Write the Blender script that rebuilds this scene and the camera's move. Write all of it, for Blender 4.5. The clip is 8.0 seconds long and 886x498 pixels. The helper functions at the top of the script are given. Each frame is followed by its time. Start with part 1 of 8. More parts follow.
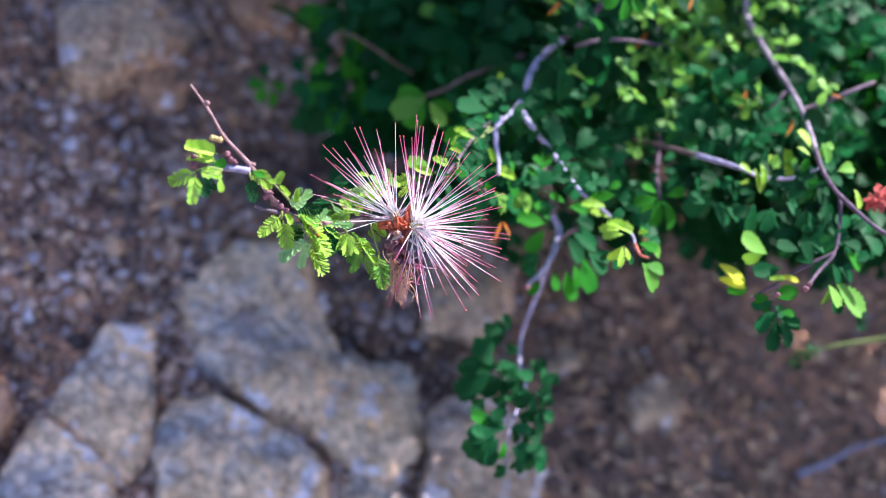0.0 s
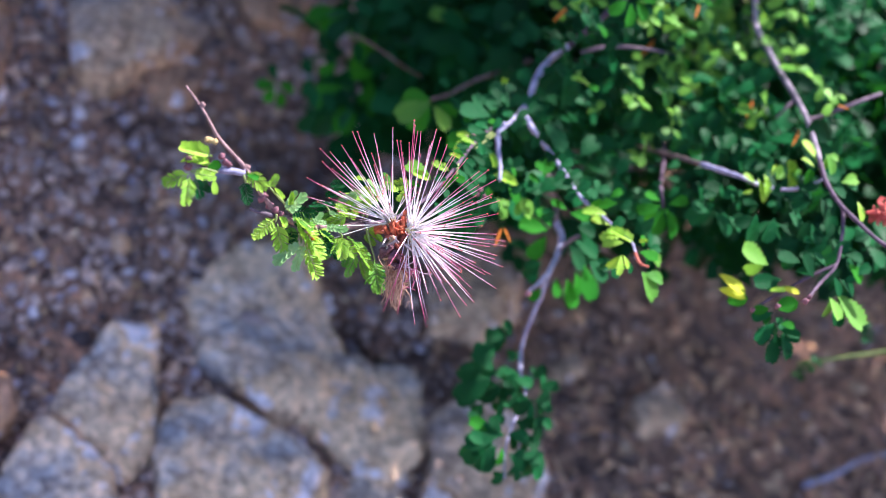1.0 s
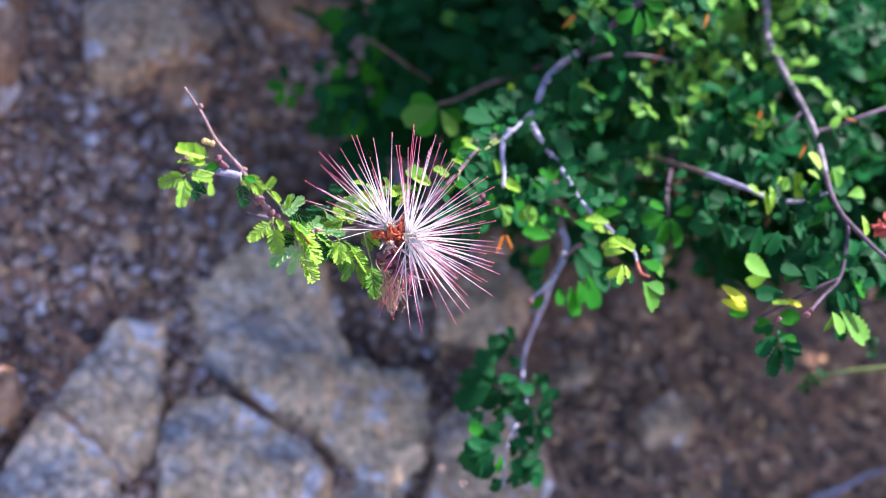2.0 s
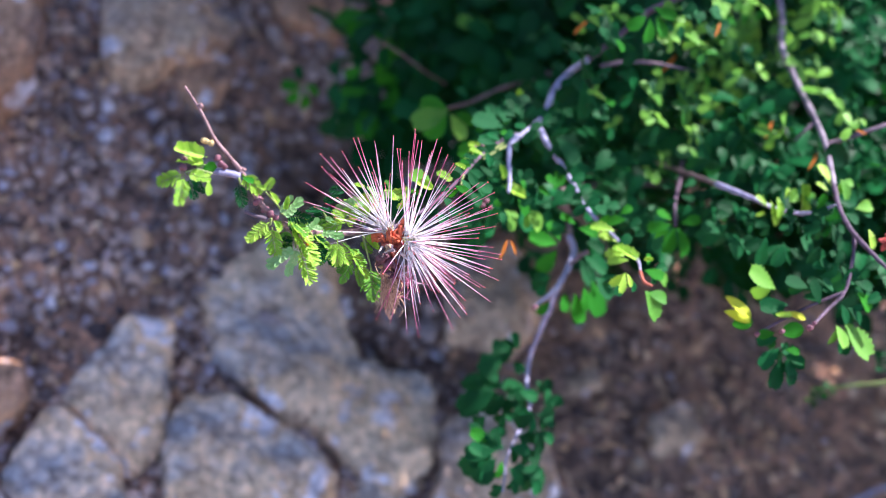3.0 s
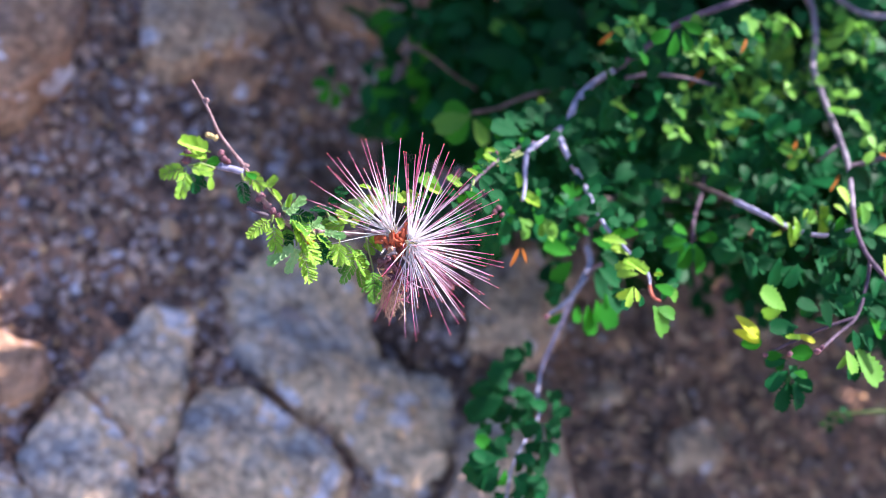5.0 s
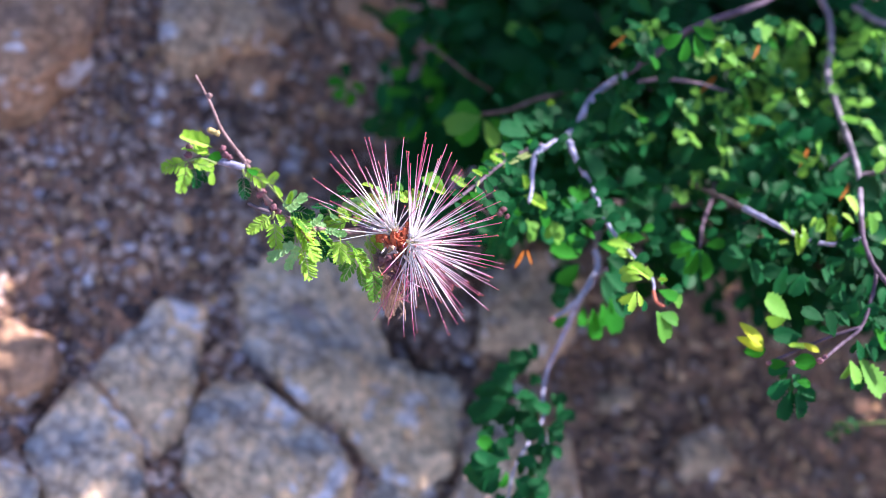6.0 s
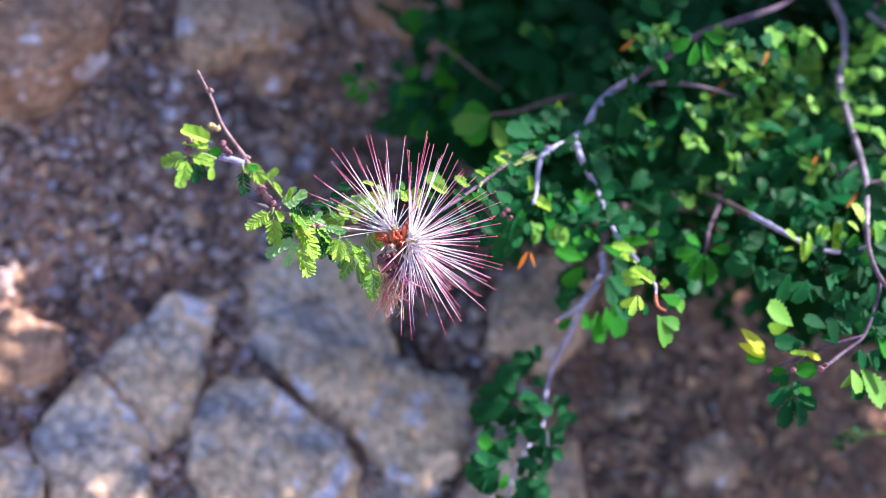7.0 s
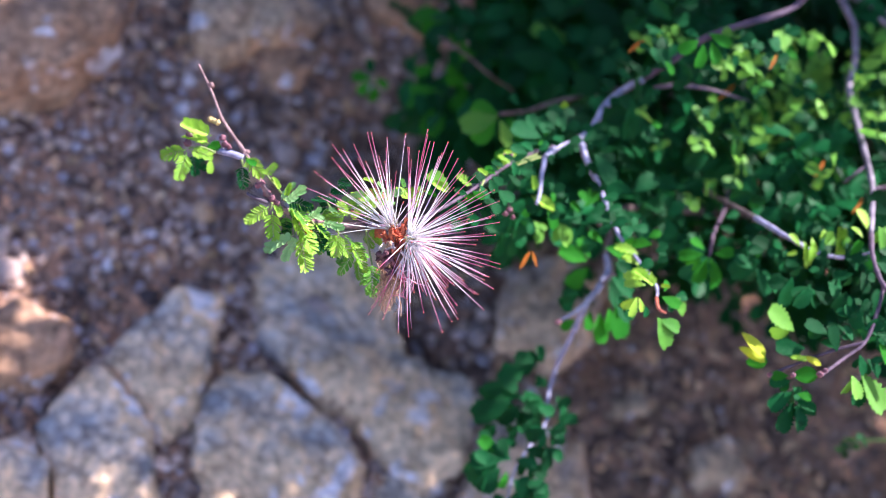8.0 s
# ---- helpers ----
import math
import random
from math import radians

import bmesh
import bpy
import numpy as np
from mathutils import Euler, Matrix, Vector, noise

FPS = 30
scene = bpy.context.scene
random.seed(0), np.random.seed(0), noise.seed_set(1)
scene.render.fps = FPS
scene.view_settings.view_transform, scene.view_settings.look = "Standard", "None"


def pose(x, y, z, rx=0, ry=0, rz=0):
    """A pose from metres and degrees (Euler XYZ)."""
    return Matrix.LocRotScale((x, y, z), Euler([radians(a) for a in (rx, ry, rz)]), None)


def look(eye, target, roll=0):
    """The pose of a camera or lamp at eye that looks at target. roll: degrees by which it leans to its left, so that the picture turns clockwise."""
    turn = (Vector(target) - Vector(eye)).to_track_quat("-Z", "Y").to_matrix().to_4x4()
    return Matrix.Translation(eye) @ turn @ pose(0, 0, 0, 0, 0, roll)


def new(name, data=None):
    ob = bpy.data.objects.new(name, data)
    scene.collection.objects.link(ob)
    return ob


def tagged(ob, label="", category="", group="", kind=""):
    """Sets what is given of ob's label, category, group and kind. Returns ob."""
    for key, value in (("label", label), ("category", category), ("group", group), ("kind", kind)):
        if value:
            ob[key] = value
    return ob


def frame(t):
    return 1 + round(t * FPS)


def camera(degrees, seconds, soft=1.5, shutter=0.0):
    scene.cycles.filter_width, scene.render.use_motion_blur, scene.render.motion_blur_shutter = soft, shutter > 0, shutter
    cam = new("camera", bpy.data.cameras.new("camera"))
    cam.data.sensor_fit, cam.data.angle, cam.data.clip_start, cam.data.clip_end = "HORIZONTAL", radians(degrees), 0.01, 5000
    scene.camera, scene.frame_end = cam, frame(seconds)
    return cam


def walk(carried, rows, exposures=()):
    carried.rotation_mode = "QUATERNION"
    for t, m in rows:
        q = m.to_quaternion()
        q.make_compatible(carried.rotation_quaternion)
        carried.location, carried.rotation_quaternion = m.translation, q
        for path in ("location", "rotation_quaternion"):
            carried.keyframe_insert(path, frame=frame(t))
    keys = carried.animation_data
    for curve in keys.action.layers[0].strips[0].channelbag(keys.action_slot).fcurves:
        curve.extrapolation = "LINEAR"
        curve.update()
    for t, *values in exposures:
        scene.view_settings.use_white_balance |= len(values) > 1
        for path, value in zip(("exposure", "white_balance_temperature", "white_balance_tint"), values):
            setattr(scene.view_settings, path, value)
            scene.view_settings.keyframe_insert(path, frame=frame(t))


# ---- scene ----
cam = camera(38.5, 8.0, soft=1.0)
cam.data.dof.use_dof, cam.data.dof.focus_distance, cam.data.dof.aperture_fstop = True, 0.328, 11.0
METRES, EYE, TILT, LEAN, TURN = 0.045, 0.62, -50.0, -13.0, 0.0
ROWS = [
    (0.0, 0.0, 0.0, 0.0, 0.0, 0.0, -0.0),
    (0.5, 0.0572, 0.0131, 0.0106, 0.34, 0.05, -0.5),
    (1.0, 0.1178, 0.0288, 0.0231, 0.73, 0.08, -1.04),
    (1.5, 0.1793, 0.0406, 0.035, 1.15, 0.13, -1.61),
    (3.0, 0.3737, 0.0779, 0.0677, 2.6, 0.22, -3.51),
    (3.5, 0.4358, 0.0875, 0.0763, 3.13, 0.22, -4.2),
    (4.0, 0.4991, 0.0948, 0.083, 3.66, 0.23, -4.89),
    (4.5, 0.562, 0.1013, 0.0905, 4.18, 0.23, -5.57),
    (6.0, 0.7484, 0.1204, 0.1123, 5.74, 0.09, -7.55),
    (6.5, 0.8106, 0.1264, 0.1208, 6.22, 0.03, -8.17),
    (7.0, 0.8686, 0.1298, 0.1268, 6.67, -0.04, -8.76),
    (7.5, 0.9254, 0.1355, 0.1305, 7.1, -0.12, -9.3),
    (8.0, 0.9786, 0.1398, 0.1354, 7.49, -0.19, -9.8),
]
walk(cam, [(t, pose(0, 0, EYE, TILT, LEAN, TURN) @ pose(METRES * x, METRES * y, METRES * z, 90 + pitch, roll, yaw)) for t, x, y, z, yaw, pitch, roll in ROWS], exposures=[(0.0, 1.55, 6280, 25), (8.0, 1.55, 6280, 25)])

# ---- light ----
SUN = Vector((0.50, 0.42, 0.76)).normalized()
world = bpy.data.worlds.new("sky")
scene.world = world
world.use_nodes = True
wn = world.node_tree.nodes
sky = wn.new("ShaderNodeTexSky")
sky.sky_type, sky.sun_disc = "NISHITA", False
sky.ozone_density, sky.dust_density = 1.5, 0.8
sky.sun_elevation, sky.sun_rotation = math.asin(SUN.z), math.atan2(SUN.x, SUN.y)
world.node_tree.links.new(sky.outputs[0], wn["Background"].inputs[0])
wn["Background"].inputs[1].default_value = 0.12
lamp = bpy.data.lights.new("sun", "SUN")
lamp.energy, lamp.angle, lamp.color = 5.0, radians(0.5), (1.0, 0.96, 0.89)
sun = new("sun", lamp)
sun.matrix_world = look(SUN * 20, (0, 0, 0))


# ---- materials ----
def shader(name, rough=0.6):
    m = bpy.data.materials.new(name)
    m.use_nodes = True
    n, l = m.node_tree.nodes, m.node_tree.links
    b = n["Principled BSDF"]
    b.inputs["Roughness"].default_value = rough
    return m, n, l, b


def ramp(n, stops, interp="LINEAR"):
    r = n.new("ShaderNodeValToRGB")
    r.color_ramp.interpolation = interp
    e = r.color_ramp.elements
    while len(e) < len(stops):
        e.new(0.5)
    for i, (p, c) in enumerate(stops):
        e[i].position, e[i].color = p, (*c, 1)
    return r


def noise_tex(n, l, scale, detail=5.0, rough=0.6, coord="Object"):
    tc = n.new("ShaderNodeTexCoord")
    t = n.new("ShaderNodeTexNoise")
    t.inputs["Scale"].default_value, t.inputs["Detail"].default_value, t.inputs["Roughness"].default_value = scale, detail, rough
    l.new(tc.outputs[coord], t.inputs["Vector"])
    return t


def mix(n, l, fac, a, b, kind="MIX"):
    x = n.new("ShaderNodeMix")
    x.data_type, x.blend_type = "RGBA", kind
    for sock, v in ((x.inputs[0], fac), (x.inputs[6], a), (x.inputs[7], b)):
        if isinstance(v, bpy.types.NodeSocket):
            l.new(v, sock)
        elif isinstance(v, tuple):
            sock.default_value = (*v, 1)
        else:
            sock.default_value = v
    return x.outputs[2]


def bump(n, l, b, height, strength, dist):
    k = n.new("ShaderNodeBump")
    k.inputs["Strength"].default_value, k.inputs["Distance"].default_value = strength, dist
    l.new(height, k.inputs["Height"])
    l.new(k.outputs[0], b.inputs["Normal"])


def soil_material():
    m, n, l, b = shader("soil", 0.95)
    fine = noise_tex(n, l, 260, 8, 0.75)
    wide = noise_tex(n, l, 14, 4, 0.6)
    r = ramp(n, [(0.32, (0.028, 0.019, 0.018)), (0.5, (0.27, 0.2, 0.175)), (0.68, (0.62, 0.45, 0.36))])
    l.new(fine.outputs[0], r.inputs[0])
    w = ramp(n, [(0.35, (0.75, 0.66, 0.62)), (0.65, (1.4, 1.15, 0.98))])
    l.new(wide.outputs[0], w.inputs[0])
    clod = noise_tex(n, l, 70, 5, 0.7)
    k = ramp(n, [(0.4, (0.4, 0.36, 0.36)), (0.5, (0.9, 0.86, 0.85)), (0.62, (1.75, 1.45, 1.2))])
    l.new(clod.outputs[0], k.inputs[0])
    both = mix(n, l, 1.0, r.outputs[0], w.outputs[0], "MULTIPLY")
    l.new(mix(n, l, 1.0, both, k.outputs[0], "MULTIPLY"), b.inputs["Base Color"])
    bump(n, l, b, fine.outputs[0], 0.8, 0.003)
    return m


def gravel_material(name, stops):
    m, n, l, b = shader(name, 0.9)
    g = n.new("ShaderNodeNewGeometry")
    r = ramp(n, stops)
    l.new(g.outputs["Random Per Island"], r.inputs[0])
    fine = noise_tex(n, l, 600, 5, 0.7)
    f = ramp(n, [(0.3, (0.6, 0.6, 0.6)), (0.7, (1.3, 1.27, 1.22))])
    l.new(fine.outputs[0], f.inputs[0])
    clump = noise_tex(n, l, 34, 4, 0.6)
    c = ramp(n, [(0.36, (0.62, 0.58, 0.57)), (0.52, (1.1, 1.05, 1.03)), (0.68, (1.5, 1.38, 1.3))])
    l.new(clump.outputs[0], c.inputs[0])
    both = mix(n, l, 1.0, r.outputs[0], f.outputs[0], "MULTIPLY")
    l.new(mix(n, l, 1.0, both, c.outputs[0], "MULTIPLY"), b.inputs["Base Color"])
    bump(n, l, b, fine.outputs[0], 0.5, 0.001)
    return m


def stone_material(name, grey, tan, stain):
    m, n, l, b = shader(name, 0.85)
    grain = noise_tex(n, l, 140, 6, 0.7)
    patch = noise_tex(n, l, 11, 7, 0.68)
    blot = noise_tex(n, l, 38, 6, 0.7)
    r = ramp(n, [(0.38, grey), (0.48, tan)])
    l.new(patch.outputs[0], r.inputs[0])
    s = ramp(n, [(0.50, (0, 0, 0)), (0.64, (0.75, 0.75, 0.75))])
    l.new(blot.outputs[0], s.inputs[0])
    c = mix(n, l, s.outputs[0], r.outputs[0], stain)
    fleck = noise_tex(n, l, 44, 3, 0.6)
    k = ramp(n, [(0.60, (0, 0, 0)), (0.66, (1, 1, 1))])
    l.new(fleck.outputs[0], k.inputs[0])
    c = mix(n, l, k.outputs[0], c, (0.58, 0.54, 0.58))
    g = ramp(n, [(0.34, (0.8, 0.79, 0.78)), (0.5, (1.0, 1.0, 1.0)), (0.66, (1.22, 1.2, 1.2))])
    l.new(grain.outputs[0], g.inputs[0])
    c = mix(n, l, 1.0, c, g.outputs[0], "MULTIPLY")
    speck = noise_tex(n, l, 210, 4, 0.7)
    sp = ramp(n, [(0.36, (0.62, 0.6, 0.6)), (0.5, (1.0, 1.0, 1.0)), (0.64, (1.45, 1.42, 1.4))])
    l.new(speck.outputs[0], sp.inputs[0])
    c = mix(n, l, 1.0, c, sp.outputs[0], "MULTIPLY")
    dirt = noise_tex(n, l, 27, 6, 0.7)
    dr = ramp(n, [(0.36, (0.58, 0.55, 0.54)), (0.5, (1.04, 1.02, 1.0)), (0.7, (1.16, 1.14, 1.12))])
    l.new(dirt.outputs[0], dr.inputs[0])
    l.new(mix(n, l, 1.0, c, dr.outputs[0], "MULTIPLY"), b.inputs["Base Color"])
    bump(n, l, b, patch.outputs[0], 0.9, 0.006)
    return m


def leaf_material(name, dark, light, through_col, share=0.35, rough=0.45, gloss=0.09):
    m, n, l, b = shader(name, rough)
    b.inputs["Specular IOR Level"].default_value = gloss
    info, g = n.new("ShaderNodeObjectInfo"), n.new("ShaderNodeNewGeometry")
    r = ramp(n, [(0.0, dark), (1.0, light)])
    half = n.new("ShaderNodeMath")
    half.operation = "MULTIPLY_ADD"
    half.inputs[1].default_value = 0.45
    l.new(g.outputs["Random Per Island"], half.inputs[0])
    scale = n.new("ShaderNodeMath")
    scale.operation = "MULTIPLY"
    scale.inputs[1].default_value = 0.55
    l.new(info.outputs["Random"], scale.inputs[0])
    l.new(scale.outputs[0], half.inputs[2])
    l.new(half.outputs[0], r.inputs[0])
    vein = noise_tex(n, l, 900, 3, 0.6)
    v = ramp(n, [(0.3, (0.75, 0.8, 0.75)), (0.7, (1.2, 1.15, 1.2))])
    l.new(vein.outputs[0], v.inputs[0])
    col = mix(n, l, 1.0, r.outputs[0], v.outputs[0], "MULTIPLY")
    l.new(col, b.inputs["Base Color"])
    t = n.new("ShaderNodeBsdfTranslucent")
    t.inputs[0].default_value = (*through_col, 1)
    x = n.new("ShaderNodeMixShader")
    x.inputs[0].default_value = share
    l.new(b.outputs[0], x.inputs[1])
    l.new(t.outputs[0], x.inputs[2])
    l.new(x.outputs[0], n["Material Output"].inputs[0])
    bump(n, l, b, vein.outputs[0], 0.3, 0.0004)
    return m


def bark_material(name, dark, light, scale):
    m, n, l, b = shader(name, 0.75)
    t = noise_tex(n, l, scale, 6, 0.7)
    r = ramp(n, [(0.32, dark), (0.62, light)])
    l.new(t.outputs[0], r.inputs[0])
    l.new(r.outputs[0], b.inputs["Base Color"])
    bump(n, l, b, t.outputs[0], 0.6, 0.0006)
    return m


def filament_material(name, early):
    m, n, l, b = shader(name, 0.35)
    uv = n.new("ShaderNodeUVMap")
    sep = n.new("ShaderNodeSeparateXYZ")
    l.new(uv.outputs[0], sep.inputs[0])
    info = n.new("ShaderNodeObjectInfo")
    sh = n.new("ShaderNodeMath")
    sh.operation = "MULTIPLY_ADD"
    sh.inputs[1].default_value, sh.inputs[2].default_value = 0.34, early - 0.17
    l.new(info.outputs["Random"], sh.inputs[0])
    ad = n.new("ShaderNodeMath")
    l.new(sep.outputs[1], ad.inputs[0])
    l.new(sh.outputs[0], ad.inputs[1])
    r = ramp(n, [(0.0, (0.82, 0.8, 0.6)), (0.12, (0.93, 0.9, 0.88)), (0.60, (0.96, 0.92, 0.95)), (0.86, (0.82, 0.42, 0.58)), (1.0, (0.6, 0.12, 0.24))])
    l.new(ad.outputs[0], r.inputs[0])
    l.new(r.outputs[0], b.inputs["Base Color"])
    t = n.new("ShaderNodeBsdfTranslucent")
    l.new(r.outputs[0], t.inputs[0])
    x = n.new("ShaderNodeMixShader")
    x.inputs[0].default_value = 0.3
    l.new(b.outputs[0], x.inputs[1])
    l.new(t.outputs[0], x.inputs[2])
    l.new(x.outputs[0], n["Material Output"].inputs[0])
    return m


SOIL = soil_material()
GRAVEL = gravel_material("gravel", [(0.0, (0.06, 0.044, 0.048)), (0.3, (0.31, 0.245, 0.24)), (0.55, (0.54, 0.42, 0.38)), (0.74, (0.57, 0.43, 0.37)), (0.84, (0.58, 0.37, 0.2)), (0.88, (0.36, 0.31, 0.36)), (0.95, (0.45, 0.42, 0.5)), (1.0, (0.75, 0.72, 0.78))])
LITTER = gravel_material("litter", [(0.0, (0.15, 0.09, 0.07)), (0.4, (0.48, 0.29, 0.19)), (0.75, (0.7, 0.44, 0.26)), (1.0, (0.8, 0.6, 0.42))])
STONE_GREY = stone_material("stone_grey", (0.37, 0.37, 0.395), (0.66, 0.475, 0.32), (0.50, 0.32, 0.18))
STONE_TAN = stone_material("stone_tan", (0.40, 0.32, 0.29), (0.56, 0.38, 0.25), (0.32, 0.18, 0.1))
STONE_BROWN = stone_material("stone_brown", (0.25, 0.17, 0.145), (0.40, 0.235, 0.145), (0.26, 0.12, 0.06))
# the near-black end puts the shrub's inner shade into the leaf colour
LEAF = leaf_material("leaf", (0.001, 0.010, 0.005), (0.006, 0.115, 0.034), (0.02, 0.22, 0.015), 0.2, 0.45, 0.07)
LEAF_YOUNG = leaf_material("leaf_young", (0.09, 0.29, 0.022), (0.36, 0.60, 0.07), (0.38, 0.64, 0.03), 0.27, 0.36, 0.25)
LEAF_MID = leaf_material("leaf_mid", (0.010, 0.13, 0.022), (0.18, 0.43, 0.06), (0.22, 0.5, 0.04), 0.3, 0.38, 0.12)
# a lit copy of LEAF: light coming through is in its greens
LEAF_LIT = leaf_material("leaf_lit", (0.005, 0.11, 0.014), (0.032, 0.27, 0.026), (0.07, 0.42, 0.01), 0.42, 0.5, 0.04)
# sun glancing off glossy leaflets, put into a whitish green base colour
LEAF_SHEEN = leaf_material("leaf_sheen", (0.12, 0.34, 0.09), (0.32, 0.54, 0.22), (0.3, 0.55, 0.1), 0.25, 0.4, 0.4)
LEAF_YELLOW = leaf_material("leaf_yellow", (0.55, 0.66, 0.05), (0.68, 0.74, 0.08), (0.6, 0.7, 0.04), 0.5)
LEAF_ORANGE = leaf_material("leaf_orange", (0.34, 0.10, 0.015), (0.46, 0.17, 0.03), (0.4, 0.13, 0.02), 0.35)
BARK = bark_material("grey_bark", (0.11, 0.11, 0.18), (0.36, 0.36, 0.52), 260)
# the light blotches stand for sun dapples on a dark branch
DAPPLED_BARK = bark_material("dappled_bark", (0.035, 0.028, 0.05), (0.30, 0.26, 0.31), 90)
# bark of branches inside the shrub, darkened to stand for the shade there
SHADED_BARK = bark_material("shaded_bark", (0.05, 0.035, 0.035), (0.15, 0.11, 0.11), 260)
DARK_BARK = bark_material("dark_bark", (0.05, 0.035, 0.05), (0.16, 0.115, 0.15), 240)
PURPLE_BARK = bark_material("purple_bark", (0.03, 0.016, 0.03), (0.11, 0.07, 0.11), 300)
TWIG = bark_material("twig_bark", (0.09, 0.045, 0.05), (0.3, 0.185, 0.19), 500)
PURPLE = bark_material("purple_bud", (0.07, 0.022, 0.035), (0.25, 0.10, 0.13), 700)
CALYX = bark_material("calyx", (0.2, 0.035, 0.025), (0.5, 0.13, 0.08), 900)
DRIED = bark_material("dried", (0.3, 0.16, 0.1), (0.58, 0.36, 0.25), 900)
TAN_BUD = bark_material("tan_bud", (0.3, 0.2, 0.08), (0.6, 0.45, 0.2), 700)
ANTHER = bark_material("anther", (0.4, 0.04, 0.06), (0.55, 0.12, 0.08), 900)
PALE = bark_material("pale_heart", (0.66, 0.56, 0.22), (0.85, 0.78, 0.48), 900)
PAPER = bark_material("papery_husk", (0.4, 0.28, 0.26), (0.75, 0.62, 0.6), 900)
RED = bark_material("red_husk", (0.42, 0.05, 0.02), (0.75, 0.19, 0.08), 900)
FILAMENT = filament_material("filament", 0.0)
FILAMENT_PINK = filament_material("filament_pink", 0.1)
FILAMENT_ROSE = filament_material("filament_rose", 0.33)
GREEN_STEM = bark_material("green_stem", (0.1, 0.16, 0.04), (0.22, 0.28, 0.09), 400)


# ---- mesh helpers ----
def mesh_of(name, verts, faces, *mats, smooth=True):
    me = bpy.data.meshes.new(name)
    me.from_pydata(verts, [], faces)
    for mt in mats:
        me.materials.append(mt)
    if smooth:
        me.polygons.foreach_set("use_smooth", [True] * len(me.polygons))
    me.update()
    return me


def thing(name, at, label, category, group="", kind=""):
    e = new(name)
    e.location = at
    e.empty_display_size = 0.01
    return tagged(e, label, category, group, kind)


def part(name, mesh, parent, label="", m=None):
    """A mesh as a part of a thing; m is its pose in the world."""
    ob = new(name, mesh)
    ob.parent = parent
    root = parent
    shift = Vector()
    while root:
        shift += root.matrix_basis.translation
        root = root.parent
    ob.matrix_basis = Matrix.Translation(-shift) @ (m or Matrix())
    return tagged(ob, label)


def spline(points, steps):
    """A smooth line through the points."""
    p = [Vector(q) for q in points]
    p = [2 * p[0] - p[1]] + p + [2 * p[-1] - p[-2]]
    out = []
    for i in range(1, len(p) - 2):
        a, b, c, d = p[i - 1:i + 3]
        for k in range(steps):
            t = k / steps
            out.append(0.5 * (2 * b + (c - a) * t + (2 * a - 5 * b + 4 * c - d) * t * t + (3 * b - a - 3 * c + d) * t ** 3))
    return out + [p[-2]]


def tube(line, r0, r1, sides=8, knots=0.0, verts=None, faces=None, rng=random):
    """A tapered, slightly knotted tube along the line, added to verts and faces."""
    verts, faces = ([], []) if verts is None else (verts, faces)
    base, count = len(verts), len(line)
    side = Vector((0.31, 0.17, 0.93))
    for i, p in enumerate(line):
        d = (line[min(i + 1, count - 1)] - line[max(i - 1, 0)]).normalized()
        u = (side - d * side.dot(d)).normalized()
        side = u
        w = d.cross(u)
        f = i / (count - 1)
        r = (r0 + (r1 - r0) * f) * (1 + knots * rng.uniform(-0.5, 1.0))
        for k in range(sides):
            a = 2 * math.pi * k / sides
            verts.append(p + (u * math.cos(a) + w * math.sin(a)) * r)
    for i in range(count - 1):
        for k in range(sides):
            a, b = base + i * sides + k, base + i * sides + (k + 1) % sides
            faces.append((a, b, b + sides, a + sides))
    faces.append(tuple(base + k for k in reversed(range(sides))))
    faces.append(tuple(base + (count - 1) * sides + k for k in range(sides)))
    return verts, faces


def shift_to(verts, at):
    at = Vector(at)
    return [Vector(v) - at for v in verts]


def ball(verts, faces, c, r, stretch=(1, 1, 1), rough=0.15, subdiv=1, rng=random, turn=None):
    """A lumpy little ball."""
    iv, ifc = ICO[subdiv]
    base = len(verts)
    o = Vector((rng.uniform(-9, 9), rng.uniform(-9, 9), rng.uniform(-9, 9)))
    for v in iv:
        q = v * (1 + rough * noise.noise(v * 1.7 + o))
        q = Vector((q.x * stretch[0], q.y * stretch[1], q.z * stretch[2])) * r
        verts.append(Vector(c) + (turn @ q if turn else q))
    faces.extend(tuple(base + k for k in f) for f in ifc)


def ico(sub):
    bm = bmesh.new()
    bmesh.ops.create_icosphere(bm, subdivisions=sub, radius=1)
    out = [v.co.copy() for v in bm.verts], [tuple(v.index for v in f.verts) for f in bm.faces]
    bm.free()
    return out


ICO = {0: ico(1), 1: ico(2), 2: ico(3)}


# ---- ground ----
def height(x, y):
    """The slope's height: a tilted bank that levels out far away, with low humps."""
    far = math.hypot(x - 0.12, y - 0.5)
    k = 1 / (1 + (far / 1.6) ** 2)
    z = 0.060 + (-0.214 * (x - 0.12) + 0.054 * (y - 0.5)) * k - 0.214 * 0.12 + 0.054 * 0.5
    q = Vector((x, y, 0))
    z += 0.006 * noise.noise(q * 9) + 0.003 * noise.noise(q * 27) + 0.0015 * noise.noise(q * 80)
    # two dark hollows: under the shrub's rim and beside the large slab
    z -= 0.05 * math.exp(-(((x - 0.049) / 0.05) ** 2 + ((y - 0.524) / 0.035) ** 2)) + 0.03 * math.exp(-(((x - 0.084) / 0.03) ** 2 + ((y - 0.410) / 0.022) ** 2))
    return z + (1 - k) * 0.3 * noise.noise(q * 0.12)


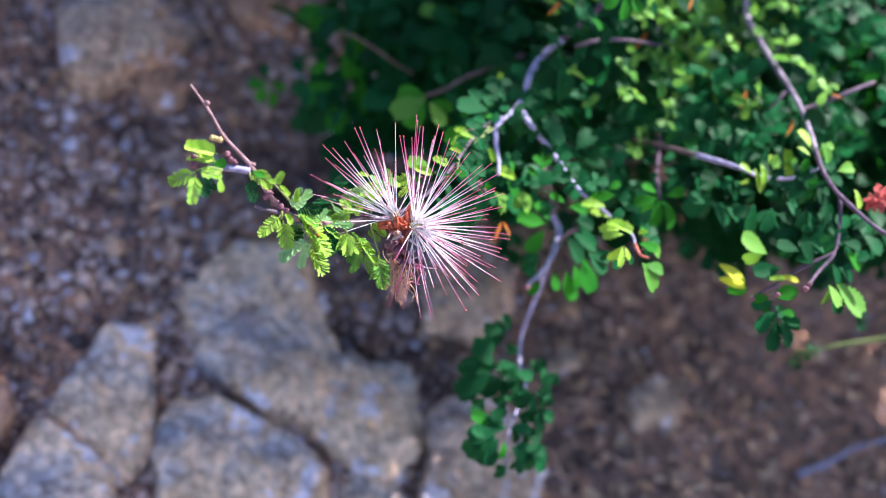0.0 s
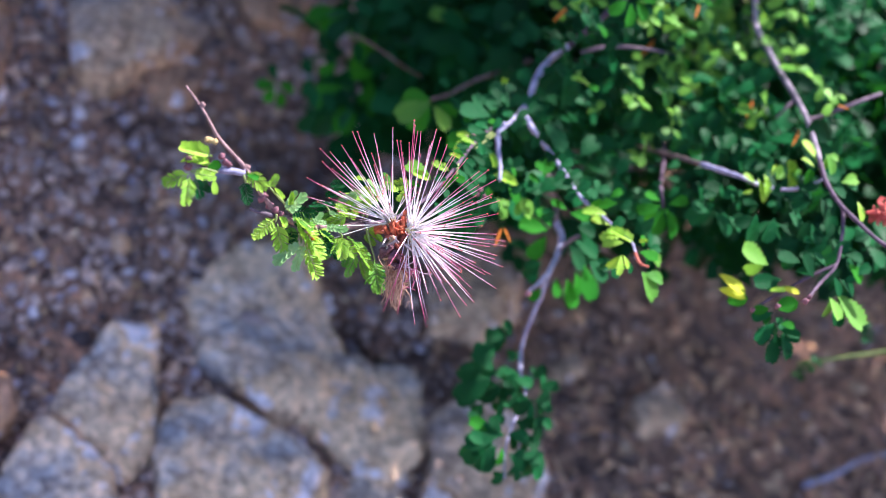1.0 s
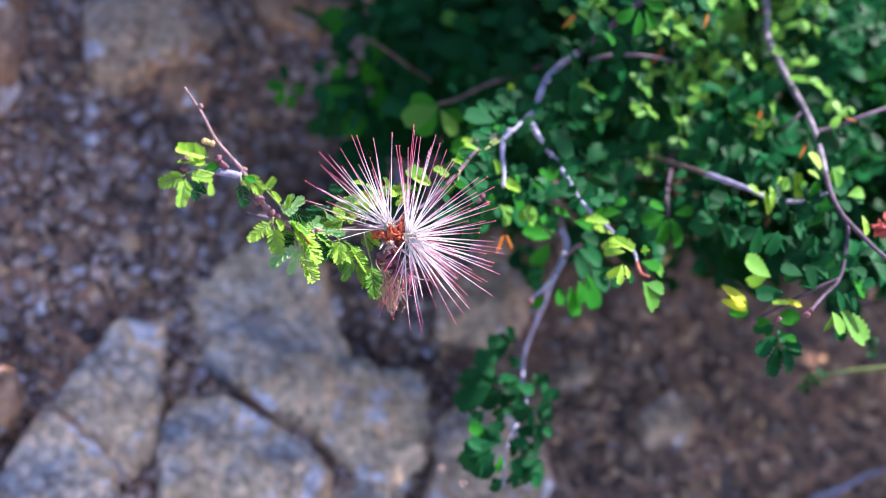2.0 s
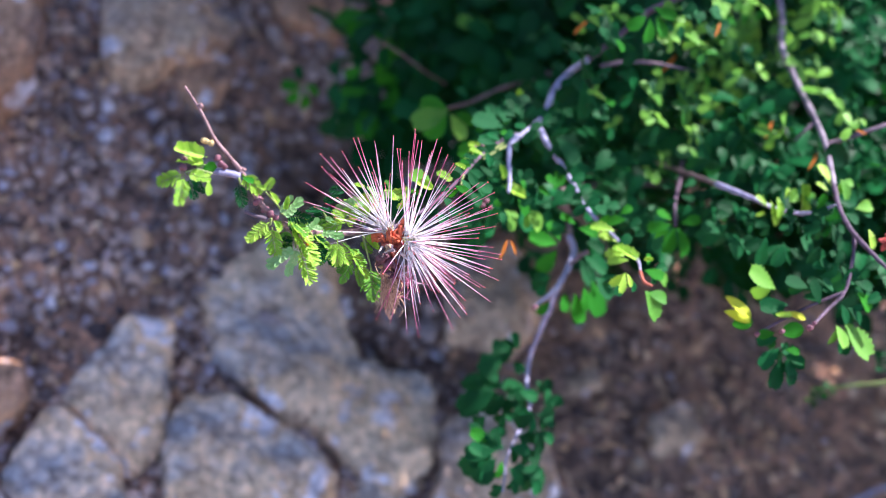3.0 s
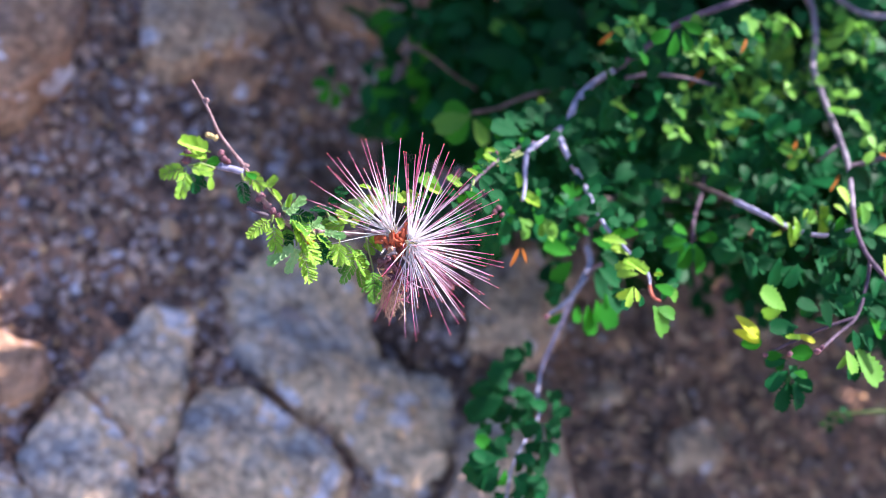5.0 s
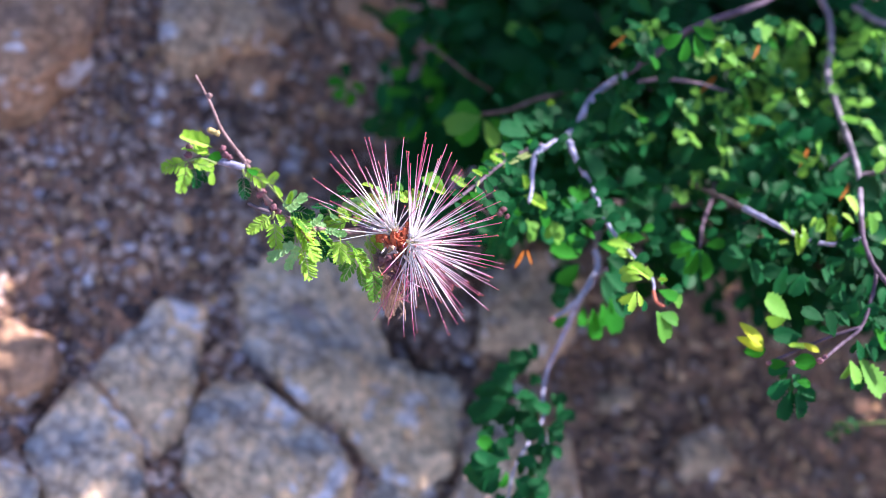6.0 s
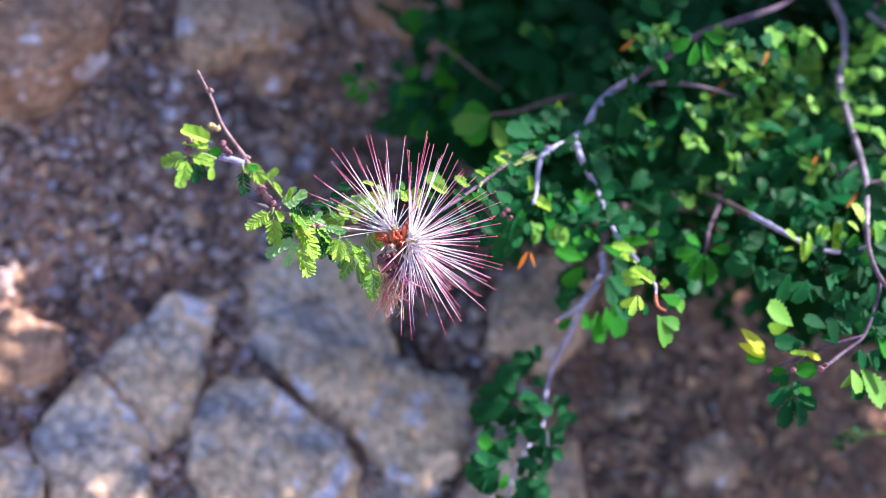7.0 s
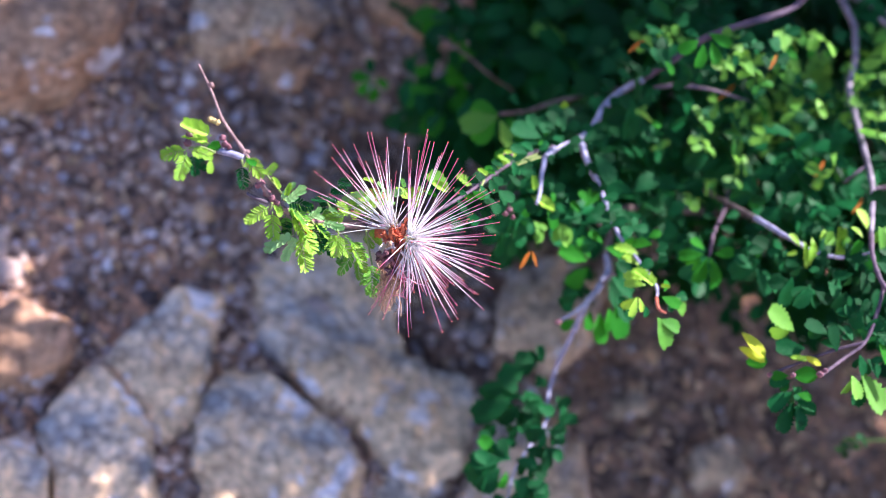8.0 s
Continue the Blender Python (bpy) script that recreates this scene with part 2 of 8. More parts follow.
def ground_sheet():
    n = 300
    s = [0.55 * math.sinh(9.3 * (i / n * 2 - 1) * (0.35 + 0.65 * abs(i / n * 2 - 1))) / 8.0 for i in range(n + 1)]
    verts = [(0.12 + a, 0.5 + b, height(0.12 + a, 0.5 + b)) for b in s for a in s]
    faces = [(j * (n + 1) + i, j * (n + 1) + i + 1, (j + 1) * (n + 1) + i + 1, (j + 1) * (n + 1) + i) for j in range(n) for i in range(n)]
    ob = new("ground", mesh_of("ground", verts, faces, SOIL))
    tagged(ob, "dark brown gritty soil on a gentle slope", "ground", kind="structure")


ground_sheet()


def pebbles():
    rng = random.Random(4)
    verts, faces = [], []
    for i in range(46000):
        x, y = rng.uniform(-0.36, 0.56), rng.uniform(0.14, 1.05)
        if i % 6 == 0:
            x, y = rng.gauss(0.1, 0.6), rng.gauss(0.6, 0.6)
        if abs(x - 0.1) > 0.42 and rng.random() < 0.5:
            continue
        sparse = min(1, max(0, (x - 0.08) / 0.12))
        if rng.random() < 0.55 * sparse:
            continue
        r = min(0.0075 if i % 9 == 0 else 0.0036, 0.00105 * math.exp(abs(rng.gauss(0, 0.75)))) * (1.2 - 0.4 * sparse)
        ball(verts, faces, (x, y, height(x, y) + r * rng.uniform(0.0, 0.45)), r, (1, rng.uniform(0.6, 1), rng.uniform(0.5, 0.8)), 0.5, 0 if r < 0.0044 else 1, rng, Matrix.Rotation(rng.uniform(0, 6.28), 3, "Z") @ Matrix.Rotation(rng.uniform(-0.5, 0.5), 3, "X"))
    ob = new("gravel", mesh_of("gravel", verts, faces, GRAVEL))
    tagged(ob, "loose brown and grey gravel lying on the soil", "gravel", kind="stuff")


pebbles()


def litter():
    rng = random.Random(8)
    verts, faces = [], []
    for i in range(10500):
        x, y = rng.uniform(-0.3, 0.6), rng.uniform(0.15, 1.05)
        if x < 0.12 and rng.random() < 0.85:
            continue
        z = height(x, y) + rng.uniform(0.001, 0.006)
        m = Matrix.Translation((x, y, z)) @ Euler((rng.uniform(-0.5, 0.5), rng.uniform(-0.5, 0.5), rng.uniform(0, 6.28))).to_matrix().to_4x4()
        if rng.random() < 0.35:
            s = rng.uniform(0.006, 0.022)
            tube([m @ Vector((s * (k / 3 - 0.5), 0.1 * s * rng.uniform(-1, 1), 0)) for k in range(4)], 0.0007, 0.0004, 5, 0.1, verts, faces, rng)
        else:
            s, w = rng.uniform(0.002, 0.0052) * (1.6 if i % 13 == 0 else 1), rng.uniform(0.4, 0.7)
            b = len(verts)
            for u, v, h in ((-1, 0, 0), (-0.3, w, 0.25), (0.5, 0.8 * w, 0.2), (1, 0, 0.1), (0.5, -0.8 * w, 0.25), (-0.3, -w, 0.3), (0.1, 0, 0)):
                verts.append(m @ Vector((u * s, v * s, h * s)))
            faces.extend((b + k, b + (k + 1) % 6, b + 6) for k in range(6))
    ob = new("leaf_litter", mesh_of("leaf_litter", verts, faces, LITTER))
    tagged(ob, "dry tan leaf scraps and twigs on soil", "leaf litter", kind="stuff")


litter()


def foot(q, loop):
    """The points of a closed outline that lie nearest to q, edge by edge."""
    out = []
    for a, b in zip(loop, loop[1:] + loop[:1]):
        e = b - a
        t = max(0.0, min(1.0, (q - a).dot(e) / max(1e-9, e.length_squared)))
        out.append(a + e * t)
    return out


def rock(corners, top, material, label, name="rock", seed=0, rough=1.0, tilt=(0, 0)):
    """A worn, angular stone, bedded in the slope: a bevelled block on a polygon of corners."""
    cx, cy = sum(c[0] for c in corners) / len(corners), sum(c[1] for c in corners) / len(corners)
    base = Vector((cx, cy, height(cx, cy)))
    area = sum(a[0] * b[1] - b[0] * a[1] for a, b in zip(corners, corners[1:] + corners[:1]))
    if area < 0:
        corners = corners[::-1]
    bm = bmesh.new()
    up = []
    for x, y in corners:
        up.append(bm.verts.new((x - cx, y - cy, height(x, y) - base.z + top - 0.004 + tilt[0] * (x - cx) + tilt[1] * (y - cy))))
    face = bm.faces.new(up)
    low = bmesh.ops.extrude_face_region(bm, geom=[face])
    for v in low["geom"]:
        if isinstance(v, bmesh.types.BMVert):
            v.co.z += 0
    newv = [v for v in low["geom"] if isinstance(v, bmesh.types.BMVert)]
    for v in up:
        v.co = Vector((v.co.x * 1.02, v.co.y * 1.02, v.co.z - top - 0.03))
    bm.normal_update()
    rim = [e for e in bm.edges if all(v in newv for v in e.verts)]
    sides = [e for e in bm.edges if sum(v in newv for v in e.verts) == 1]
    bmesh.ops.bevel(bm, geom=rim + sides, offset=0.0013, segments=1, profile=0.6, affect="EDGES", clamp_overlap=True)
    bmesh.ops.triangulate(bm, faces=bm.faces[:])
    for k in range(7):
        long = [e for e in bm.edges if e.calc_length() > 0.0055]
        if not long:
            break
        bmesh.ops.subdivide_edges(bm, edges=long, cuts=1)
        bmesh.ops.triangulate(bm, faces=[f for f in bm.faces if len(f.verts) > 3])
    bm.normal_update()
    o = Vector((seed * 3.1, seed * 1.7, seed))
    moved = []
    drop = {}
    flat = [Vector((x - cx, y - cy)) for x, y in corners]
    reach = max(q.length for q in flat)
    pick = random.Random(seed * 7 + 1)
    cuts = []
    for k in range(4):
        a = pick.uniform(0, 6.28)
        cuts.append((Vector((math.cos(a), math.sin(a))), reach * pick.uniform(0.25, 0.6), pick.uniform(0.12, 0.4)))
    for v in bm.verts:
        p = v.co + o
        step = noise.noise(p * 38 + Vector((7, 3, 1)))
        ridge = 1 - 2 * abs(noise.noise(p * 26 + Vector((2, 9, 4))))
        edge = min(math.hypot(v.co.x - f.x, v.co.y - f.y) for f in foot(v.co.xy, flat))
        rim = math.exp(-edge / 0.007) if v.co.z > -0.01 else 0.0
        fall = sum(max(0.0, v.co.xy.dot(w) - c) * k for w, c, k in cuts)
        chip = 0.010 * max(0.0, noise.noise(p * 45 + Vector((5, 1, 8)))) + 0.007 * max(0.0, noise.noise(p * 110))
        drop[v] = min(0.014, fall) + rim * chip
        d = 0.0055 * noise.noise(p * 17) + 0.0034 * max(-0.4, min(0.4, 3 * step)) + 0.0022 * ridge + 0.0026 * noise.noise(p * 75) + 0.0018 * noise.noise(p * 190)
        moved.append(v.co + v.normal * d * rough - Vector((0, 0, drop[v])))
    for v, q in zip(bm.verts, moved):
        v.co = q
    bmesh.ops.recalc_face_normals(bm, faces=bm.faces[:])
    me = bpy.data.meshes.new(name)
    bm.to_mesh(me)
    bm.free()
    me.materials.append(material)
    me.polygons.foreach_set("use_smooth", [True] * len(me.polygons))
    ob = new(name, me)
    ob.location = base
    return tagged(ob, label, "rock", "rocks bedded in the slope")


rock([(-0.0176, 0.3944), (-0.016, 0.417), (0.0071, 0.4413), (0.0437, 0.4529), (0.0618, 0.4079), (0.0712, 0.3953), (0.0856, 0.3935), (0.1109, 0.3997), (0.1189, 0.3661), (0.1153, 0.3464), (0.1137, 0.3272), (0.0945, 0.3191), (0.0601, 0.3348), (0.0276, 0.3486), (0.0001, 0.3633)], 0.020, STONE_GREY, "large grey and tan granite slab, cracked edge", seed=1)
rock([(-0.0659, 0.3173), (-0.0466, 0.3638), (-0.0286, 0.3701), (-0.0225, 0.3496), (-0.016, 0.3087), (-0.0291, 0.2931)], 0.018, STONE_GREY, "grey angular stone with pale quartz patches", seed=2)
rock([(-0.0669, 0.3103), (-0.0361, 0.2907), (-0.016, 0.2679), (-0.0065, 0.2439), (-0.0518, 0.2219), (-0.0777, 0.2744)], 0.016, STONE_GREY, "blocky grey stone bedded in dark gravel", seed=3)
rock([(-0.0959, 0.2709), (-0.0799, 0.271), (-0.0549, 0.2232), (-0.0877, 0.2092), (-0.1084, 0.2539)], 0.014, STONE_GREY, "broad low stone with ochre stains", seed=31)
rock([(-0.013, 0.3427), (0.0097, 0.3424), (0.0356, 0.337), (0.0658, 0.3173), (0.0793, 0.2805), (0.0216, 0.2559), (-0.0089, 0.2889), (-0.0131, 0.3213)], 0.019, STONE_GREY, "wide tan and grey stone with lichen-like blotches", seed=4)
rock([(0.1134, 0.4656), (0.1463, 0.4933), (0.1728, 0.4888), (0.1702, 0.455), (0.1548, 0.429), (0.1191, 0.4233)], 0.022, STONE_TAN, "tan rounded stone under the shrub", seed=5)
rock([(0.1186, 0.366), (0.1472, 0.3875), (0.1811, 0.3901), (0.188, 0.3564), (0.1817, 0.325), (0.1192, 0.3068)], 0.015, STONE_TAN, "pale tan stone half hidden by leaves", seed=6)
rock([(-0.1081, 0.5709), (-0.0564, 0.6147), (-0.0305, 0.5954), (-0.0409, 0.5643), (-0.0783, 0.5153), (-0.0918, 0.5154)], 0.022, STONE_TAN, "pale tan block of stone in the gravel", seed=7)
rock([(-0.2179, 0.5224), (-0.1629, 0.5544), (-0.1356, 0.5296), (-0.1272, 0.4817), (-0.1396, 0.4481), (-0.1693, 0.4221)], 0.035, STONE_BROWN, "large brown boulder with a warm tint", seed=8)
rock([(-0.1264, 0.3098), (-0.1063, 0.3247), (-0.0857, 0.3226), (-0.0821, 0.3074), (-0.0892, 0.2913), (-0.1132, 0.2809)], 0.024, STONE_BROWN, "small tan stone catching a patch of sun", seed=9)
rock([(-0.027, 0.6287), (0.0122, 0.6598), (0.027, 0.6314), (0.0228, 0.6019), (-0.0072, 0.6048)], 0.016, STONE_BROWN, "rust-brown stone in front of the shrub", seed=10)
rock([(0.2481, 0.414), (0.2685, 0.4313), (0.2866, 0.4269), (0.2801, 0.404), (0.2542, 0.3891)], 0.012, STONE_TAN, "small pale stone in the leaf litter", seed=11)
rock([(0.1887, 0.428), (0.208, 0.4397), (0.2184, 0.4324), (0.211, 0.42), (0.195, 0.4155)], 0.010, STONE_TAN, "small brown stone in the leaf litter", seed=12)
rock([(-0.0629, 0.537), (-0.0469, 0.5607), (-0.0289, 0.5572), (-0.0332, 0.5315), (-0.0531, 0.5178)], 0.012, STONE_BROWN, "brown weathered stone in the gravel", seed=13)
rock([(0.075, 0.3189), (0.1016, 0.3222), (0.1163, 0.3058), (0.0813, 0.2851)], 0.008, STONE_GREY, "broken grey stone between larger slabs", seed=14)


# ---- leaves ----
def pinna(pairs, width, fold, curl, broad, rng, verts=None, faces=None, m=Matrix(), crease=0.07, jitter=0.12, blunt=False):
    """One feathered leaf blade, 1 long along +y, its upper face to +z: a midrib with pairs of leaflets."""
    verts, faces = ([], []) if verts is None else (verts, faces)

    def axis(t):
        return Vector((0, t * (1 - 0.1 * curl * t), -curl * t * t * 0.4))

    line = [m @ axis(k / 4 * 0.95) for k in range(5)]
    s = m.to_scale().x
    tube(line, 0.016 * s, 0.007 * s, 4, 0, verts, faces, rng)
    step = 0.9 / pairs
    for k in range(pairs + 1):
        t = 0.12 + step * k * 0.93
        last = k == pairs
        env = 0.42 + 0.75 * t - 0.5 * max(0.0, t - 0.7) if blunt else math.sin(math.pi * min(1, 0.24 + 0.62 * t)) ** 0.7
        for sgn in (-1, 1):
            a = radians(14 if last and blunt else 22 if last else (48 if blunt else 62) - 22 * t + rng.uniform(-7, 7))
            ln = width * env * rng.uniform(0.9, 1.08) * (0.75 if last else 1)
            w = step * broad * rng.uniform(0.9, 1.1)
            d = Vector((sgn * math.sin(a), math.cos(a), 0))
            q = Vector((math.cos(a), -sgn * math.sin(a), 0)) * sgn
            o = axis(t)
            lift = fold + rng.uniform(-jitter, jitter)
            z = Vector((0, 0, 1))

            def at(u, v, h):
                return m @ (o + d * (u * ln) + q * (v * w) + z * (lift * u * ln + h * w))

            b = len(verts)
            verts.extend([at(0.0, 0, 0), at(0.35, 0, -crease), at(0.78, 0, -0.8 * crease), at(1.0, 0, 0),
                          at(0.22, 0.46, 0.10), at(0.62, 0.56, 0.08), at(0.9, 0.36, 0.03),
                          at(0.22, -0.46, 0.10), at(0.62, -0.56, 0.08), at(0.9, -0.36, 0.03)])
            for l, flip in (((4, 5, 6), False), ((7, 8, 9), True)):
                for f in ((0, 1, l[0]), (1, 2, l[1], l[0]), (2, 3, l[2], l[1])):
                    f = tuple(b + v for v in f)
                    faces.append(f[::-1] if flip == (sgn > 0) else f)
    return verts, faces


def lobed(pairs, half, fold, curl, notch, rng, verts=None, faces=None, m=Matrix()):
    """A pinna whose leaflets lie edge to edge, 1 long along +y: an obovate blade with a scalloped rim and slanting folds."""
    verts, faces = ([], []) if verts is None else (verts, faces)
    base = len(verts)
    rows = 2 * pairs + 1
    skew = rng.uniform(-0.06, 0.06)
    for r in range(rows + 1):
        t = r / rows
        wide = half * (0.16 + 0.84 * math.sin(math.pi * min(1.0, t ** 1.15 * 0.86 + 0.04)) ** 0.75)
        cut = (1 - notch * rng.uniform(0.6, 1.2)) if r % 2 == 0 else rng.uniform(0.94, 1.06)
        dip = -0.035 if r % 2 == 0 else 0.0
        for u in (-1.0, -0.55, 0.0, 0.55, 1.0):
            a = abs(u)
            x = u * wide * (cut if a == 1 else 1) + skew * t * t
            y = t * (1 - 0.1 * curl * t) + a * 0.16 * (1 - 0.75 * t)
            z = fold * a * wide - curl * t * t * 0.4 + (dip * a) + (0.0 if a else -0.02)
            verts.append(m @ Vector((x, y * 0.93, z)))
    for r in range(rows):
        for k in range(4):
            a = base + r * 5 + k
            faces.append((a, a + 1, a + 6, a + 5))
    return verts, faces


RNG = random.Random(11)
FINE = [mesh_of("pinna", *pinna(RNG.choice((8, 9, 9, 10)), RNG.uniform(0.33, 0.40), RNG.uniform(0.05, 0.3), RNG.uniform(-0.1, 0.5), RNG.uniform(0.74, 0.84), RNG, crease=0.3), LEAF_YOUNG) for k in range(6)]
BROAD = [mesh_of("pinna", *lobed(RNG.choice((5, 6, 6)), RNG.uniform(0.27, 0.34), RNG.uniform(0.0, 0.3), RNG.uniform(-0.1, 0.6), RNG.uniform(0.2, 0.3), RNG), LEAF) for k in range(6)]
# FINE blades again for the twig's shaded leaves, shade in the darker greens
FINE_SHADED = [mesh_of("pinna", [v.co for v in b.vertices], [tuple(p.vertices) for p in b.polygons], LEAF) for b in FINE[:3]] + [mesh_of("pinna", [v.co for v in b.vertices], [tuple(p.vertices) for p in b.polygons], LEAF_MID) for b in FINE[3:]]
# the BROAD blades again, coloured as if the sun shone through them
LIT_THROUGH = [mesh_of("pinna", [v.co for v in b.vertices], [tuple(p.vertices) for p in b.polygons], LEAF_LIT) for b in BROAD]
# BROAD blades in a brighter green that stands for sun on them
SUNLIT_BROAD = [mesh_of("pinna", [v.co for v in b.vertices], [tuple(p.vertices) for p in b.polygons], LEAF_MID) for b in BROAD[:4]]
# leaflets with that painted sheen
SHEEN_FINE = [mesh_of("pinna", *pinna(RNG.choice((4, 5)), RNG.uniform(0.36, 0.44), RNG.uniform(0.0, 0.2), RNG.uniform(0, 0.4), RNG.uniform(0.85, 0.95), RNG, crease=0.2, jitter=0.06, blunt=True), LEAF_SHEEN) for k in range(3)]
FOLDED = [mesh_of("pinna", *pinna(RNG.choice((7, 8)), RNG.uniform(0.24, 0.30), RNG.uniform(0.7, 1.2), RNG.uniform(0, 0.5), RNG.uniform(1.0, 1.1), RNG, crease=0.15, jitter=0.08), LEAF_YOUNG) for k in range(3)]
# young blades whose yellow-green also carries the sunlight on them
BRIGHT = [mesh_of("pinna", *lobed(RNG.choice((4, 5, 5)), RNG.uniform(0.23, 0.29), RNG.uniform(0.1, 0.5), RNG.uniform(-0.1, 0.6), RNG.uniform(0.35, 0.5), RNG), LEAF_YOUNG) for k in range(4)]


def plain_leaf(rng, half=0.27):
    """One smooth oval leaflet, 1 long along +y, a little folded and cupped."""
    v, f = [], []
    for k in range(9):
        t = k / 8
        w = half * math.sin(math.pi * min(1, t ** 0.85)) ** 0.7
        z = -0.12 * t * t
        v.extend([(-w, t, z + 0.25 * w), (-0.5 * w, t, z + 0.08 * w), (0, t, z - 0.02), (0.5 * w, t, z + 0.08 * w), (w, t, z + 0.25 * w)])
    for k in range(8):
        for i in range(4):
            a = k * 5 + i
            f.append((a, a + 1, a + 6, a + 5))
    return v, f


YELLOW = [mesh_of("leaflet", *plain_leaf(RNG, 0.2), LEAF_YELLOW)]
OVAL = [mesh_of("leaflet", *plain_leaf(RNG, 0.36), LEAF_LIT)]


def aim(base, tip, face):
    """The pose and length of a blade from base to tip with its upper side towards face."""
    base, tip = Vector(base), Vector(tip)
    y = (tip - base)
    ln = y.length
    y.normalize()
    z = Vector(face)
    z = (z - y * z.dot(y)).normalized()
    x = y.cross(z)
    return Matrix.Translation(base) @ Matrix((x, y, z)).transposed().to_4x4() @ Matrix.Scale(ln, 4)


UP = Vector((0.32, -0.35, 1.0))


def blade(parent, base, tip, kind=FINE, face=UP, label=""):
    grow = 1.02 if kind in (FINE, FINE_SHADED, YELLOW, OVAL, FOLDED) else 1.08
    return part("pinna", RNG.choice(kind), parent, label, aim(base, tip, Vector(face)) @ Matrix.Scale(grow, 4))


def stem(name, points, r0, r1, material, parent, label="", knots=0.12, steps=6, sides=8):
    line = spline(points, steps)
    v, f = tube(line, r0, r1, sides, knots, rng=RNG)
    at = line[0].copy()
    return part(name, mesh_of(name, shift_to(v, at), f, material), parent, label, Matrix.Translation(at))


def lumps(name, spots, material, parent, label=""):
    """A few swollen lumps in one mesh: each a place and a radius."""
    v, f = [], []
    at = Vector(spots[0][0])
    for p, r in spots:
        ball(v, f, Vector(p) - at, r * 0.82, (1, 0.85, 1.15), 0.7, 1, RNG)
    return part(name, mesh_of(name, v, f, material), parent, label, Matrix.Translation(at))


# ---- shrub: main bough ----
BASE = Vector((0.40, 0.60, height(0.40, 0.60)))
shrub = thing("fairy_duster_shrub", BASE, "sprawling desert shrub with small feathered green leaves and grey branches", "shrub")
BOUGHS = {}


def bough(key, points, r0, r1, label="", material=BARK):
    BOUGHS[key] = stem("branch", points, r0, r1, material, shrub, label, 0.16, 8)
    return BOUGHS[key]


bough("tall", [BASE, (0.30, 0.56, 0.22), (0.1948, 0.4644, 0.3197), (0.1985, 0.4417, 0.3206), (0.1997, 0.4240, 0.3189), (0.1962, 0.4042, 0.3214), (0.1956, 0.3842, 0.3268), (0.1956, 0.3653, 0.3318), (0.1945, 0.3434, 0.3394), (0.1934, 0.3266, 0.3448), (0.1888, 0.3046, 0.3531), (0.1868, 0.2931, 0.3563)], 0.00153, 0.0008, "lilac-grey branch with sun patches in its bark colour", DAPPLED_BARK)
bough("right", [(0.1868, 0.2931, 0.3563), (0.1868, 0.2845, 0.3569), (0.1881, 0.2740, 0.3587), (0.1916, 0.2658, 0.3602), (0.1979, 0.2568, 0.3613), (0.2083, 0.2515, 0.3609)], 0.00076, 0.00064, "purple-grey twig with young leaves", PURPLE_BARK)
bough("lower", [(0.1898, 0.2715, 0.3581), (0.1890, 0.2628, 0.3559), (0.1872, 0.2534, 0.3516), (0.1816, 0.2466, 0.3490), (0.1742, 0.2366, 0.3513)], 0.00059, 0.00048, "", PURPLE_BARK)
bough("edge", [(0.1872, 0.2534, 0.3516), (0.1795, 0.2505, 0.3467), (0.1722, 0.2478, 0.3394), (0.1661, 0.2456, 0.3327)], 0.00051, 0.00048, "", PURPLE_BARK)
bough("tall_side", [(0.1943, 0.3420, 0.3396), (0.1906, 0.3384, 0.3373), (0.1888, 0.3371, 0.3332)], 0.00076, 0.0004, "", DARK_BARK)
bough("tall_fork", [(0.1937, 0.3255, 0.3452), (0.1988, 0.3264, 0.3480), (0.2045, 0.3258, 0.3549), (0.2148, 0.3296, 0.3597)], 0.00085, 0.00064, "", DARK_BARK)
# same branch as arch; its shaded stretch is set in a darker bark
bough("arch_inner", [BASE, (0.30, 0.52, 0.28), (0.1767, 0.4068, 0.3671), (0.1532, 0.3817, 0.3621), (0.1356, 0.3712, 0.3547), (0.1277, 0.3689, 0.3476), (0.1212, 0.3672, 0.3359), (0.1146, 0.3665, 0.3238)], 0.00119, 0.00112, "", PURPLE_BARK)
bough("arch", [(0.1146, 0.3665, 0.3238), (0.1090, 0.3635, 0.3179), (0.1038, 0.3537, 0.3167), (0.1013, 0.3439, 0.3159), (0.0948, 0.3251, 0.3227), (0.0873, 0.3107, 0.3306), (0.0845, 0.3035, 0.3319)], 0.00128, 0.00112, "lilac-grey arching branch", BARK)
bough("side", [(0.0845, 0.3035, 0.3319), (0.0847, 0.2968, 0.3315), (0.0855, 0.2897, 0.3309), (0.0855, 0.2845, 0.3304)], 0.00085, 0.00048, "", BARK)
bough("front", [(0.0968, 0.3287, 0.3208), (0.0996, 0.3168, 0.3243), (0.1044, 0.3085, 0.3245), (0.1083, 0.2972, 0.3273), (0.1115, 0.2905, 0.3273), (0.1150, 0.2819, 0.3298), (0.1213, 0.2712, 0.3335), (0.1259, 0.2605, 0.3382), (0.1262, 0.2526, 0.3395)], 0.0011, 0.00032, "", BARK)
# same branch as low, with the shade put into its bark colour
bough("inner", [BASE, (0.27, 0.50, 0.15), (0.1236, 0.3431, 0.2788), (0.1236, 0.3335, 0.2745), (0.1241, 0.3242, 0.2720)], 0.0017, 0.0012, "", SHADED_BARK)
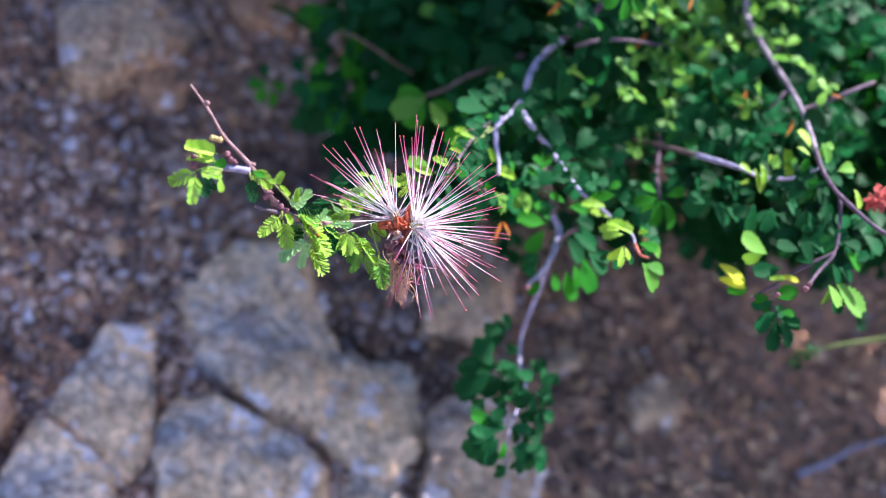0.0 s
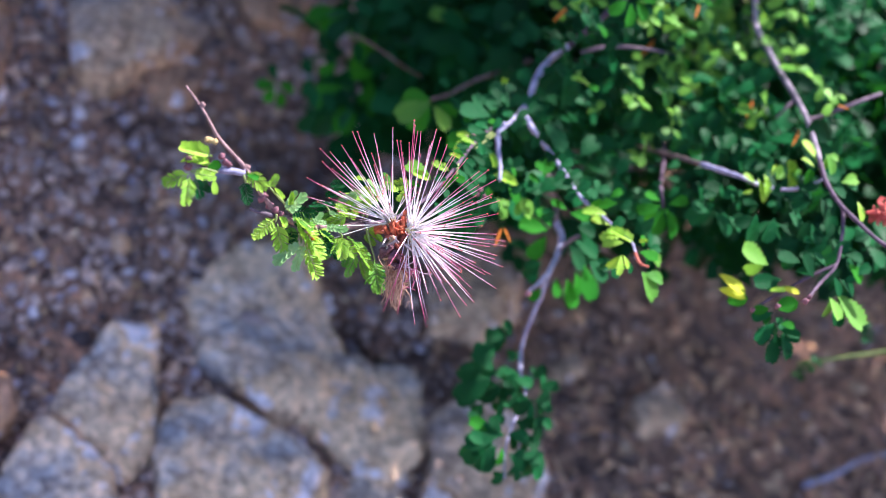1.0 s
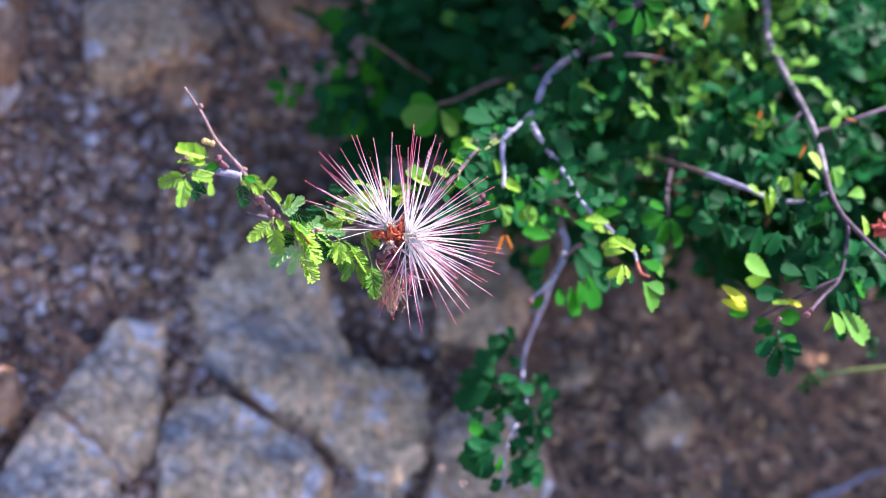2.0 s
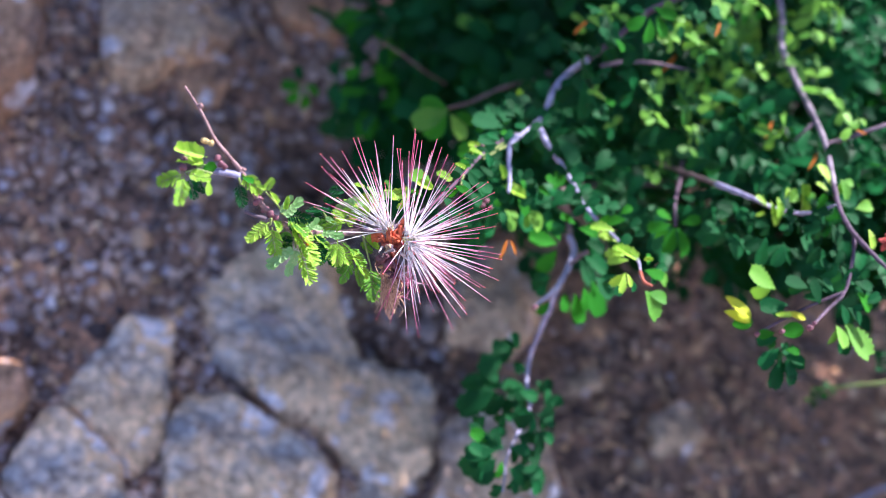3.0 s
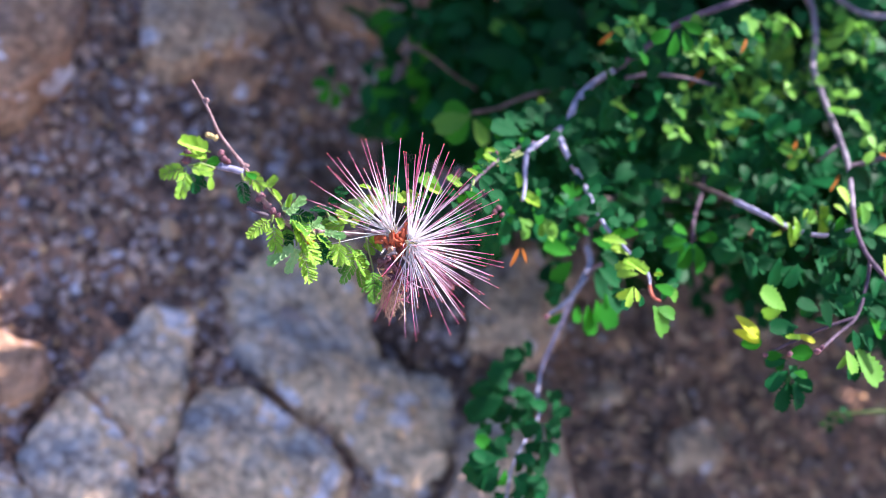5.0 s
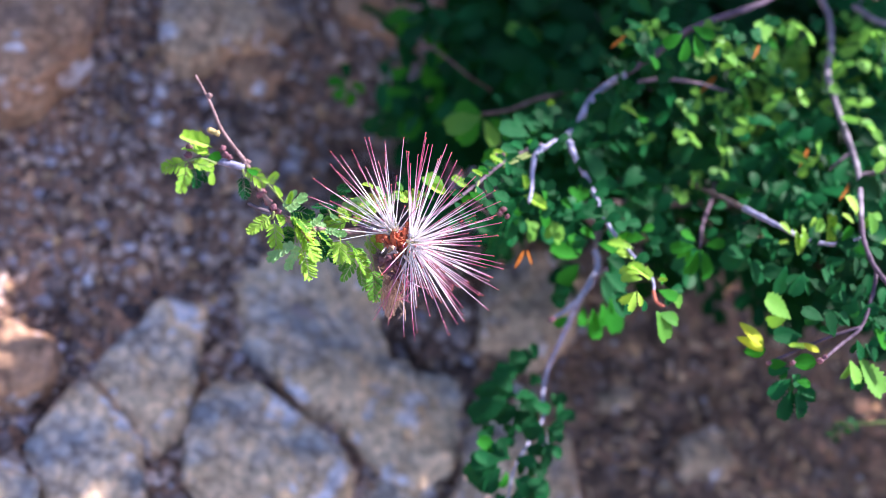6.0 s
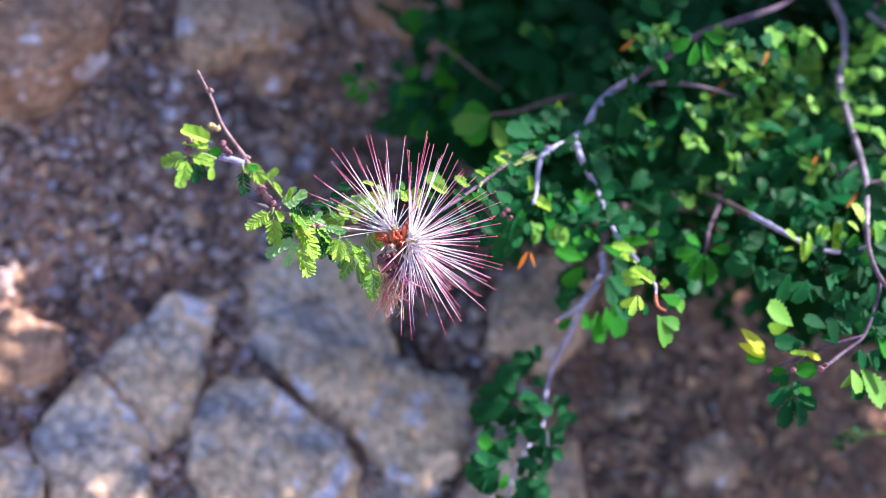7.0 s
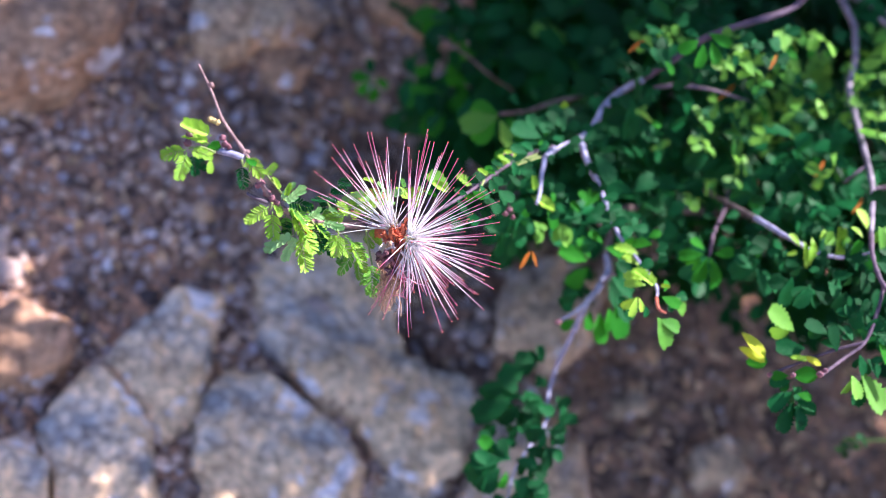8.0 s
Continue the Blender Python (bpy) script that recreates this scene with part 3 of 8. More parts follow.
bough("low", [(0.1241, 0.3242, 0.2720), (0.1248, 0.3150, 0.2749), (0.1220, 0.3037, 0.2767), (0.1188, 0.2955, 0.2758), (0.1194, 0.2941, 0.2629), (0.1201, 0.2946, 0.2475), (0.1203, 0.2927, 0.2354), (0.1207, 0.2831, 0.2299), (0.1211, 0.2705, 0.2351), (0.1167, 0.2574, 0.2365), (0.1129, 0.2448, 0.2358), (0.1127, 0.2323, 0.2331)], 0.00136, 0.00032, "bare grey-lilac branch bending to the ground", BARK)
bough("fork", [(0.1187, 0.2958, 0.2761), (0.1152, 0.2911, 0.2743), (0.1115, 0.2873, 0.2731)], 0.00094, 0.00048, "", BARK)
bough("low_side", [(0.1275, 0.3059, 0.2873), (0.1251, 0.3073, 0.2816), (0.1224, 0.3053, 0.2768)], 0.00068, 0.00064, "", DARK_BARK)
bough("mid_inner", [(0.1547, 0.3610, 0.2853), (0.1566, 0.3318, 0.3109), (0.1609, 0.3150, 0.3250)], 0.00068, 0.00088, "", SHADED_BARK)
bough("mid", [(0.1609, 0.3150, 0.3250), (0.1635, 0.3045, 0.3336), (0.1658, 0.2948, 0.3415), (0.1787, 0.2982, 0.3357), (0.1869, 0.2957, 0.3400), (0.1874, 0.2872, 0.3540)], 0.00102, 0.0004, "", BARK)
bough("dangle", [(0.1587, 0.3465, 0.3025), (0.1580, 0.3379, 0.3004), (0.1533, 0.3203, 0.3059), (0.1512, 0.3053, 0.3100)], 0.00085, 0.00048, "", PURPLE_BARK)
bough("back", [(0.1201, 0.4303, 0.2601), (0.1074, 0.4186, 0.2615), (0.0939, 0.4070, 0.2628), (0.0821, 0.3929, 0.2650), (0.0693, 0.3640, 0.2861)], 0.00094, 0.00064, "", SHADED_BARK)
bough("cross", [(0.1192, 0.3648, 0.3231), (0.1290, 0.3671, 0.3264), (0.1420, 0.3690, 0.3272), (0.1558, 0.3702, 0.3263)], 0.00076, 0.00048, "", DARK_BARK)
bough("pale", [(0.2423, 0.4246, 0.3521), (0.2257, 0.4275, 0.3389), (0.2144, 0.4302, 0.3330), (0.2070, 0.4463, 0.3258)], 0.00136, 0.00112, "", DAPPLED_BARK)
bough("far", [BASE, (0.24, 0.56, 0.12), (0.0968, 0.5199, 0.15), (0.0595, 0.4887, 0.162), (0.0338, 0.459, 0.178), (0.0126, 0.4498, 0.1957)], 0.0009, 0.0005, "", SHADED_BARK)
bough("top", [BASE, (0.24, 0.54, 0.2), (0.1026, 0.4852, 0.19), (0.0745, 0.4465, 0.225), (0.0504, 0.4251, 0.255), (0.0379, 0.4188, 0.2651)], 0.0008, 0.0005, "", SHADED_BARK)


# ---- shrub: leaves ----
def spray(kind, rng, pairs=2):
    """A whole leaf: a thin stalk with a few pairs of blades and one at its end; about 20 mm long along +y."""
    v, f = [], []
    length = 0.004 + 0.006 * pairs
    tube([Vector((0, length * k / 3, 0.0006 * k)) for k in range(4)], 0.0003, 0.0002, 4, 0, v, f, rng)
    spots = [(0.004 + 0.006 * k, s) for k in range(pairs) for s in (-1, 1)]
    for y, s in spots:
        a = s * radians(rng.uniform(35, 80))
        m = Matrix.Translation((0, y, 0.0006)) @ Matrix.Rotation(-a, 4, "Z") @ Matrix.Rotation(s * rng.uniform(-0.3, 0.55), 4, "Y") @ Matrix.Rotation(rng.uniform(-0.5, 0.2), 4, "X") @ Matrix.Scale(rng.uniform(0.0080, 0.0120), 4)
        lobed(rng.choice((4, 5, 6)), rng.uniform(0.28, 0.35), rng.uniform(0, 0.35), rng.uniform(0, 0.6), rng.uniform(0.15, 0.3), rng, v, f, m)
    return v, f


SPRAYS = [spray(LEAF, RNG, p) for p in (1, 1, 2, 2, 2, 3)]


def coarse_spray(rng, pairs):
    v, f = [], []
    for k in range(pairs):
        for s in (-1, 1):
            m = Matrix.Translation((0, 0.004 + 0.006 * k, 0)) @ Matrix.Rotation(-s * radians(rng.uniform(35, 80)), 4, "Z") @ Matrix.Rotation(rng.uniform(-0.5, 0.3), 4, "X") @ Matrix.Scale(rng.uniform(0.008, 0.012), 4)
            b = len(v)
            for t, w in ((0, 0.06), (0.3, 0.33), (0.65, 0.36), (1.0, 0.1)):
                v.extend([m @ Vector((-w, t, 0.1 * w - 0.15 * t * t)), m @ Vector((0, t, -0.15 * t * t)), m @ Vector((w, t, 0.1 * w - 0.15 * t * t))])
            for r in range(3):
                for c in range(2):
                    a = b + r * 3 + c
                    f.append((a, a + 1, a + 4, a + 3))
    return v, f


COARSE = [coarse_spray(RNG, p) for p in (2, 2, 3)]
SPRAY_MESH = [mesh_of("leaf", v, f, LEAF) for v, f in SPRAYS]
# the same sprays with sunlight put into a lighter leaf colour
SPRAY_SUNLIT = [mesh_of("leaf", v, f, LEAF_MID) for v, f in SPRAYS[:3]]


def cluster(key, at, count, size=1.0, kind=SPRAY_MESH, down=0.0, spread=1.0, lead=(0, 0, 0)):
    """Leaves round one node of a bough, reaching outwards and turned towards the light."""
    for k in range(count):
        d = Vector((RNG.gauss(0, 1) * spread, RNG.gauss(0, 1) * spread, RNG.gauss(0, 0.45) - down)) + Vector(lead)
        d.normalize()
        base = Vector(at) + d * RNG.uniform(0, 0.004)
        face = Vector((RNG.gauss(0.15, 0.35), RNG.gauss(-0.4, 0.35), 1.0))
        m = aim(base, base + d, face)
        s = size * RNG.uniform(0.75, 1.15)
        part("leaf", RNG.choice(kind), BOUGHS[key], "", m @ Matrix.Scale(s, 4))


# leaves in the places where they show most clearly
# round the arch
blade(BOUGHS["arch"], (0.0890, 0.3231, 0.3289), (0.0895, 0.3303, 0.3333), BROAD)
blade(BOUGHS["arch"], (0.0890, 0.3231, 0.3289), (0.0822, 0.3270, 0.3251), BROAD)
blade(BOUGHS["arch"], (0.0896, 0.3215, 0.3290), (0.0830, 0.3275, 0.3347), BROAD)
blade(BOUGHS["arch"], (0.0849, 0.3168, 0.3336), (0.0822, 0.3214, 0.3359), BROAD)
blade(BOUGHS["arch"], (0.0849, 0.3168, 0.3336), (0.0816, 0.3159, 0.3300), BROAD)
blade(BOUGHS["arch"], (0.0855, 0.3159, 0.3342), (0.0788, 0.3181, 0.3348), BROAD)
blade(BOUGHS["arch"], (0.0807, 0.3116, 0.3327), (0.0754, 0.3172, 0.3357), BROAD)
blade(BOUGHS["arch"], (0.0807, 0.3116, 0.3327), (0.0740, 0.3086, 0.3304), BROAD)
blade(BOUGHS["arch"], (0.0818, 0.3107, 0.3334), (0.0712, 0.3113, 0.3346), BROAD)
blade(BOUGHS["arch"], (0.0801, 0.3086, 0.3321), (0.0772, 0.3137, 0.3315), BROAD)
blade(BOUGHS["arch"], (0.0809, 0.3079, 0.3329), (0.0730, 0.3100, 0.3300), BROAD)
blade(BOUGHS["arch"], (0.1002, 0.3322, 0.3176), (0.1048, 0.3410, 0.3198), BROAD)
blade(BOUGHS["arch"], (0.1002, 0.3322, 0.3176), (0.0913, 0.3357, 0.3159), BROAD)
blade(BOUGHS["arch"], (0.1008, 0.3304, 0.3175), (0.0937, 0.3394, 0.3236), BROAD)
blade(BOUGHS["arch"], (0.1028, 0.3353, 0.3158), (0.1068, 0.3362, 0.3183), BROAD)
blade(BOUGHS["arch"], (0.1027, 0.3338, 0.3159), (0.1029, 0.3421, 0.3194), BROAD)
blade(BOUGHS["arch"], (0.0893, 0.3241, 0.3268), (0.0938, 0.3272, 0.3300), BROAD)
blade(BOUGHS["arch"], (0.0893, 0.3241, 0.3268), (0.0847, 0.3273, 0.3283), BROAD)
blade(BOUGHS["arch"], (0.0892, 0.3225, 0.3268), (0.0885, 0.3286, 0.3333), BROAD)
blade(BOUGHS["arch"], (0.0865, 0.3208, 0.3318), (0.0862, 0.3265, 0.3325), BROAD)
blade(BOUGHS["arch"], (0.0865, 0.3208, 0.3318), (0.0825, 0.3221, 0.3303), BROAD)
blade(BOUGHS["arch"], (0.0870, 0.3197, 0.3322), (0.0814, 0.3238, 0.3340), BROAD)
blade(BOUGHS["arch"], (0.0854, 0.3269, 0.3287), (0.0871, 0.3320, 0.3319), FOLDED)
blade(BOUGHS["arch"], (0.0966, 0.3326, 0.3189), (0.0937, 0.3370, 0.3204), BROAD)
blade(BOUGHS["arch"], (0.0962, 0.3314, 0.3190), (0.0990, 0.3366, 0.3224), BROAD)
blade(BOUGHS["arch"], (0.0917, 0.3155, 0.3301), (0.0955, 0.3145, 0.3299), BROAD)
blade(BOUGHS["arch"], (0.0910, 0.3145, 0.3305), (0.0949, 0.3174, 0.3323), BROAD)
blade(BOUGHS["arch"], (0.0763, 0.3106, 0.3335), (0.0735, 0.3075, 0.3315), LIT_THROUGH)
blade(BOUGHS["arch"], (0.0822, 0.3136, 0.3332), (0.0837, 0.3161, 0.3336), BROAD)
blade(BOUGHS["arch"], (0.0822, 0.3136, 0.3332), (0.0800, 0.3140, 0.3332), BROAD)
blade(BOUGHS["arch"], (0.0823, 0.3125, 0.3336), (0.0802, 0.3154, 0.3355), BROAD)
blade(BOUGHS["arch"], (0.0849, 0.3073, 0.3329), (0.0814, 0.3093, 0.3330), LIT_THROUGH)
blade(BOUGHS["arch"], (0.1098, 0.3427, 0.3324), (0.1041, 0.3365, 0.3250), BROAD)
blade(BOUGHS["arch"], (0.1090, 0.3433, 0.3341), (0.1152, 0.3351, 0.3225), BROAD)
blade(BOUGHS["arch"], (0.1077, 0.3462, 0.3293), (0.1033, 0.3455, 0.3269), BROAD)
blade(BOUGHS["arch"], (0.1077, 0.3462, 0.3293), (0.1110, 0.3436, 0.3289), BROAD)
blade(BOUGHS["arch"], (0.1076, 0.3460, 0.3305), (0.1071, 0.3417, 0.3259), BROAD)
blade(BOUGHS["arch"], (0.1176, 0.3344, 0.3339), (0.1130, 0.3374, 0.3350), BRIGHT)
blade(BOUGHS["arch"], (0.1170, 0.3385, 0.3318), (0.1213, 0.3356, 0.3316), LIT_THROUGH)
blade(BOUGHS["arch"], (0.1120, 0.3421, 0.3333), (0.1127, 0.3455, 0.3343), BROAD)
blade(BOUGHS["arch"], (0.1113, 0.3411, 0.3336), (0.1153, 0.3426, 0.3364), BROAD)
blade(BOUGHS["arch"], (0.1139, 0.3389, 0.3302), (0.1167, 0.3377, 0.3264), BROAD)
blade(BOUGHS["arch"], (0.1138, 0.3386, 0.3312), (0.1130, 0.3360, 0.3264), BROAD)
blade(BOUGHS["arch"], (0.1172, 0.3368, 0.3277), (0.1210, 0.3391, 0.3273), BROAD)
blade(BOUGHS["arch"], (0.1164, 0.3364, 0.3286), (0.1205, 0.3333, 0.3268), BROAD)
blade(BOUGHS["arch"], (0.1054, 0.3403, 0.3204), (0.1071, 0.3375, 0.3171), BROAD)
blade(BOUGHS["arch"], (0.1045, 0.3398, 0.3211), (0.1103, 0.3387, 0.3198), BROAD)
blade(BOUGHS["arch"], (0.0786, 0.3062, 0.3315), (0.0753, 0.3073, 0.3313), BROAD)
blade(BOUGHS["arch"], (0.0786, 0.3062, 0.3315), (0.0786, 0.3043, 0.3297), BROAD)
blade(BOUGHS["arch"], (0.0789, 0.3058, 0.3325), (0.0758, 0.3037, 0.3302), BROAD)
blade(BOUGHS["arch"], (0.1019, 0.3441, 0.3338), (0.1014, 0.3477, 0.3352), BROAD)
blade(BOUGHS["arch"], (0.1019, 0.3441, 0.3338), (0.0981, 0.3441, 0.3330), BROAD)
blade(BOUGHS["arch"], (0.1023, 0.3430, 0.3343), (0.0977, 0.3466, 0.3350), BROAD)
blade(BOUGHS["arch"], (0.1051, 0.3426, 0.3335), (0.1089, 0.3436, 0.3337), BROAD)
blade(BOUGHS["arch"], (0.1043, 0.3422, 0.3344), (0.1089, 0.3387, 0.3323), BROAD)
blade(BOUGHS["arch"], (0.1027, 0.3435, 0.3216), (0.1059, 0.3441, 0.3210), BROAD)
blade(BOUGHS["arch"], (0.1027, 0.3435, 0.3216), (0.1030, 0.3457, 0.3240), BROAD)
blade(BOUGHS["arch"], (0.1020, 0.3425, 0.3219), (0.1060, 0.3449, 0.3239), BROAD)
blade(BOUGHS["arch"], (0.1054, 0.3431, 0.3419), (0.1030, 0.3434, 0.3394), BROAD)
blade(BOUGHS["arch"], (0.1058, 0.3421, 0.3424), (0.1011, 0.3438, 0.3441), BROAD)
blade(BOUGHS["arch"], (0.1094, 0.3413, 0.3460), (0.1105, 0.3437, 0.3491), BROAD)
blade(BOUGHS["arch"], (0.1096, 0.3401, 0.3464), (0.1055, 0.3426, 0.3493), BROAD)
blade(BOUGHS["arch"], (0.1138, 0.3423, 0.3410), (0.1131, 0.3400, 0.3393), BROAD)
blade(BOUGHS["arch"], (0.1138, 0.3423, 0.3410), (0.1170, 0.3419, 0.3418), BROAD)
blade(BOUGHS["arch"], (0.1132, 0.3419, 0.3418), (0.1166, 0.3394, 0.3399), BROAD)
blade(BOUGHS["arch"], (0.0907, 0.3085, 0.3368), (0.0932, 0.3079, 0.3338), BROAD)
blade(BOUGHS["arch"], (0.0908, 0.3083, 0.3379), (0.0891, 0.3041, 0.3345), BROAD)
blade(BOUGHS["arch"], (0.0978, 0.3269, 0.3230), (0.1017, 0.3286, 0.3221), BROAD)
blade(BOUGHS["arch"], (0.0972, 0.3258, 0.3233), (0.1006, 0.3300, 0.3251), BROAD)
blade(BOUGHS["arch"], (0.1112, 0.3403, 0.3554), (0.1125, 0.3446, 0.3558), BROAD)
blade(BOUGHS["arch"], (0.1114, 0.3391, 0.3558), (0.1076, 0.3425, 0.3580), BROAD)
blade(BOUGHS["arch"], (0.1126, 0.3385, 0.3580), (0.1171, 0.3358, 0.3568), LIT_THROUGH)
blade(BOUGHS["arch"], (0.0884, 0.3089, 0.3363), (0.0877, 0.3118, 0.3367), BROAD)
blade(BOUGHS["arch"], (0.0884, 0.3089, 0.3363), (0.0858, 0.3080, 0.3349), BROAD)
blade(BOUGHS["arch"], (0.0887, 0.3080, 0.3369), (0.0851, 0.3103, 0.3369), BROAD)
blade(BOUGHS["side"], (0.0852, 0.3044, 0.3324), (0.0876, 0.3053, 0.3330), BROAD)
blade(BOUGHS["side"], (0.0847, 0.3038, 0.3332), (0.0876, 0.3020, 0.3328), BROAD)
blade(BOUGHS["side"], (0.0800, 0.3021, 0.3295), (0.0674, 0.3033, 0.3265), LIT_THROUGH)
blade(BOUGHS["side"], (0.0729, 0.3019, 0.3283), (0.0711, 0.2989, 0.3259), FOLDED)
blade(BOUGHS["side"], (0.0757, 0.3030, 0.3293), (0.0715, 0.3037, 0.3287), FOLDED)
blade(BOUGHS["side"], (0.0776, 0.2981, 0.3291), (0.0808, 0.3011, 0.3285), BROAD)
blade(BOUGHS["side"], (0.0768, 0.2975, 0.3299), (0.0826, 0.2952, 0.3306), BROAD)
blade(BOUGHS["side"], (0.0836, 0.2876, 0.3297), (0.0916, 0.2873, 0.3278), FOLDED)
blade(BOUGHS["side"], (0.0836, 0.2890, 0.3305), (0.0822, 0.2937, 0.3321), FOLDED)
blade(BOUGHS["side"], (0.0898, 0.2917, 0.3298), (0.0938, 0.2936, 0.3293), BROAD)
blade(BOUGHS["side"], (0.0898, 0.2917, 0.3298), (0.0885, 0.2943, 0.3318), BROAD)
blade(BOUGHS["side"], (0.0893, 0.2906, 0.3301), (0.0921, 0.2938, 0.3332), BROAD)
blade(BOUGHS["side"], (0.0910, 0.2878, 0.3296), (0.0898, 0.2903, 0.3317), LIT_THROUGH)
blade(BOUGHS["side"], (0.1010, 0.2935, 0.3230), (0.0977, 0.2957, 0.3251), LIT_THROUGH)
blade(BOUGHS["side"], (0.0826, 0.2938, 0.3307), (0.0798, 0.2948, 0.3314), BROAD)
blade(BOUGHS["side"], (0.0826, 0.2938, 0.3307), (0.0820, 0.2916, 0.3277), BROAD)
blade(BOUGHS["side"], (0.0829, 0.2934, 0.3318), (0.0789, 0.2904, 0.3300), BROAD)
blade(BOUGHS["side"], (0.0788, 0.2942, 0.3273), (0.0800, 0.2932, 0.3243), BROAD)
blade(BOUGHS["side"], (0.0790, 0.2939, 0.3284), (0.0758, 0.2902, 0.3257), BROAD)
blade(BOUGHS["side"], (0.0887, 0.2896, 0.3158), (0.0925, 0.2882, 0.3169), SUNLIT_BROAD)
blade(BOUGHS["side"], (0.0880, 0.2895, 0.3170), (0.0926, 0.2840, 0.3144), SUNLIT_BROAD)
blade(BOUGHS["side"], (0.0959, 0.2929, 0.3147), (0.0972, 0.2895, 0.3104), SUNLIT_BROAD)
blade(BOUGHS["side"], (0.0948, 0.2927, 0.3157), (0.1030, 0.2903, 0.3112), SUNLIT_BROAD)
blade(BOUGHS["side"], (0.0833, 0.2896, 0.3169), (0.0883, 0.2898, 0.3125), BROAD)
blade(BOUGHS["side"], (0.0829, 0.2898, 0.3183), (0.0853, 0.2840, 0.3110), BROAD)
blade(BOUGHS["side"], (0.0862, 0.2884, 0.3183), (0.0841, 0.2870, 0.3141), BROAD)
blade(BOUGHS["side"], (0.0858, 0.2882, 0.3194), (0.0880, 0.2834, 0.3170), BROAD)
blade(BOUGHS["side"], (0.0976, 0.2918, 0.3205), (0.1026, 0.2923, 0.3208), BROAD)
blade(BOUGHS["side"], (0.0970, 0.2906, 0.3207), (0.1013, 0.2961, 0.3236), BROAD)
blade(BOUGHS["side"], (0.0905, 0.2896, 0.3231), (0.0955, 0.2869, 0.3198), LIT_THROUGH)
blade(BOUGHS["side"], (0.0878, 0.2875, 0.3270), (0.0843, 0.2891, 0.3268), BROAD)
blade(BOUGHS["side"], (0.0878, 0.2875, 0.3270), (0.0880, 0.2843, 0.3256), BROAD)
blade(BOUGHS["side"], (0.0883, 0.2870, 0.3280), (0.0833, 0.2844, 0.3259), BROAD)
blade(BOUGHS["side"], (0.0852, 0.2873, 0.3252), (0.0831, 0.2841, 0.3232), LIT_THROUGH)
blade(BOUGHS["side"], (0.0946, 0.2898, 0.3239), (0.0925, 0.2911, 0.3230), BROAD)
blade(BOUGHS["side"], (0.0948, 0.2893, 0.3249), (0.0916, 0.2867, 0.3232), BROAD)
blade(BOUGHS["side"], (0.0865, 0.2879, 0.3289), (0.0866, 0.2860, 0.3270), BROAD)
blade(BOUGHS["side"], (0.0868, 0.2875, 0.3299), (0.0838, 0.2856, 0.3275), BROAD)
blade(BOUGHS["side"], (0.0953, 0.2939, 0.3282), (0.0935, 0.2953, 0.3268), BROAD)
blade(BOUGHS["side"], (0.0953, 0.2939, 0.3282), (0.0954, 0.2919, 0.3274), BROAD)
blade(BOUGHS["side"], (0.0954, 0.2934, 0.3291), (0.0931, 0.2921, 0.3270), BROAD)
blade(BOUGHS["side"], (0.0773, 0.2910, 0.3200), (0.0744, 0.2909, 0.3186), BROAD)
blade(BOUGHS["side"], (0.0773, 0.2908, 0.3212), (0.0759, 0.2874, 0.3167), BROAD)
blade(BOUGHS["side"], (0.0802, 0.2892, 0.3144), (0.0755, 0.2900, 0.3122), BROAD)
blade(BOUGHS["side"], (0.0802, 0.2892, 0.3144), (0.0816, 0.2867, 0.3111), BROAD)
blade(BOUGHS["side"], (0.0805, 0.2891, 0.3156), (0.0770, 0.2856, 0.3109), BROAD)
blade(BOUGHS["side"], (0.0814, 0.2886, 0.3079), (0.0845, 0.2867, 0.3080), BROAD)
blade(BOUGHS["side"], (0.0812, 0.2885, 0.3091), (0.0818, 0.2849, 0.3049), BROAD)
# along the front shoot
blade(BOUGHS["front"], (0.1013, 0.3109, 0.3329), (0.1075, 0.3129, 0.3341), BROAD)
blade(BOUGHS["front"], (0.1001, 0.3109, 0.3340), (0.1087, 0.3041, 0.3313), BROAD)
blade(BOUGHS["front"], (0.1073, 0.2989, 0.3276), (0.1108, 0.2988, 0.3249), BROAD)
blade(BOUGHS["front"], (0.1065, 0.2980, 0.3280), (0.1113, 0.2997, 0.3301), BROAD)
blade(BOUGHS["front"], (0.1040, 0.3023, 0.3277), (0.1041, 0.3013, 0.3243), BROAD)
blade(BOUGHS["front"], (0.1041, 0.3018, 0.3287), (0.1012, 0.3004, 0.3258), BROAD)
blade(BOUGHS["front"], (0.1086, 0.2892, 0.3328), (0.1125, 0.2891, 0.3311), BROAD)
blade(BOUGHS["front"], (0.1086, 0.2892, 0.3328), (0.1087, 0.2922, 0.3340), BROAD)
blade(BOUGHS["front"], (0.1079, 0.2882, 0.3332), (0.1122, 0.2911, 0.3350), BROAD)
blade(BOUGHS["front"], (0.1095, 0.2811, 0.3357), (0.1066, 0.2813, 0.3343), BROAD)
blade(BOUGHS["front"], (0.1096, 0.2807, 0.3368), (0.1067, 0.2768, 0.3346), BROAD)
blade(BOUGHS["front"], (0.1058, 0.3015, 0.3269), (0.1060, 0.3034, 0.3298), BROAD)
blade(BOUGHS["front"], (0.1058, 0.3015, 0.3269), (0.1033, 0.3022, 0.3242), BROAD)
blade(BOUGHS["front"], (0.1062, 0.3005, 0.3274), (0.1017, 0.3036, 0.3287), BROAD)
blade(BOUGHS["front"], (0.0992, 0.3084, 0.3313), (0.0996, 0.3070, 0.3278), BROAD)
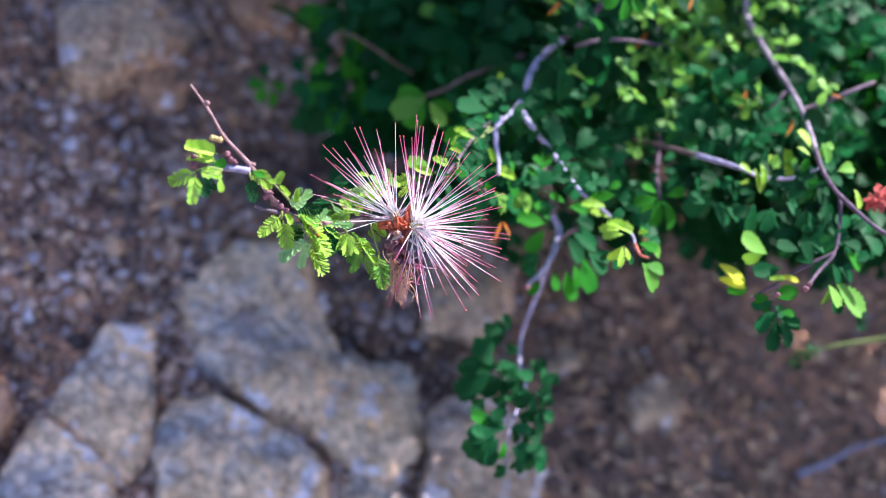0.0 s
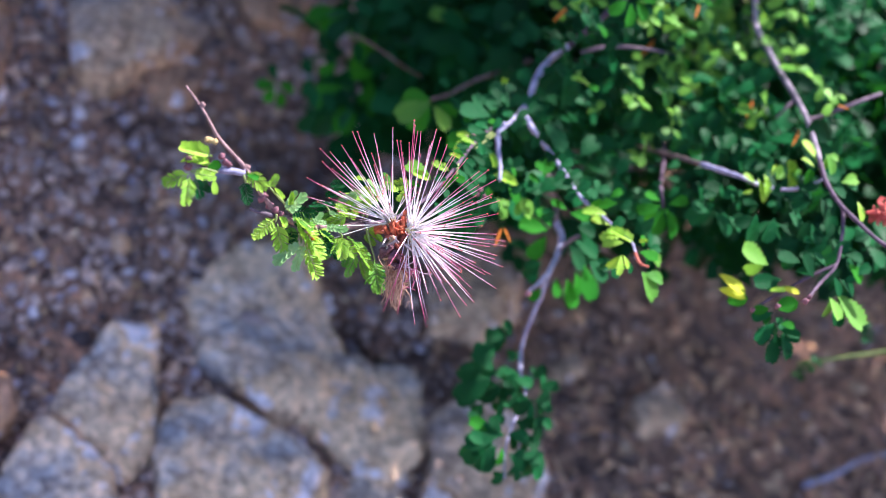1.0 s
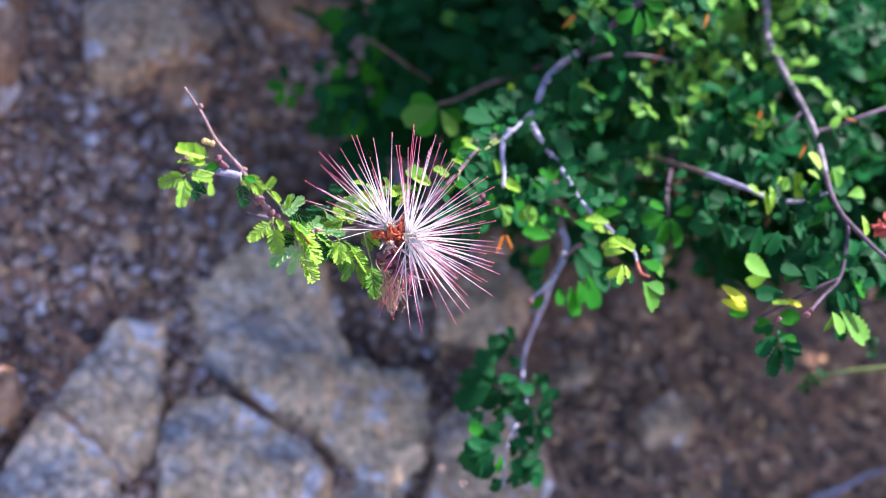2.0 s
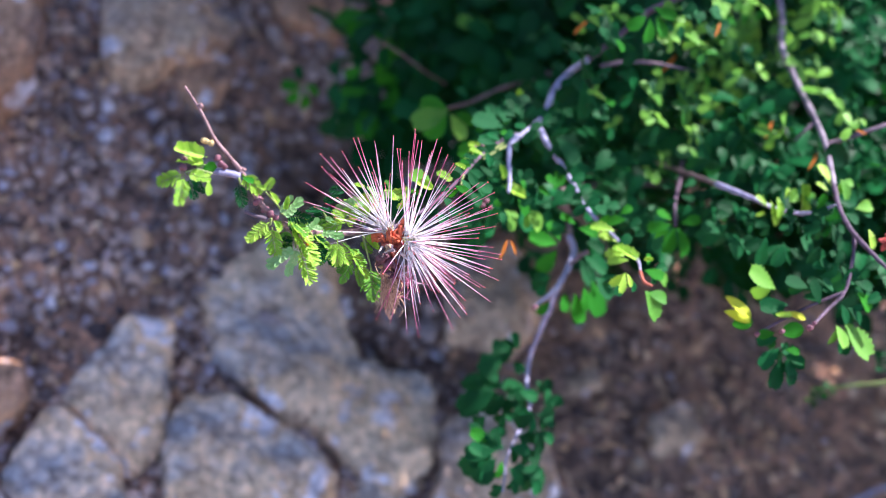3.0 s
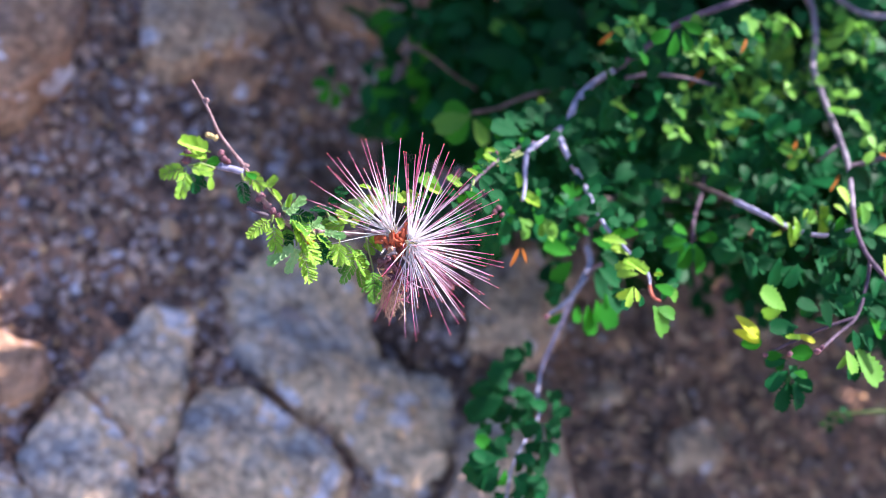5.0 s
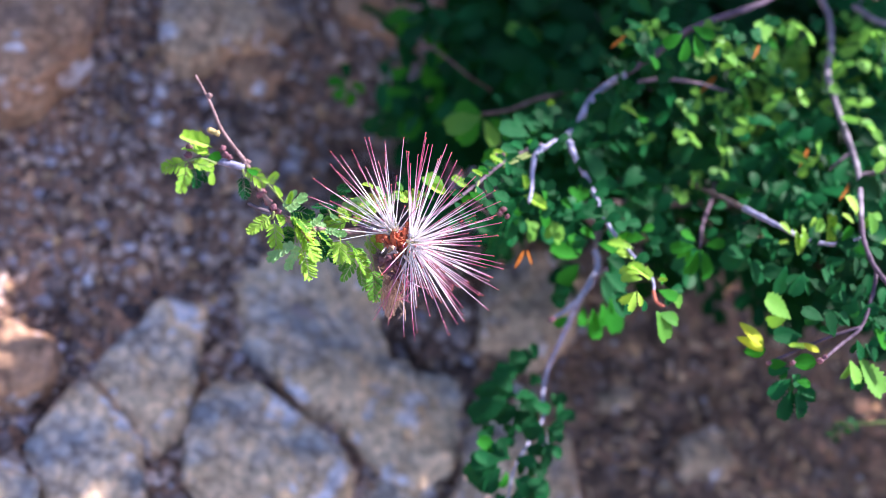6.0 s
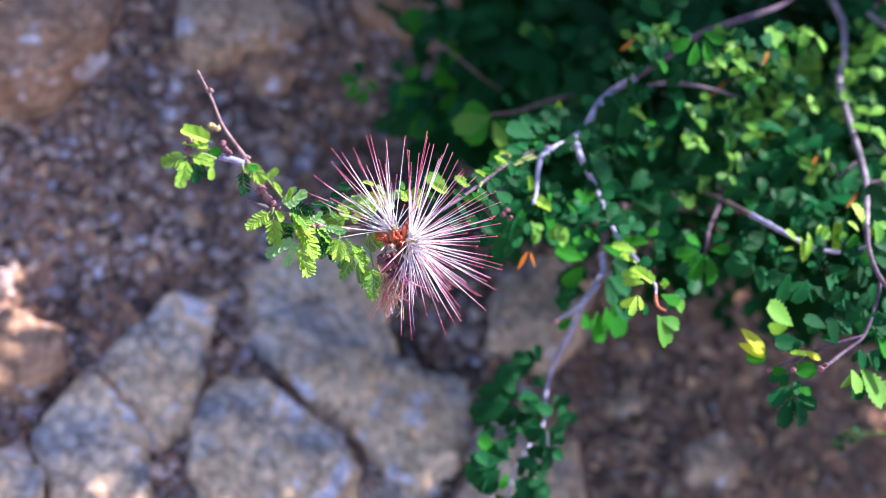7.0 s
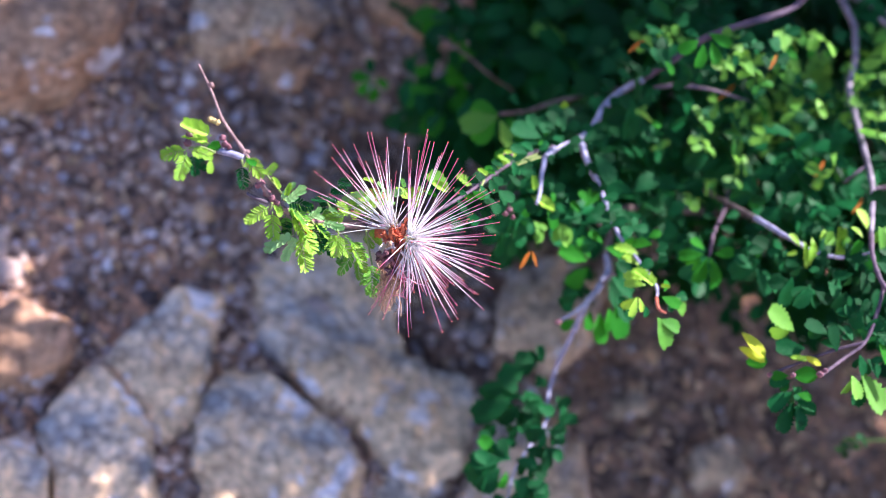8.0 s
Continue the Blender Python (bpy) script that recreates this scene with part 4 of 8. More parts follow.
blade(BOUGHS["front"], (0.0992, 0.3084, 0.3313), (0.1028, 0.3092, 0.3315), BROAD)
blade(BOUGHS["front"], (0.0985, 0.3079, 0.3321), (0.1030, 0.3064, 0.3305), BROAD)
blade(BOUGHS["front"], (0.0975, 0.3070, 0.3318), (0.0954, 0.3064, 0.3299), BROAD)
blade(BOUGHS["front"], (0.0973, 0.3067, 0.3329), (0.0976, 0.3036, 0.3291), BROAD)
blade(BOUGHS["front"], (0.1037, 0.3129, 0.3302), (0.1065, 0.3143, 0.3289), BROAD)
blade(BOUGHS["front"], (0.1037, 0.3129, 0.3302), (0.1035, 0.3161, 0.3312), BROAD)
blade(BOUGHS["front"], (0.1031, 0.3119, 0.3306), (0.1063, 0.3143, 0.3327), BROAD)
blade(BOUGHS["front"], (0.1022, 0.2957, 0.3244), (0.1048, 0.3029, 0.3277), LIT_THROUGH)
blade(BOUGHS["front"], (0.1025, 0.2959, 0.3260), (0.0991, 0.2985, 0.3283), LIT_THROUGH)
blade(BOUGHS["front"], (0.1039, 0.2871, 0.3302), (0.1065, 0.2912, 0.3335), BROAD)
blade(BOUGHS["front"], (0.1028, 0.2863, 0.3307), (0.1101, 0.2876, 0.3318), BROAD)
blade(BOUGHS["front"], (0.1099, 0.2801, 0.3365), (0.1087, 0.2837, 0.3387), BROAD)
blade(BOUGHS["front"], (0.1093, 0.2791, 0.3368), (0.1126, 0.2816, 0.3402), BROAD)
blade(BOUGHS["front"], (0.1201, 0.2742, 0.3343), (0.1123, 0.2760, 0.3337), BRIGHT)
blade(BOUGHS["front"], (0.1224, 0.2719, 0.3319), (0.1159, 0.2744, 0.3322), BRIGHT)
blade(BOUGHS["front"], (0.1227, 0.2586, 0.3429), (0.1165, 0.2617, 0.3418), BRIGHT)
blade(BOUGHS["front"], (0.1243, 0.2554, 0.3436), (0.1176, 0.2589, 0.3440), FOLDED)
blade(BOUGHS["front"], (0.1222, 0.2605, 0.3402), (0.1151, 0.2593, 0.3396), BRIGHT)
blade(BOUGHS["front"], (0.1217, 0.2564, 0.3418), (0.1153, 0.2560, 0.3405), BRIGHT)
blade(BOUGHS["front"], (0.1183, 0.2453, 0.3486), (0.1151, 0.2428, 0.3438), BRIGHT)
blade(BOUGHS["front"], (0.1173, 0.2438, 0.3499), (0.1174, 0.2387, 0.3468), BRIGHT)
blade(BOUGHS["front"], (0.1181, 0.2442, 0.3497), (0.1205, 0.2414, 0.3473), BRIGHT)
blade(BOUGHS["front"], (0.1278, 0.2564, 0.3389), (0.1341, 0.2554, 0.3386), LIT_THROUGH)
blade(BOUGHS["front"], (0.1272, 0.2545, 0.3435), (0.1272, 0.2578, 0.3455), LIT_THROUGH)
blade(BOUGHS["front"], (0.1326, 0.2607, 0.3349), (0.1333, 0.2571, 0.3326), BROAD)
blade(BOUGHS["front"], (0.1326, 0.2607, 0.3349), (0.1371, 0.2636, 0.3353), BROAD)
blade(BOUGHS["front"], (0.1316, 0.2603, 0.3358), (0.1390, 0.2593, 0.3329), SUNLIT_BROAD)
blade(BOUGHS["front"], (0.1275, 0.2453, 0.3413), (0.1352, 0.2463, 0.3406), SUNLIT_BROAD)
blade(BOUGHS["front"], (0.1265, 0.2454, 0.3425), (0.1332, 0.2413, 0.3360), SUNLIT_BROAD)
blade(BOUGHS["front"], (0.1283, 0.2462, 0.3415), (0.1338, 0.2455, 0.3393), LIT_THROUGH)
blade(BOUGHS["front"], (0.1240, 0.2804, 0.3338), (0.1180, 0.2813, 0.3311), LIT_THROUGH)
blade(BOUGHS["front"], (0.1232, 0.2855, 0.3304), (0.1264, 0.2877, 0.3331), LIT_THROUGH)
blade(BOUGHS["front"], (0.1255, 0.2709, 0.3373), (0.1262, 0.2726, 0.3390), BROAD)
blade(BOUGHS["front"], (0.1248, 0.2701, 0.3379), (0.1279, 0.2711, 0.3396), BROAD)
blade(BOUGHS["front"], (0.1189, 0.2545, 0.3350), (0.1163, 0.2547, 0.3332), BROAD)
blade(BOUGHS["front"], (0.1188, 0.2542, 0.3361), (0.1172, 0.2514, 0.3332), BROAD)
blade(BOUGHS["front"], (0.1253, 0.2552, 0.3447), (0.1279, 0.2553, 0.3456), FOLDED)
blade(BOUGHS["front"], (0.1168, 0.2833, 0.3344), (0.1208, 0.2830, 0.3323), BROAD)
blade(BOUGHS["front"], (0.1168, 0.2833, 0.3344), (0.1174, 0.2876, 0.3356), BROAD)
blade(BOUGHS["front"], (0.1159, 0.2825, 0.3348), (0.1214, 0.2846, 0.3366), BROAD)
blade(BOUGHS["front"], (0.1175, 0.2791, 0.3359), (0.1155, 0.2773, 0.3320), LIT_THROUGH)
blade(BOUGHS["front"], (0.1264, 0.2807, 0.3310), (0.1301, 0.2811, 0.3297), BROAD)
blade(BOUGHS["front"], (0.1258, 0.2798, 0.3315), (0.1289, 0.2823, 0.3339), BROAD)
blade(BOUGHS["front"], (0.1199, 0.2648, 0.3368), (0.1238, 0.2640, 0.3372), BROAD)
blade(BOUGHS["front"], (0.1192, 0.2637, 0.3371), (0.1226, 0.2667, 0.3419), BROAD)
blade(BOUGHS["front"], (0.1189, 0.2462, 0.3440), (0.1151, 0.2446, 0.3433), BROAD)
blade(BOUGHS["front"], (0.1188, 0.2461, 0.3452), (0.1175, 0.2417, 0.3420), BROAD)
blade(BOUGHS["front"], (0.1222, 0.2466, 0.3437), (0.1209, 0.2457, 0.3423), BROAD)
blade(BOUGHS["front"], (0.1218, 0.2463, 0.3447), (0.1232, 0.2444, 0.3419), BROAD)
blade(BOUGHS["front"], (0.1120, 0.2801, 0.3372), (0.1147, 0.2798, 0.3341), BROAD)
blade(BOUGHS["front"], (0.1112, 0.2796, 0.3379), (0.1167, 0.2794, 0.3372), BROAD)
# broad leaves low on the bare branch
blade(BOUGHS["low"], (0.1120, 0.2968, 0.2972), (0.1016, 0.2967, 0.2986), LIT_THROUGH)
blade(BOUGHS["low"], (0.1150, 0.3035, 0.2866), (0.1106, 0.2968, 0.2800), LIT_THROUGH)
blade(BOUGHS["low"], (0.1113, 0.2932, 0.3032), (0.1062, 0.2988, 0.3053), LIT_THROUGH)
blade(BOUGHS["low"], (0.1117, 0.2831, 0.3222), (0.1187, 0.2826, 0.3233), LIT_THROUGH)
blade(BOUGHS["low"], (0.1112, 0.2858, 0.3209), (0.1058, 0.2872, 0.3231), LIT_THROUGH)
blade(BOUGHS["low"], (0.1231, 0.2969, 0.2902), (0.1296, 0.2978, 0.2892), BROAD)
blade(BOUGHS["low"], (0.1221, 0.2970, 0.2915), (0.1283, 0.2903, 0.2874), BROAD)
blade(BOUGHS["low"], (0.1206, 0.2872, 0.3040), (0.1268, 0.2912, 0.3031), BROAD)
blade(BOUGHS["low"], (0.1193, 0.2869, 0.3049), (0.1290, 0.2861, 0.3015), BROAD)
blade(BOUGHS["low"], (0.1195, 0.2881, 0.2825), (0.1204, 0.2820, 0.2793), LIT_THROUGH)
blade(BOUGHS["low"], (0.1215, 0.2837, 0.2884), (0.1252, 0.2758, 0.2821), LIT_THROUGH)
blade(BOUGHS["low"], (0.1252, 0.2846, 0.2961), (0.1303, 0.2755, 0.2888), LIT_THROUGH)
blade(BOUGHS["low"], (0.1203, 0.2689, 0.3159), (0.1273, 0.2685, 0.3159), BROAD)
blade(BOUGHS["low"], (0.1193, 0.2688, 0.3171), (0.1261, 0.2642, 0.3133), BROAD)
blade(BOUGHS["low"], (0.1144, 0.2957, 0.2801), (0.1121, 0.2938, 0.2757), BROAD)
blade(BOUGHS["low"], (0.1150, 0.2952, 0.2810), (0.1084, 0.2954, 0.2783), BROAD)
blade(BOUGHS["low"], (0.1138, 0.2935, 0.2789), (0.1118, 0.2898, 0.2751), BROAD)
blade(BOUGHS["low"], (0.1144, 0.2932, 0.2800), (0.1083, 0.2919, 0.2758), BROAD)
blade(BOUGHS["low"], (0.1159, 0.2874, 0.2761), (0.1125, 0.2840, 0.2720), LIT_THROUGH)
blade(BOUGHS["low"], (0.1238, 0.2851, 0.2908), (0.1271, 0.2796, 0.2859), LIT_THROUGH)
blade(BOUGHS["low"], (0.1189, 0.2879, 0.3109), (0.1224, 0.2859, 0.3072), BROAD)
blade(BOUGHS["low"], (0.1189, 0.2879, 0.3109), (0.1221, 0.2912, 0.3119), BROAD)
blade(BOUGHS["low"], (0.1178, 0.2873, 0.3117), (0.1251, 0.2870, 0.3110), BROAD)
blade(BOUGHS["low"], (0.1113, 0.2963, 0.3071), (0.1071, 0.2972, 0.3064), BROAD)
blade(BOUGHS["low"], (0.1116, 0.2960, 0.3082), (0.1077, 0.2937, 0.3047), BROAD)
# leaves at the drooping end
blade(BOUGHS["low"], (0.1113, 0.2872, 0.2422), (0.1082, 0.2925, 0.2425), BROAD)
blade(BOUGHS["low"], (0.1113, 0.2872, 0.2422), (0.1072, 0.2855, 0.2371), BROAD)
blade(BOUGHS["low"], (0.1122, 0.2864, 0.2430), (0.1028, 0.2871, 0.2445), BROAD)
blade(BOUGHS["low"], (0.1139, 0.2906, 0.2414), (0.1088, 0.2905, 0.2417), BROAD)
blade(BOUGHS["low"], (0.1141, 0.2894, 0.2418), (0.1106, 0.2942, 0.2451), BROAD)
blade(BOUGHS["low"], (0.1068, 0.2796, 0.2413), (0.1044, 0.2848, 0.2448), BROAD)
blade(BOUGHS["low"], (0.1068, 0.2796, 0.2413), (0.1023, 0.2800, 0.2360), BROAD)
blade(BOUGHS["low"], (0.1077, 0.2787, 0.2420), (0.0987, 0.2806, 0.2440), BROAD)
blade(BOUGHS["low"], (0.1163, 0.2848, 0.2393), (0.1132, 0.2848, 0.2378), BROAD)
blade(BOUGHS["low"], (0.1163, 0.2848, 0.2393), (0.1182, 0.2825, 0.2369), BROAD)
blade(BOUGHS["low"], (0.1164, 0.2846, 0.2404), (0.1139, 0.2811, 0.2384), BROAD)
blade(BOUGHS["low"], (0.1074, 0.2720, 0.2416), (0.0987, 0.2771, 0.2470), BROAD)
blade(BOUGHS["low"], (0.1090, 0.2714, 0.2426), (0.0949, 0.2734, 0.2377), BROAD)
blade(BOUGHS["low"], (0.1029, 0.2637, 0.2467), (0.0937, 0.2702, 0.2422), BROAD)
blade(BOUGHS["low"], (0.1041, 0.2640, 0.2484), (0.0924, 0.2566, 0.2422), BROAD)
blade(BOUGHS["low"], (0.1079, 0.2645, 0.2451), (0.1023, 0.2653, 0.2407), BROAD)
blade(BOUGHS["low"], (0.1079, 0.2645, 0.2451), (0.1119, 0.2603, 0.2393), BROAD)
blade(BOUGHS["low"], (0.1083, 0.2647, 0.2467), (0.1029, 0.2573, 0.2421), BROAD)
blade(BOUGHS["low"], (0.1182, 0.2753, 0.2363), (0.1140, 0.2715, 0.2334), BROAD)
blade(BOUGHS["low"], (0.1191, 0.2745, 0.2371), (0.1098, 0.2754, 0.2384), BROAD)
blade(BOUGHS["low"], (0.1227, 0.2726, 0.2411), (0.1226, 0.2773, 0.2416), BROAD)
blade(BOUGHS["low"], (0.1220, 0.2715, 0.2414), (0.1261, 0.2747, 0.2460), BROAD)
blade(BOUGHS["low"], (0.1225, 0.2618, 0.2504), (0.1232, 0.2663, 0.2525), BROAD)
blade(BOUGHS["low"], (0.1214, 0.2610, 0.2509), (0.1283, 0.2628, 0.2532), BROAD)
blade(BOUGHS["low"], (0.1167, 0.2518, 0.2561), (0.1115, 0.2541, 0.2539), BROAD)
blade(BOUGHS["low"], (0.1167, 0.2518, 0.2561), (0.1179, 0.2462, 0.2535), BROAD)
blade(BOUGHS["low"], (0.1173, 0.2517, 0.2574), (0.1113, 0.2481, 0.2523), BROAD)
blade(BOUGHS["low"], (0.1188, 0.2525, 0.2557), (0.1225, 0.2499, 0.2513), BROAD)
blade(BOUGHS["low"], (0.1188, 0.2525, 0.2557), (0.1234, 0.2550, 0.2572), BROAD)
blade(BOUGHS["low"], (0.1177, 0.2523, 0.2567), (0.1249, 0.2494, 0.2567), BROAD)
blade(BOUGHS["low"], (0.1077, 0.2541, 0.2496), (0.1051, 0.2534, 0.2452), BROAD)
blade(BOUGHS["low"], (0.1077, 0.2541, 0.2496), (0.1107, 0.2526, 0.2488), BROAD)
blade(BOUGHS["low"], (0.1075, 0.2541, 0.2509), (0.1071, 0.2492, 0.2478), BROAD)
blade(BOUGHS["low"], (0.1003, 0.2515, 0.2494), (0.0970, 0.2507, 0.2463), BROAD)
blade(BOUGHS["low"], (0.1003, 0.2515, 0.2507), (0.0989, 0.2477, 0.2461), BROAD)
blade(BOUGHS["low"], (0.1035, 0.2413, 0.2511), (0.0953, 0.2419, 0.2528), LIT_THROUGH)
blade(BOUGHS["low"], (0.1070, 0.2395, 0.2507), (0.1024, 0.2431, 0.2557), BROAD)
blade(BOUGHS["low"], (0.1081, 0.2389, 0.2516), (0.0975, 0.2397, 0.2513), BROAD)
blade(BOUGHS["low"], (0.1037, 0.2372, 0.2511), (0.1011, 0.2309, 0.2469), BROAD)
blade(BOUGHS["low"], (0.1048, 0.2368, 0.2522), (0.0941, 0.2354, 0.2501), BROAD)
blade(BOUGHS["low"], (0.1025, 0.2354, 0.2500), (0.0954, 0.2366, 0.2525), BROAD)
blade(BOUGHS["low"], (0.1025, 0.2354, 0.2500), (0.1046, 0.2271, 0.2442), BROAD)
blade(BOUGHS["low"], (0.1035, 0.2355, 0.2516), (0.0944, 0.2316, 0.2425), BROAD)
blade(BOUGHS["low"], (0.1049, 0.2344, 0.2494), (0.0972, 0.2340, 0.2458), BROAD)
blade(BOUGHS["low"], (0.1053, 0.2348, 0.2511), (0.1001, 0.2260, 0.2461), BROAD)
blade(BOUGHS["low"], (0.1076, 0.2347, 0.2499), (0.1081, 0.2293, 0.2469), LIT_THROUGH)
blade(BOUGHS["low"], (0.1112, 0.2423, 0.2474), (0.1146, 0.2386, 0.2439), BROAD)
blade(BOUGHS["low"], (0.1101, 0.2418, 0.2481), (0.1177, 0.2405, 0.2505), BROAD)
blade(BOUGHS["low"], (0.1158, 0.2417, 0.2473), (0.1182, 0.2389, 0.2425), BROAD)
blade(BOUGHS["low"], (0.1146, 0.2415, 0.2483), (0.1225, 0.2394, 0.2472), BROAD)
blade(BOUGHS["low"], (0.1194, 0.2477, 0.2525), (0.1264, 0.2463, 0.2510), BROAD)
blade(BOUGHS["low"], (0.1187, 0.2480, 0.2540), (0.1227, 0.2406, 0.2491), BROAD)
blade(BOUGHS["low"], (0.1159, 0.2361, 0.2447), (0.1190, 0.2324, 0.2413), BROAD)
blade(BOUGHS["low"], (0.1146, 0.2357, 0.2455), (0.1236, 0.2349, 0.2458), BROAD)
blade(BOUGHS["low"], (0.1195, 0.2344, 0.2448), (0.1198, 0.2308, 0.2376), BROAD)
blade(BOUGHS["low"], (0.1195, 0.2344, 0.2448), (0.1257, 0.2357, 0.2421), BROAD)
blade(BOUGHS["low"], (0.1186, 0.2345, 0.2460), (0.1247, 0.2296, 0.2419), BROAD)
blade(BOUGHS["low"], (0.1094, 0.2285, 0.2436), (0.1062, 0.2281, 0.2422), BROAD)
blade(BOUGHS["low"], (0.1095, 0.2285, 0.2450), (0.1069, 0.2247, 0.2408), BROAD)
blade(BOUGHS["low"], (0.1130, 0.2312, 0.2442), (0.1126, 0.2285, 0.2411), BROAD)
blade(BOUGHS["low"], (0.1124, 0.2311, 0.2455), (0.1154, 0.2267, 0.2433), BROAD)
blade(BOUGHS["low"], (0.1166, 0.2756, 0.2382), (0.1122, 0.2747, 0.2384), BROAD)
blade(BOUGHS["low"], (0.1168, 0.2755, 0.2395), (0.1130, 0.2709, 0.2363), BROAD)
blade(BOUGHS["low"], (0.1139, 0.2633, 0.2453), (0.1093, 0.2643, 0.2472), BROAD)
blade(BOUGHS["low"], (0.1145, 0.2630, 0.2464), (0.1082, 0.2618, 0.2427), BROAD)
blade(BOUGHS["low"], (0.1133, 0.2458, 0.2504), (0.1166, 0.2431, 0.2491), BROAD)
blade(BOUGHS["low"], (0.1123, 0.2453, 0.2511), (0.1198, 0.2464, 0.2500), BROAD)
blade(BOUGHS["low"], (0.1020, 0.2690, 0.2426), (0.0994, 0.2676, 0.2421), BROAD)
blade(BOUGHS["low"], (0.1019, 0.2688, 0.2438), (0.1009, 0.2650, 0.2408), BROAD)
blade(BOUGHS["low"], (0.1135, 0.2665, 0.2465), (0.1209, 0.2676, 0.2445), BROAD)
blade(BOUGHS["low"], (0.1128, 0.2666, 0.2478), (0.1170, 0.2615, 0.2419), BROAD)
blade(BOUGHS["low"], (0.0999, 0.2463, 0.2488), (0.0974, 0.2465, 0.2461), BROAD)
blade(BOUGHS["low"], (0.1003, 0.2455, 0.2496), (0.0957, 0.2481, 0.2488), BROAD)
blade(BOUGHS["low"], (0.1089, 0.2479, 0.2491), (0.1079, 0.2464, 0.2470), BROAD)
blade(BOUGHS["low"], (0.1093, 0.2475, 0.2501), (0.1047, 0.2470, 0.2482), BROAD)
blade(BOUGHS["low"], (0.1135, 0.2546, 0.2532), (0.1104, 0.2543, 0.2535), BROAD)
blade(BOUGHS["low"], (0.1135, 0.2546, 0.2532), (0.1131, 0.2518, 0.2519), BROAD)
blade(BOUGHS["low"], (0.1139, 0.2544, 0.2543), (0.1094, 0.2513, 0.2525), BROAD)
blade(BOUGHS["low"], (0.1205, 0.2555, 0.2549), (0.1238, 0.2577, 0.2562), BROAD)
blade(BOUGHS["low"], (0.1197, 0.2551, 0.2556), (0.1250, 0.2549, 0.2553), BROAD)
blade(BOUGHS["low"], (0.1120, 0.2346, 0.2460), (0.1163, 0.2358, 0.2475), BROAD)
blade(BOUGHS["low"], (0.1111, 0.2346, 0.2472), (0.1177, 0.2312, 0.2427), BROAD)
# round the middle shoot
blade(BOUGHS["dangle"], (0.1501, 0.3003, 0.3147), (0.1569, 0.2942, 0.3088), LIT_THROUGH)
blade(BOUGHS["dangle"], (0.1490, 0.3002, 0.3144), (0.1486, 0.2953, 0.3063), LIT_THROUGH)
blade(BOUGHS["dangle"], (0.1501, 0.3001, 0.3174), (0.1558, 0.3008, 0.3205), LIT_THROUGH)
blade(BOUGHS["dangle"], (0.1457, 0.2961, 0.3200), (0.1380, 0.2940, 0.3178), LIT_THROUGH)
blade(BOUGHS["dangle"], (0.1466, 0.3003, 0.3178), (0.1418, 0.3032, 0.3176), LIT_THROUGH)
blade(BOUGHS["dangle"], (0.1513, 0.3047, 0.3156), (0.1535, 0.3073, 0.3194), BROAD)
blade(BOUGHS["dangle"], (0.1418, 0.2882, 0.3226), (0.1388, 0.2843, 0.3190), BROAD)
blade(BOUGHS["dangle"], (0.1539, 0.3284, 0.3048), (0.1490, 0.3293, 0.3051), BROAD)
blade(BOUGHS["dangle"], (0.1580, 0.3323, 0.3035), (0.1622, 0.3349, 0.3052), BROAD)
blade(BOUGHS["dangle"], (0.1518, 0.3162, 0.3116), (0.1484, 0.3163, 0.3096), BROAD)
blade(BOUGHS["dangle"], (0.1542, 0.3214, 0.3091), (0.1588, 0.3205, 0.3099), BROAD)
blade(BOUGHS["dangle"], (0.1461, 0.2966, 0.3170), (0.1428, 0.2940, 0.3128), LIT_THROUGH)
blade(BOUGHS["mid"], (0.1637, 0.2986, 0.3219), (0.1583, 0.3023, 0.3188), BROAD)
blade(BOUGHS["mid"], (0.1637, 0.2986, 0.3219), (0.1651, 0.2951, 0.3147), BROAD)
blade(BOUGHS["mid"], (0.1644, 0.2986, 0.3233), (0.1567, 0.2946, 0.3159), BROAD)
blade(BOUGHS["mid"], (0.1583, 0.3051, 0.3252), (0.1631, 0.3035, 0.3195), BROAD)
blade(BOUGHS["mid"], (0.1570, 0.3045, 0.3258), (0.1653, 0.3031, 0.3263), BROAD)
blade(BOUGHS["mid"], (0.1613, 0.2875, 0.3297), (0.1678, 0.2888, 0.3276), BROAD)
blade(BOUGHS["mid"], (0.1602, 0.2875, 0.3309), (0.1673, 0.2829, 0.3259), BROAD)
blade(BOUGHS["mid"], (0.1656, 0.2723, 0.3468), (0.1593, 0.2692, 0.3449), BROAD)
blade(BOUGHS["mid"], (0.1652, 0.2725, 0.3482), (0.1658, 0.2668, 0.3404), BROAD)
blade(BOUGHS["mid"], (0.1711, 0.2712, 0.3476), (0.1666, 0.2676, 0.3457), BROAD)
blade(BOUGHS["mid"], (0.1711, 0.2712, 0.3476), (0.1761, 0.2687, 0.3435), BROAD)
blade(BOUGHS["mid"], (0.1708, 0.2713, 0.3490), (0.1695, 0.2645, 0.3442), BROAD)
blade(BOUGHS["mid"], (0.1785, 0.2843, 0.3452), (0.1804, 0.2836, 0.3419), BROAD)
blade(BOUGHS["mid"], (0.1776, 0.2838, 0.3460), (0.1823, 0.2828, 0.3437), BROAD)
blade(BOUGHS["mid"], (0.1716, 0.2931, 0.3467), (0.1744, 0.2871, 0.3438), BRIGHT)
blade(BOUGHS["mid"], (0.1696, 0.2915, 0.3456), (0.1742, 0.2862, 0.3408), BRIGHT)
blade(BOUGHS["mid"], (0.1689, 0.2898, 0.3444), (0.1648, 0.2919, 0.3468), BRIGHT)
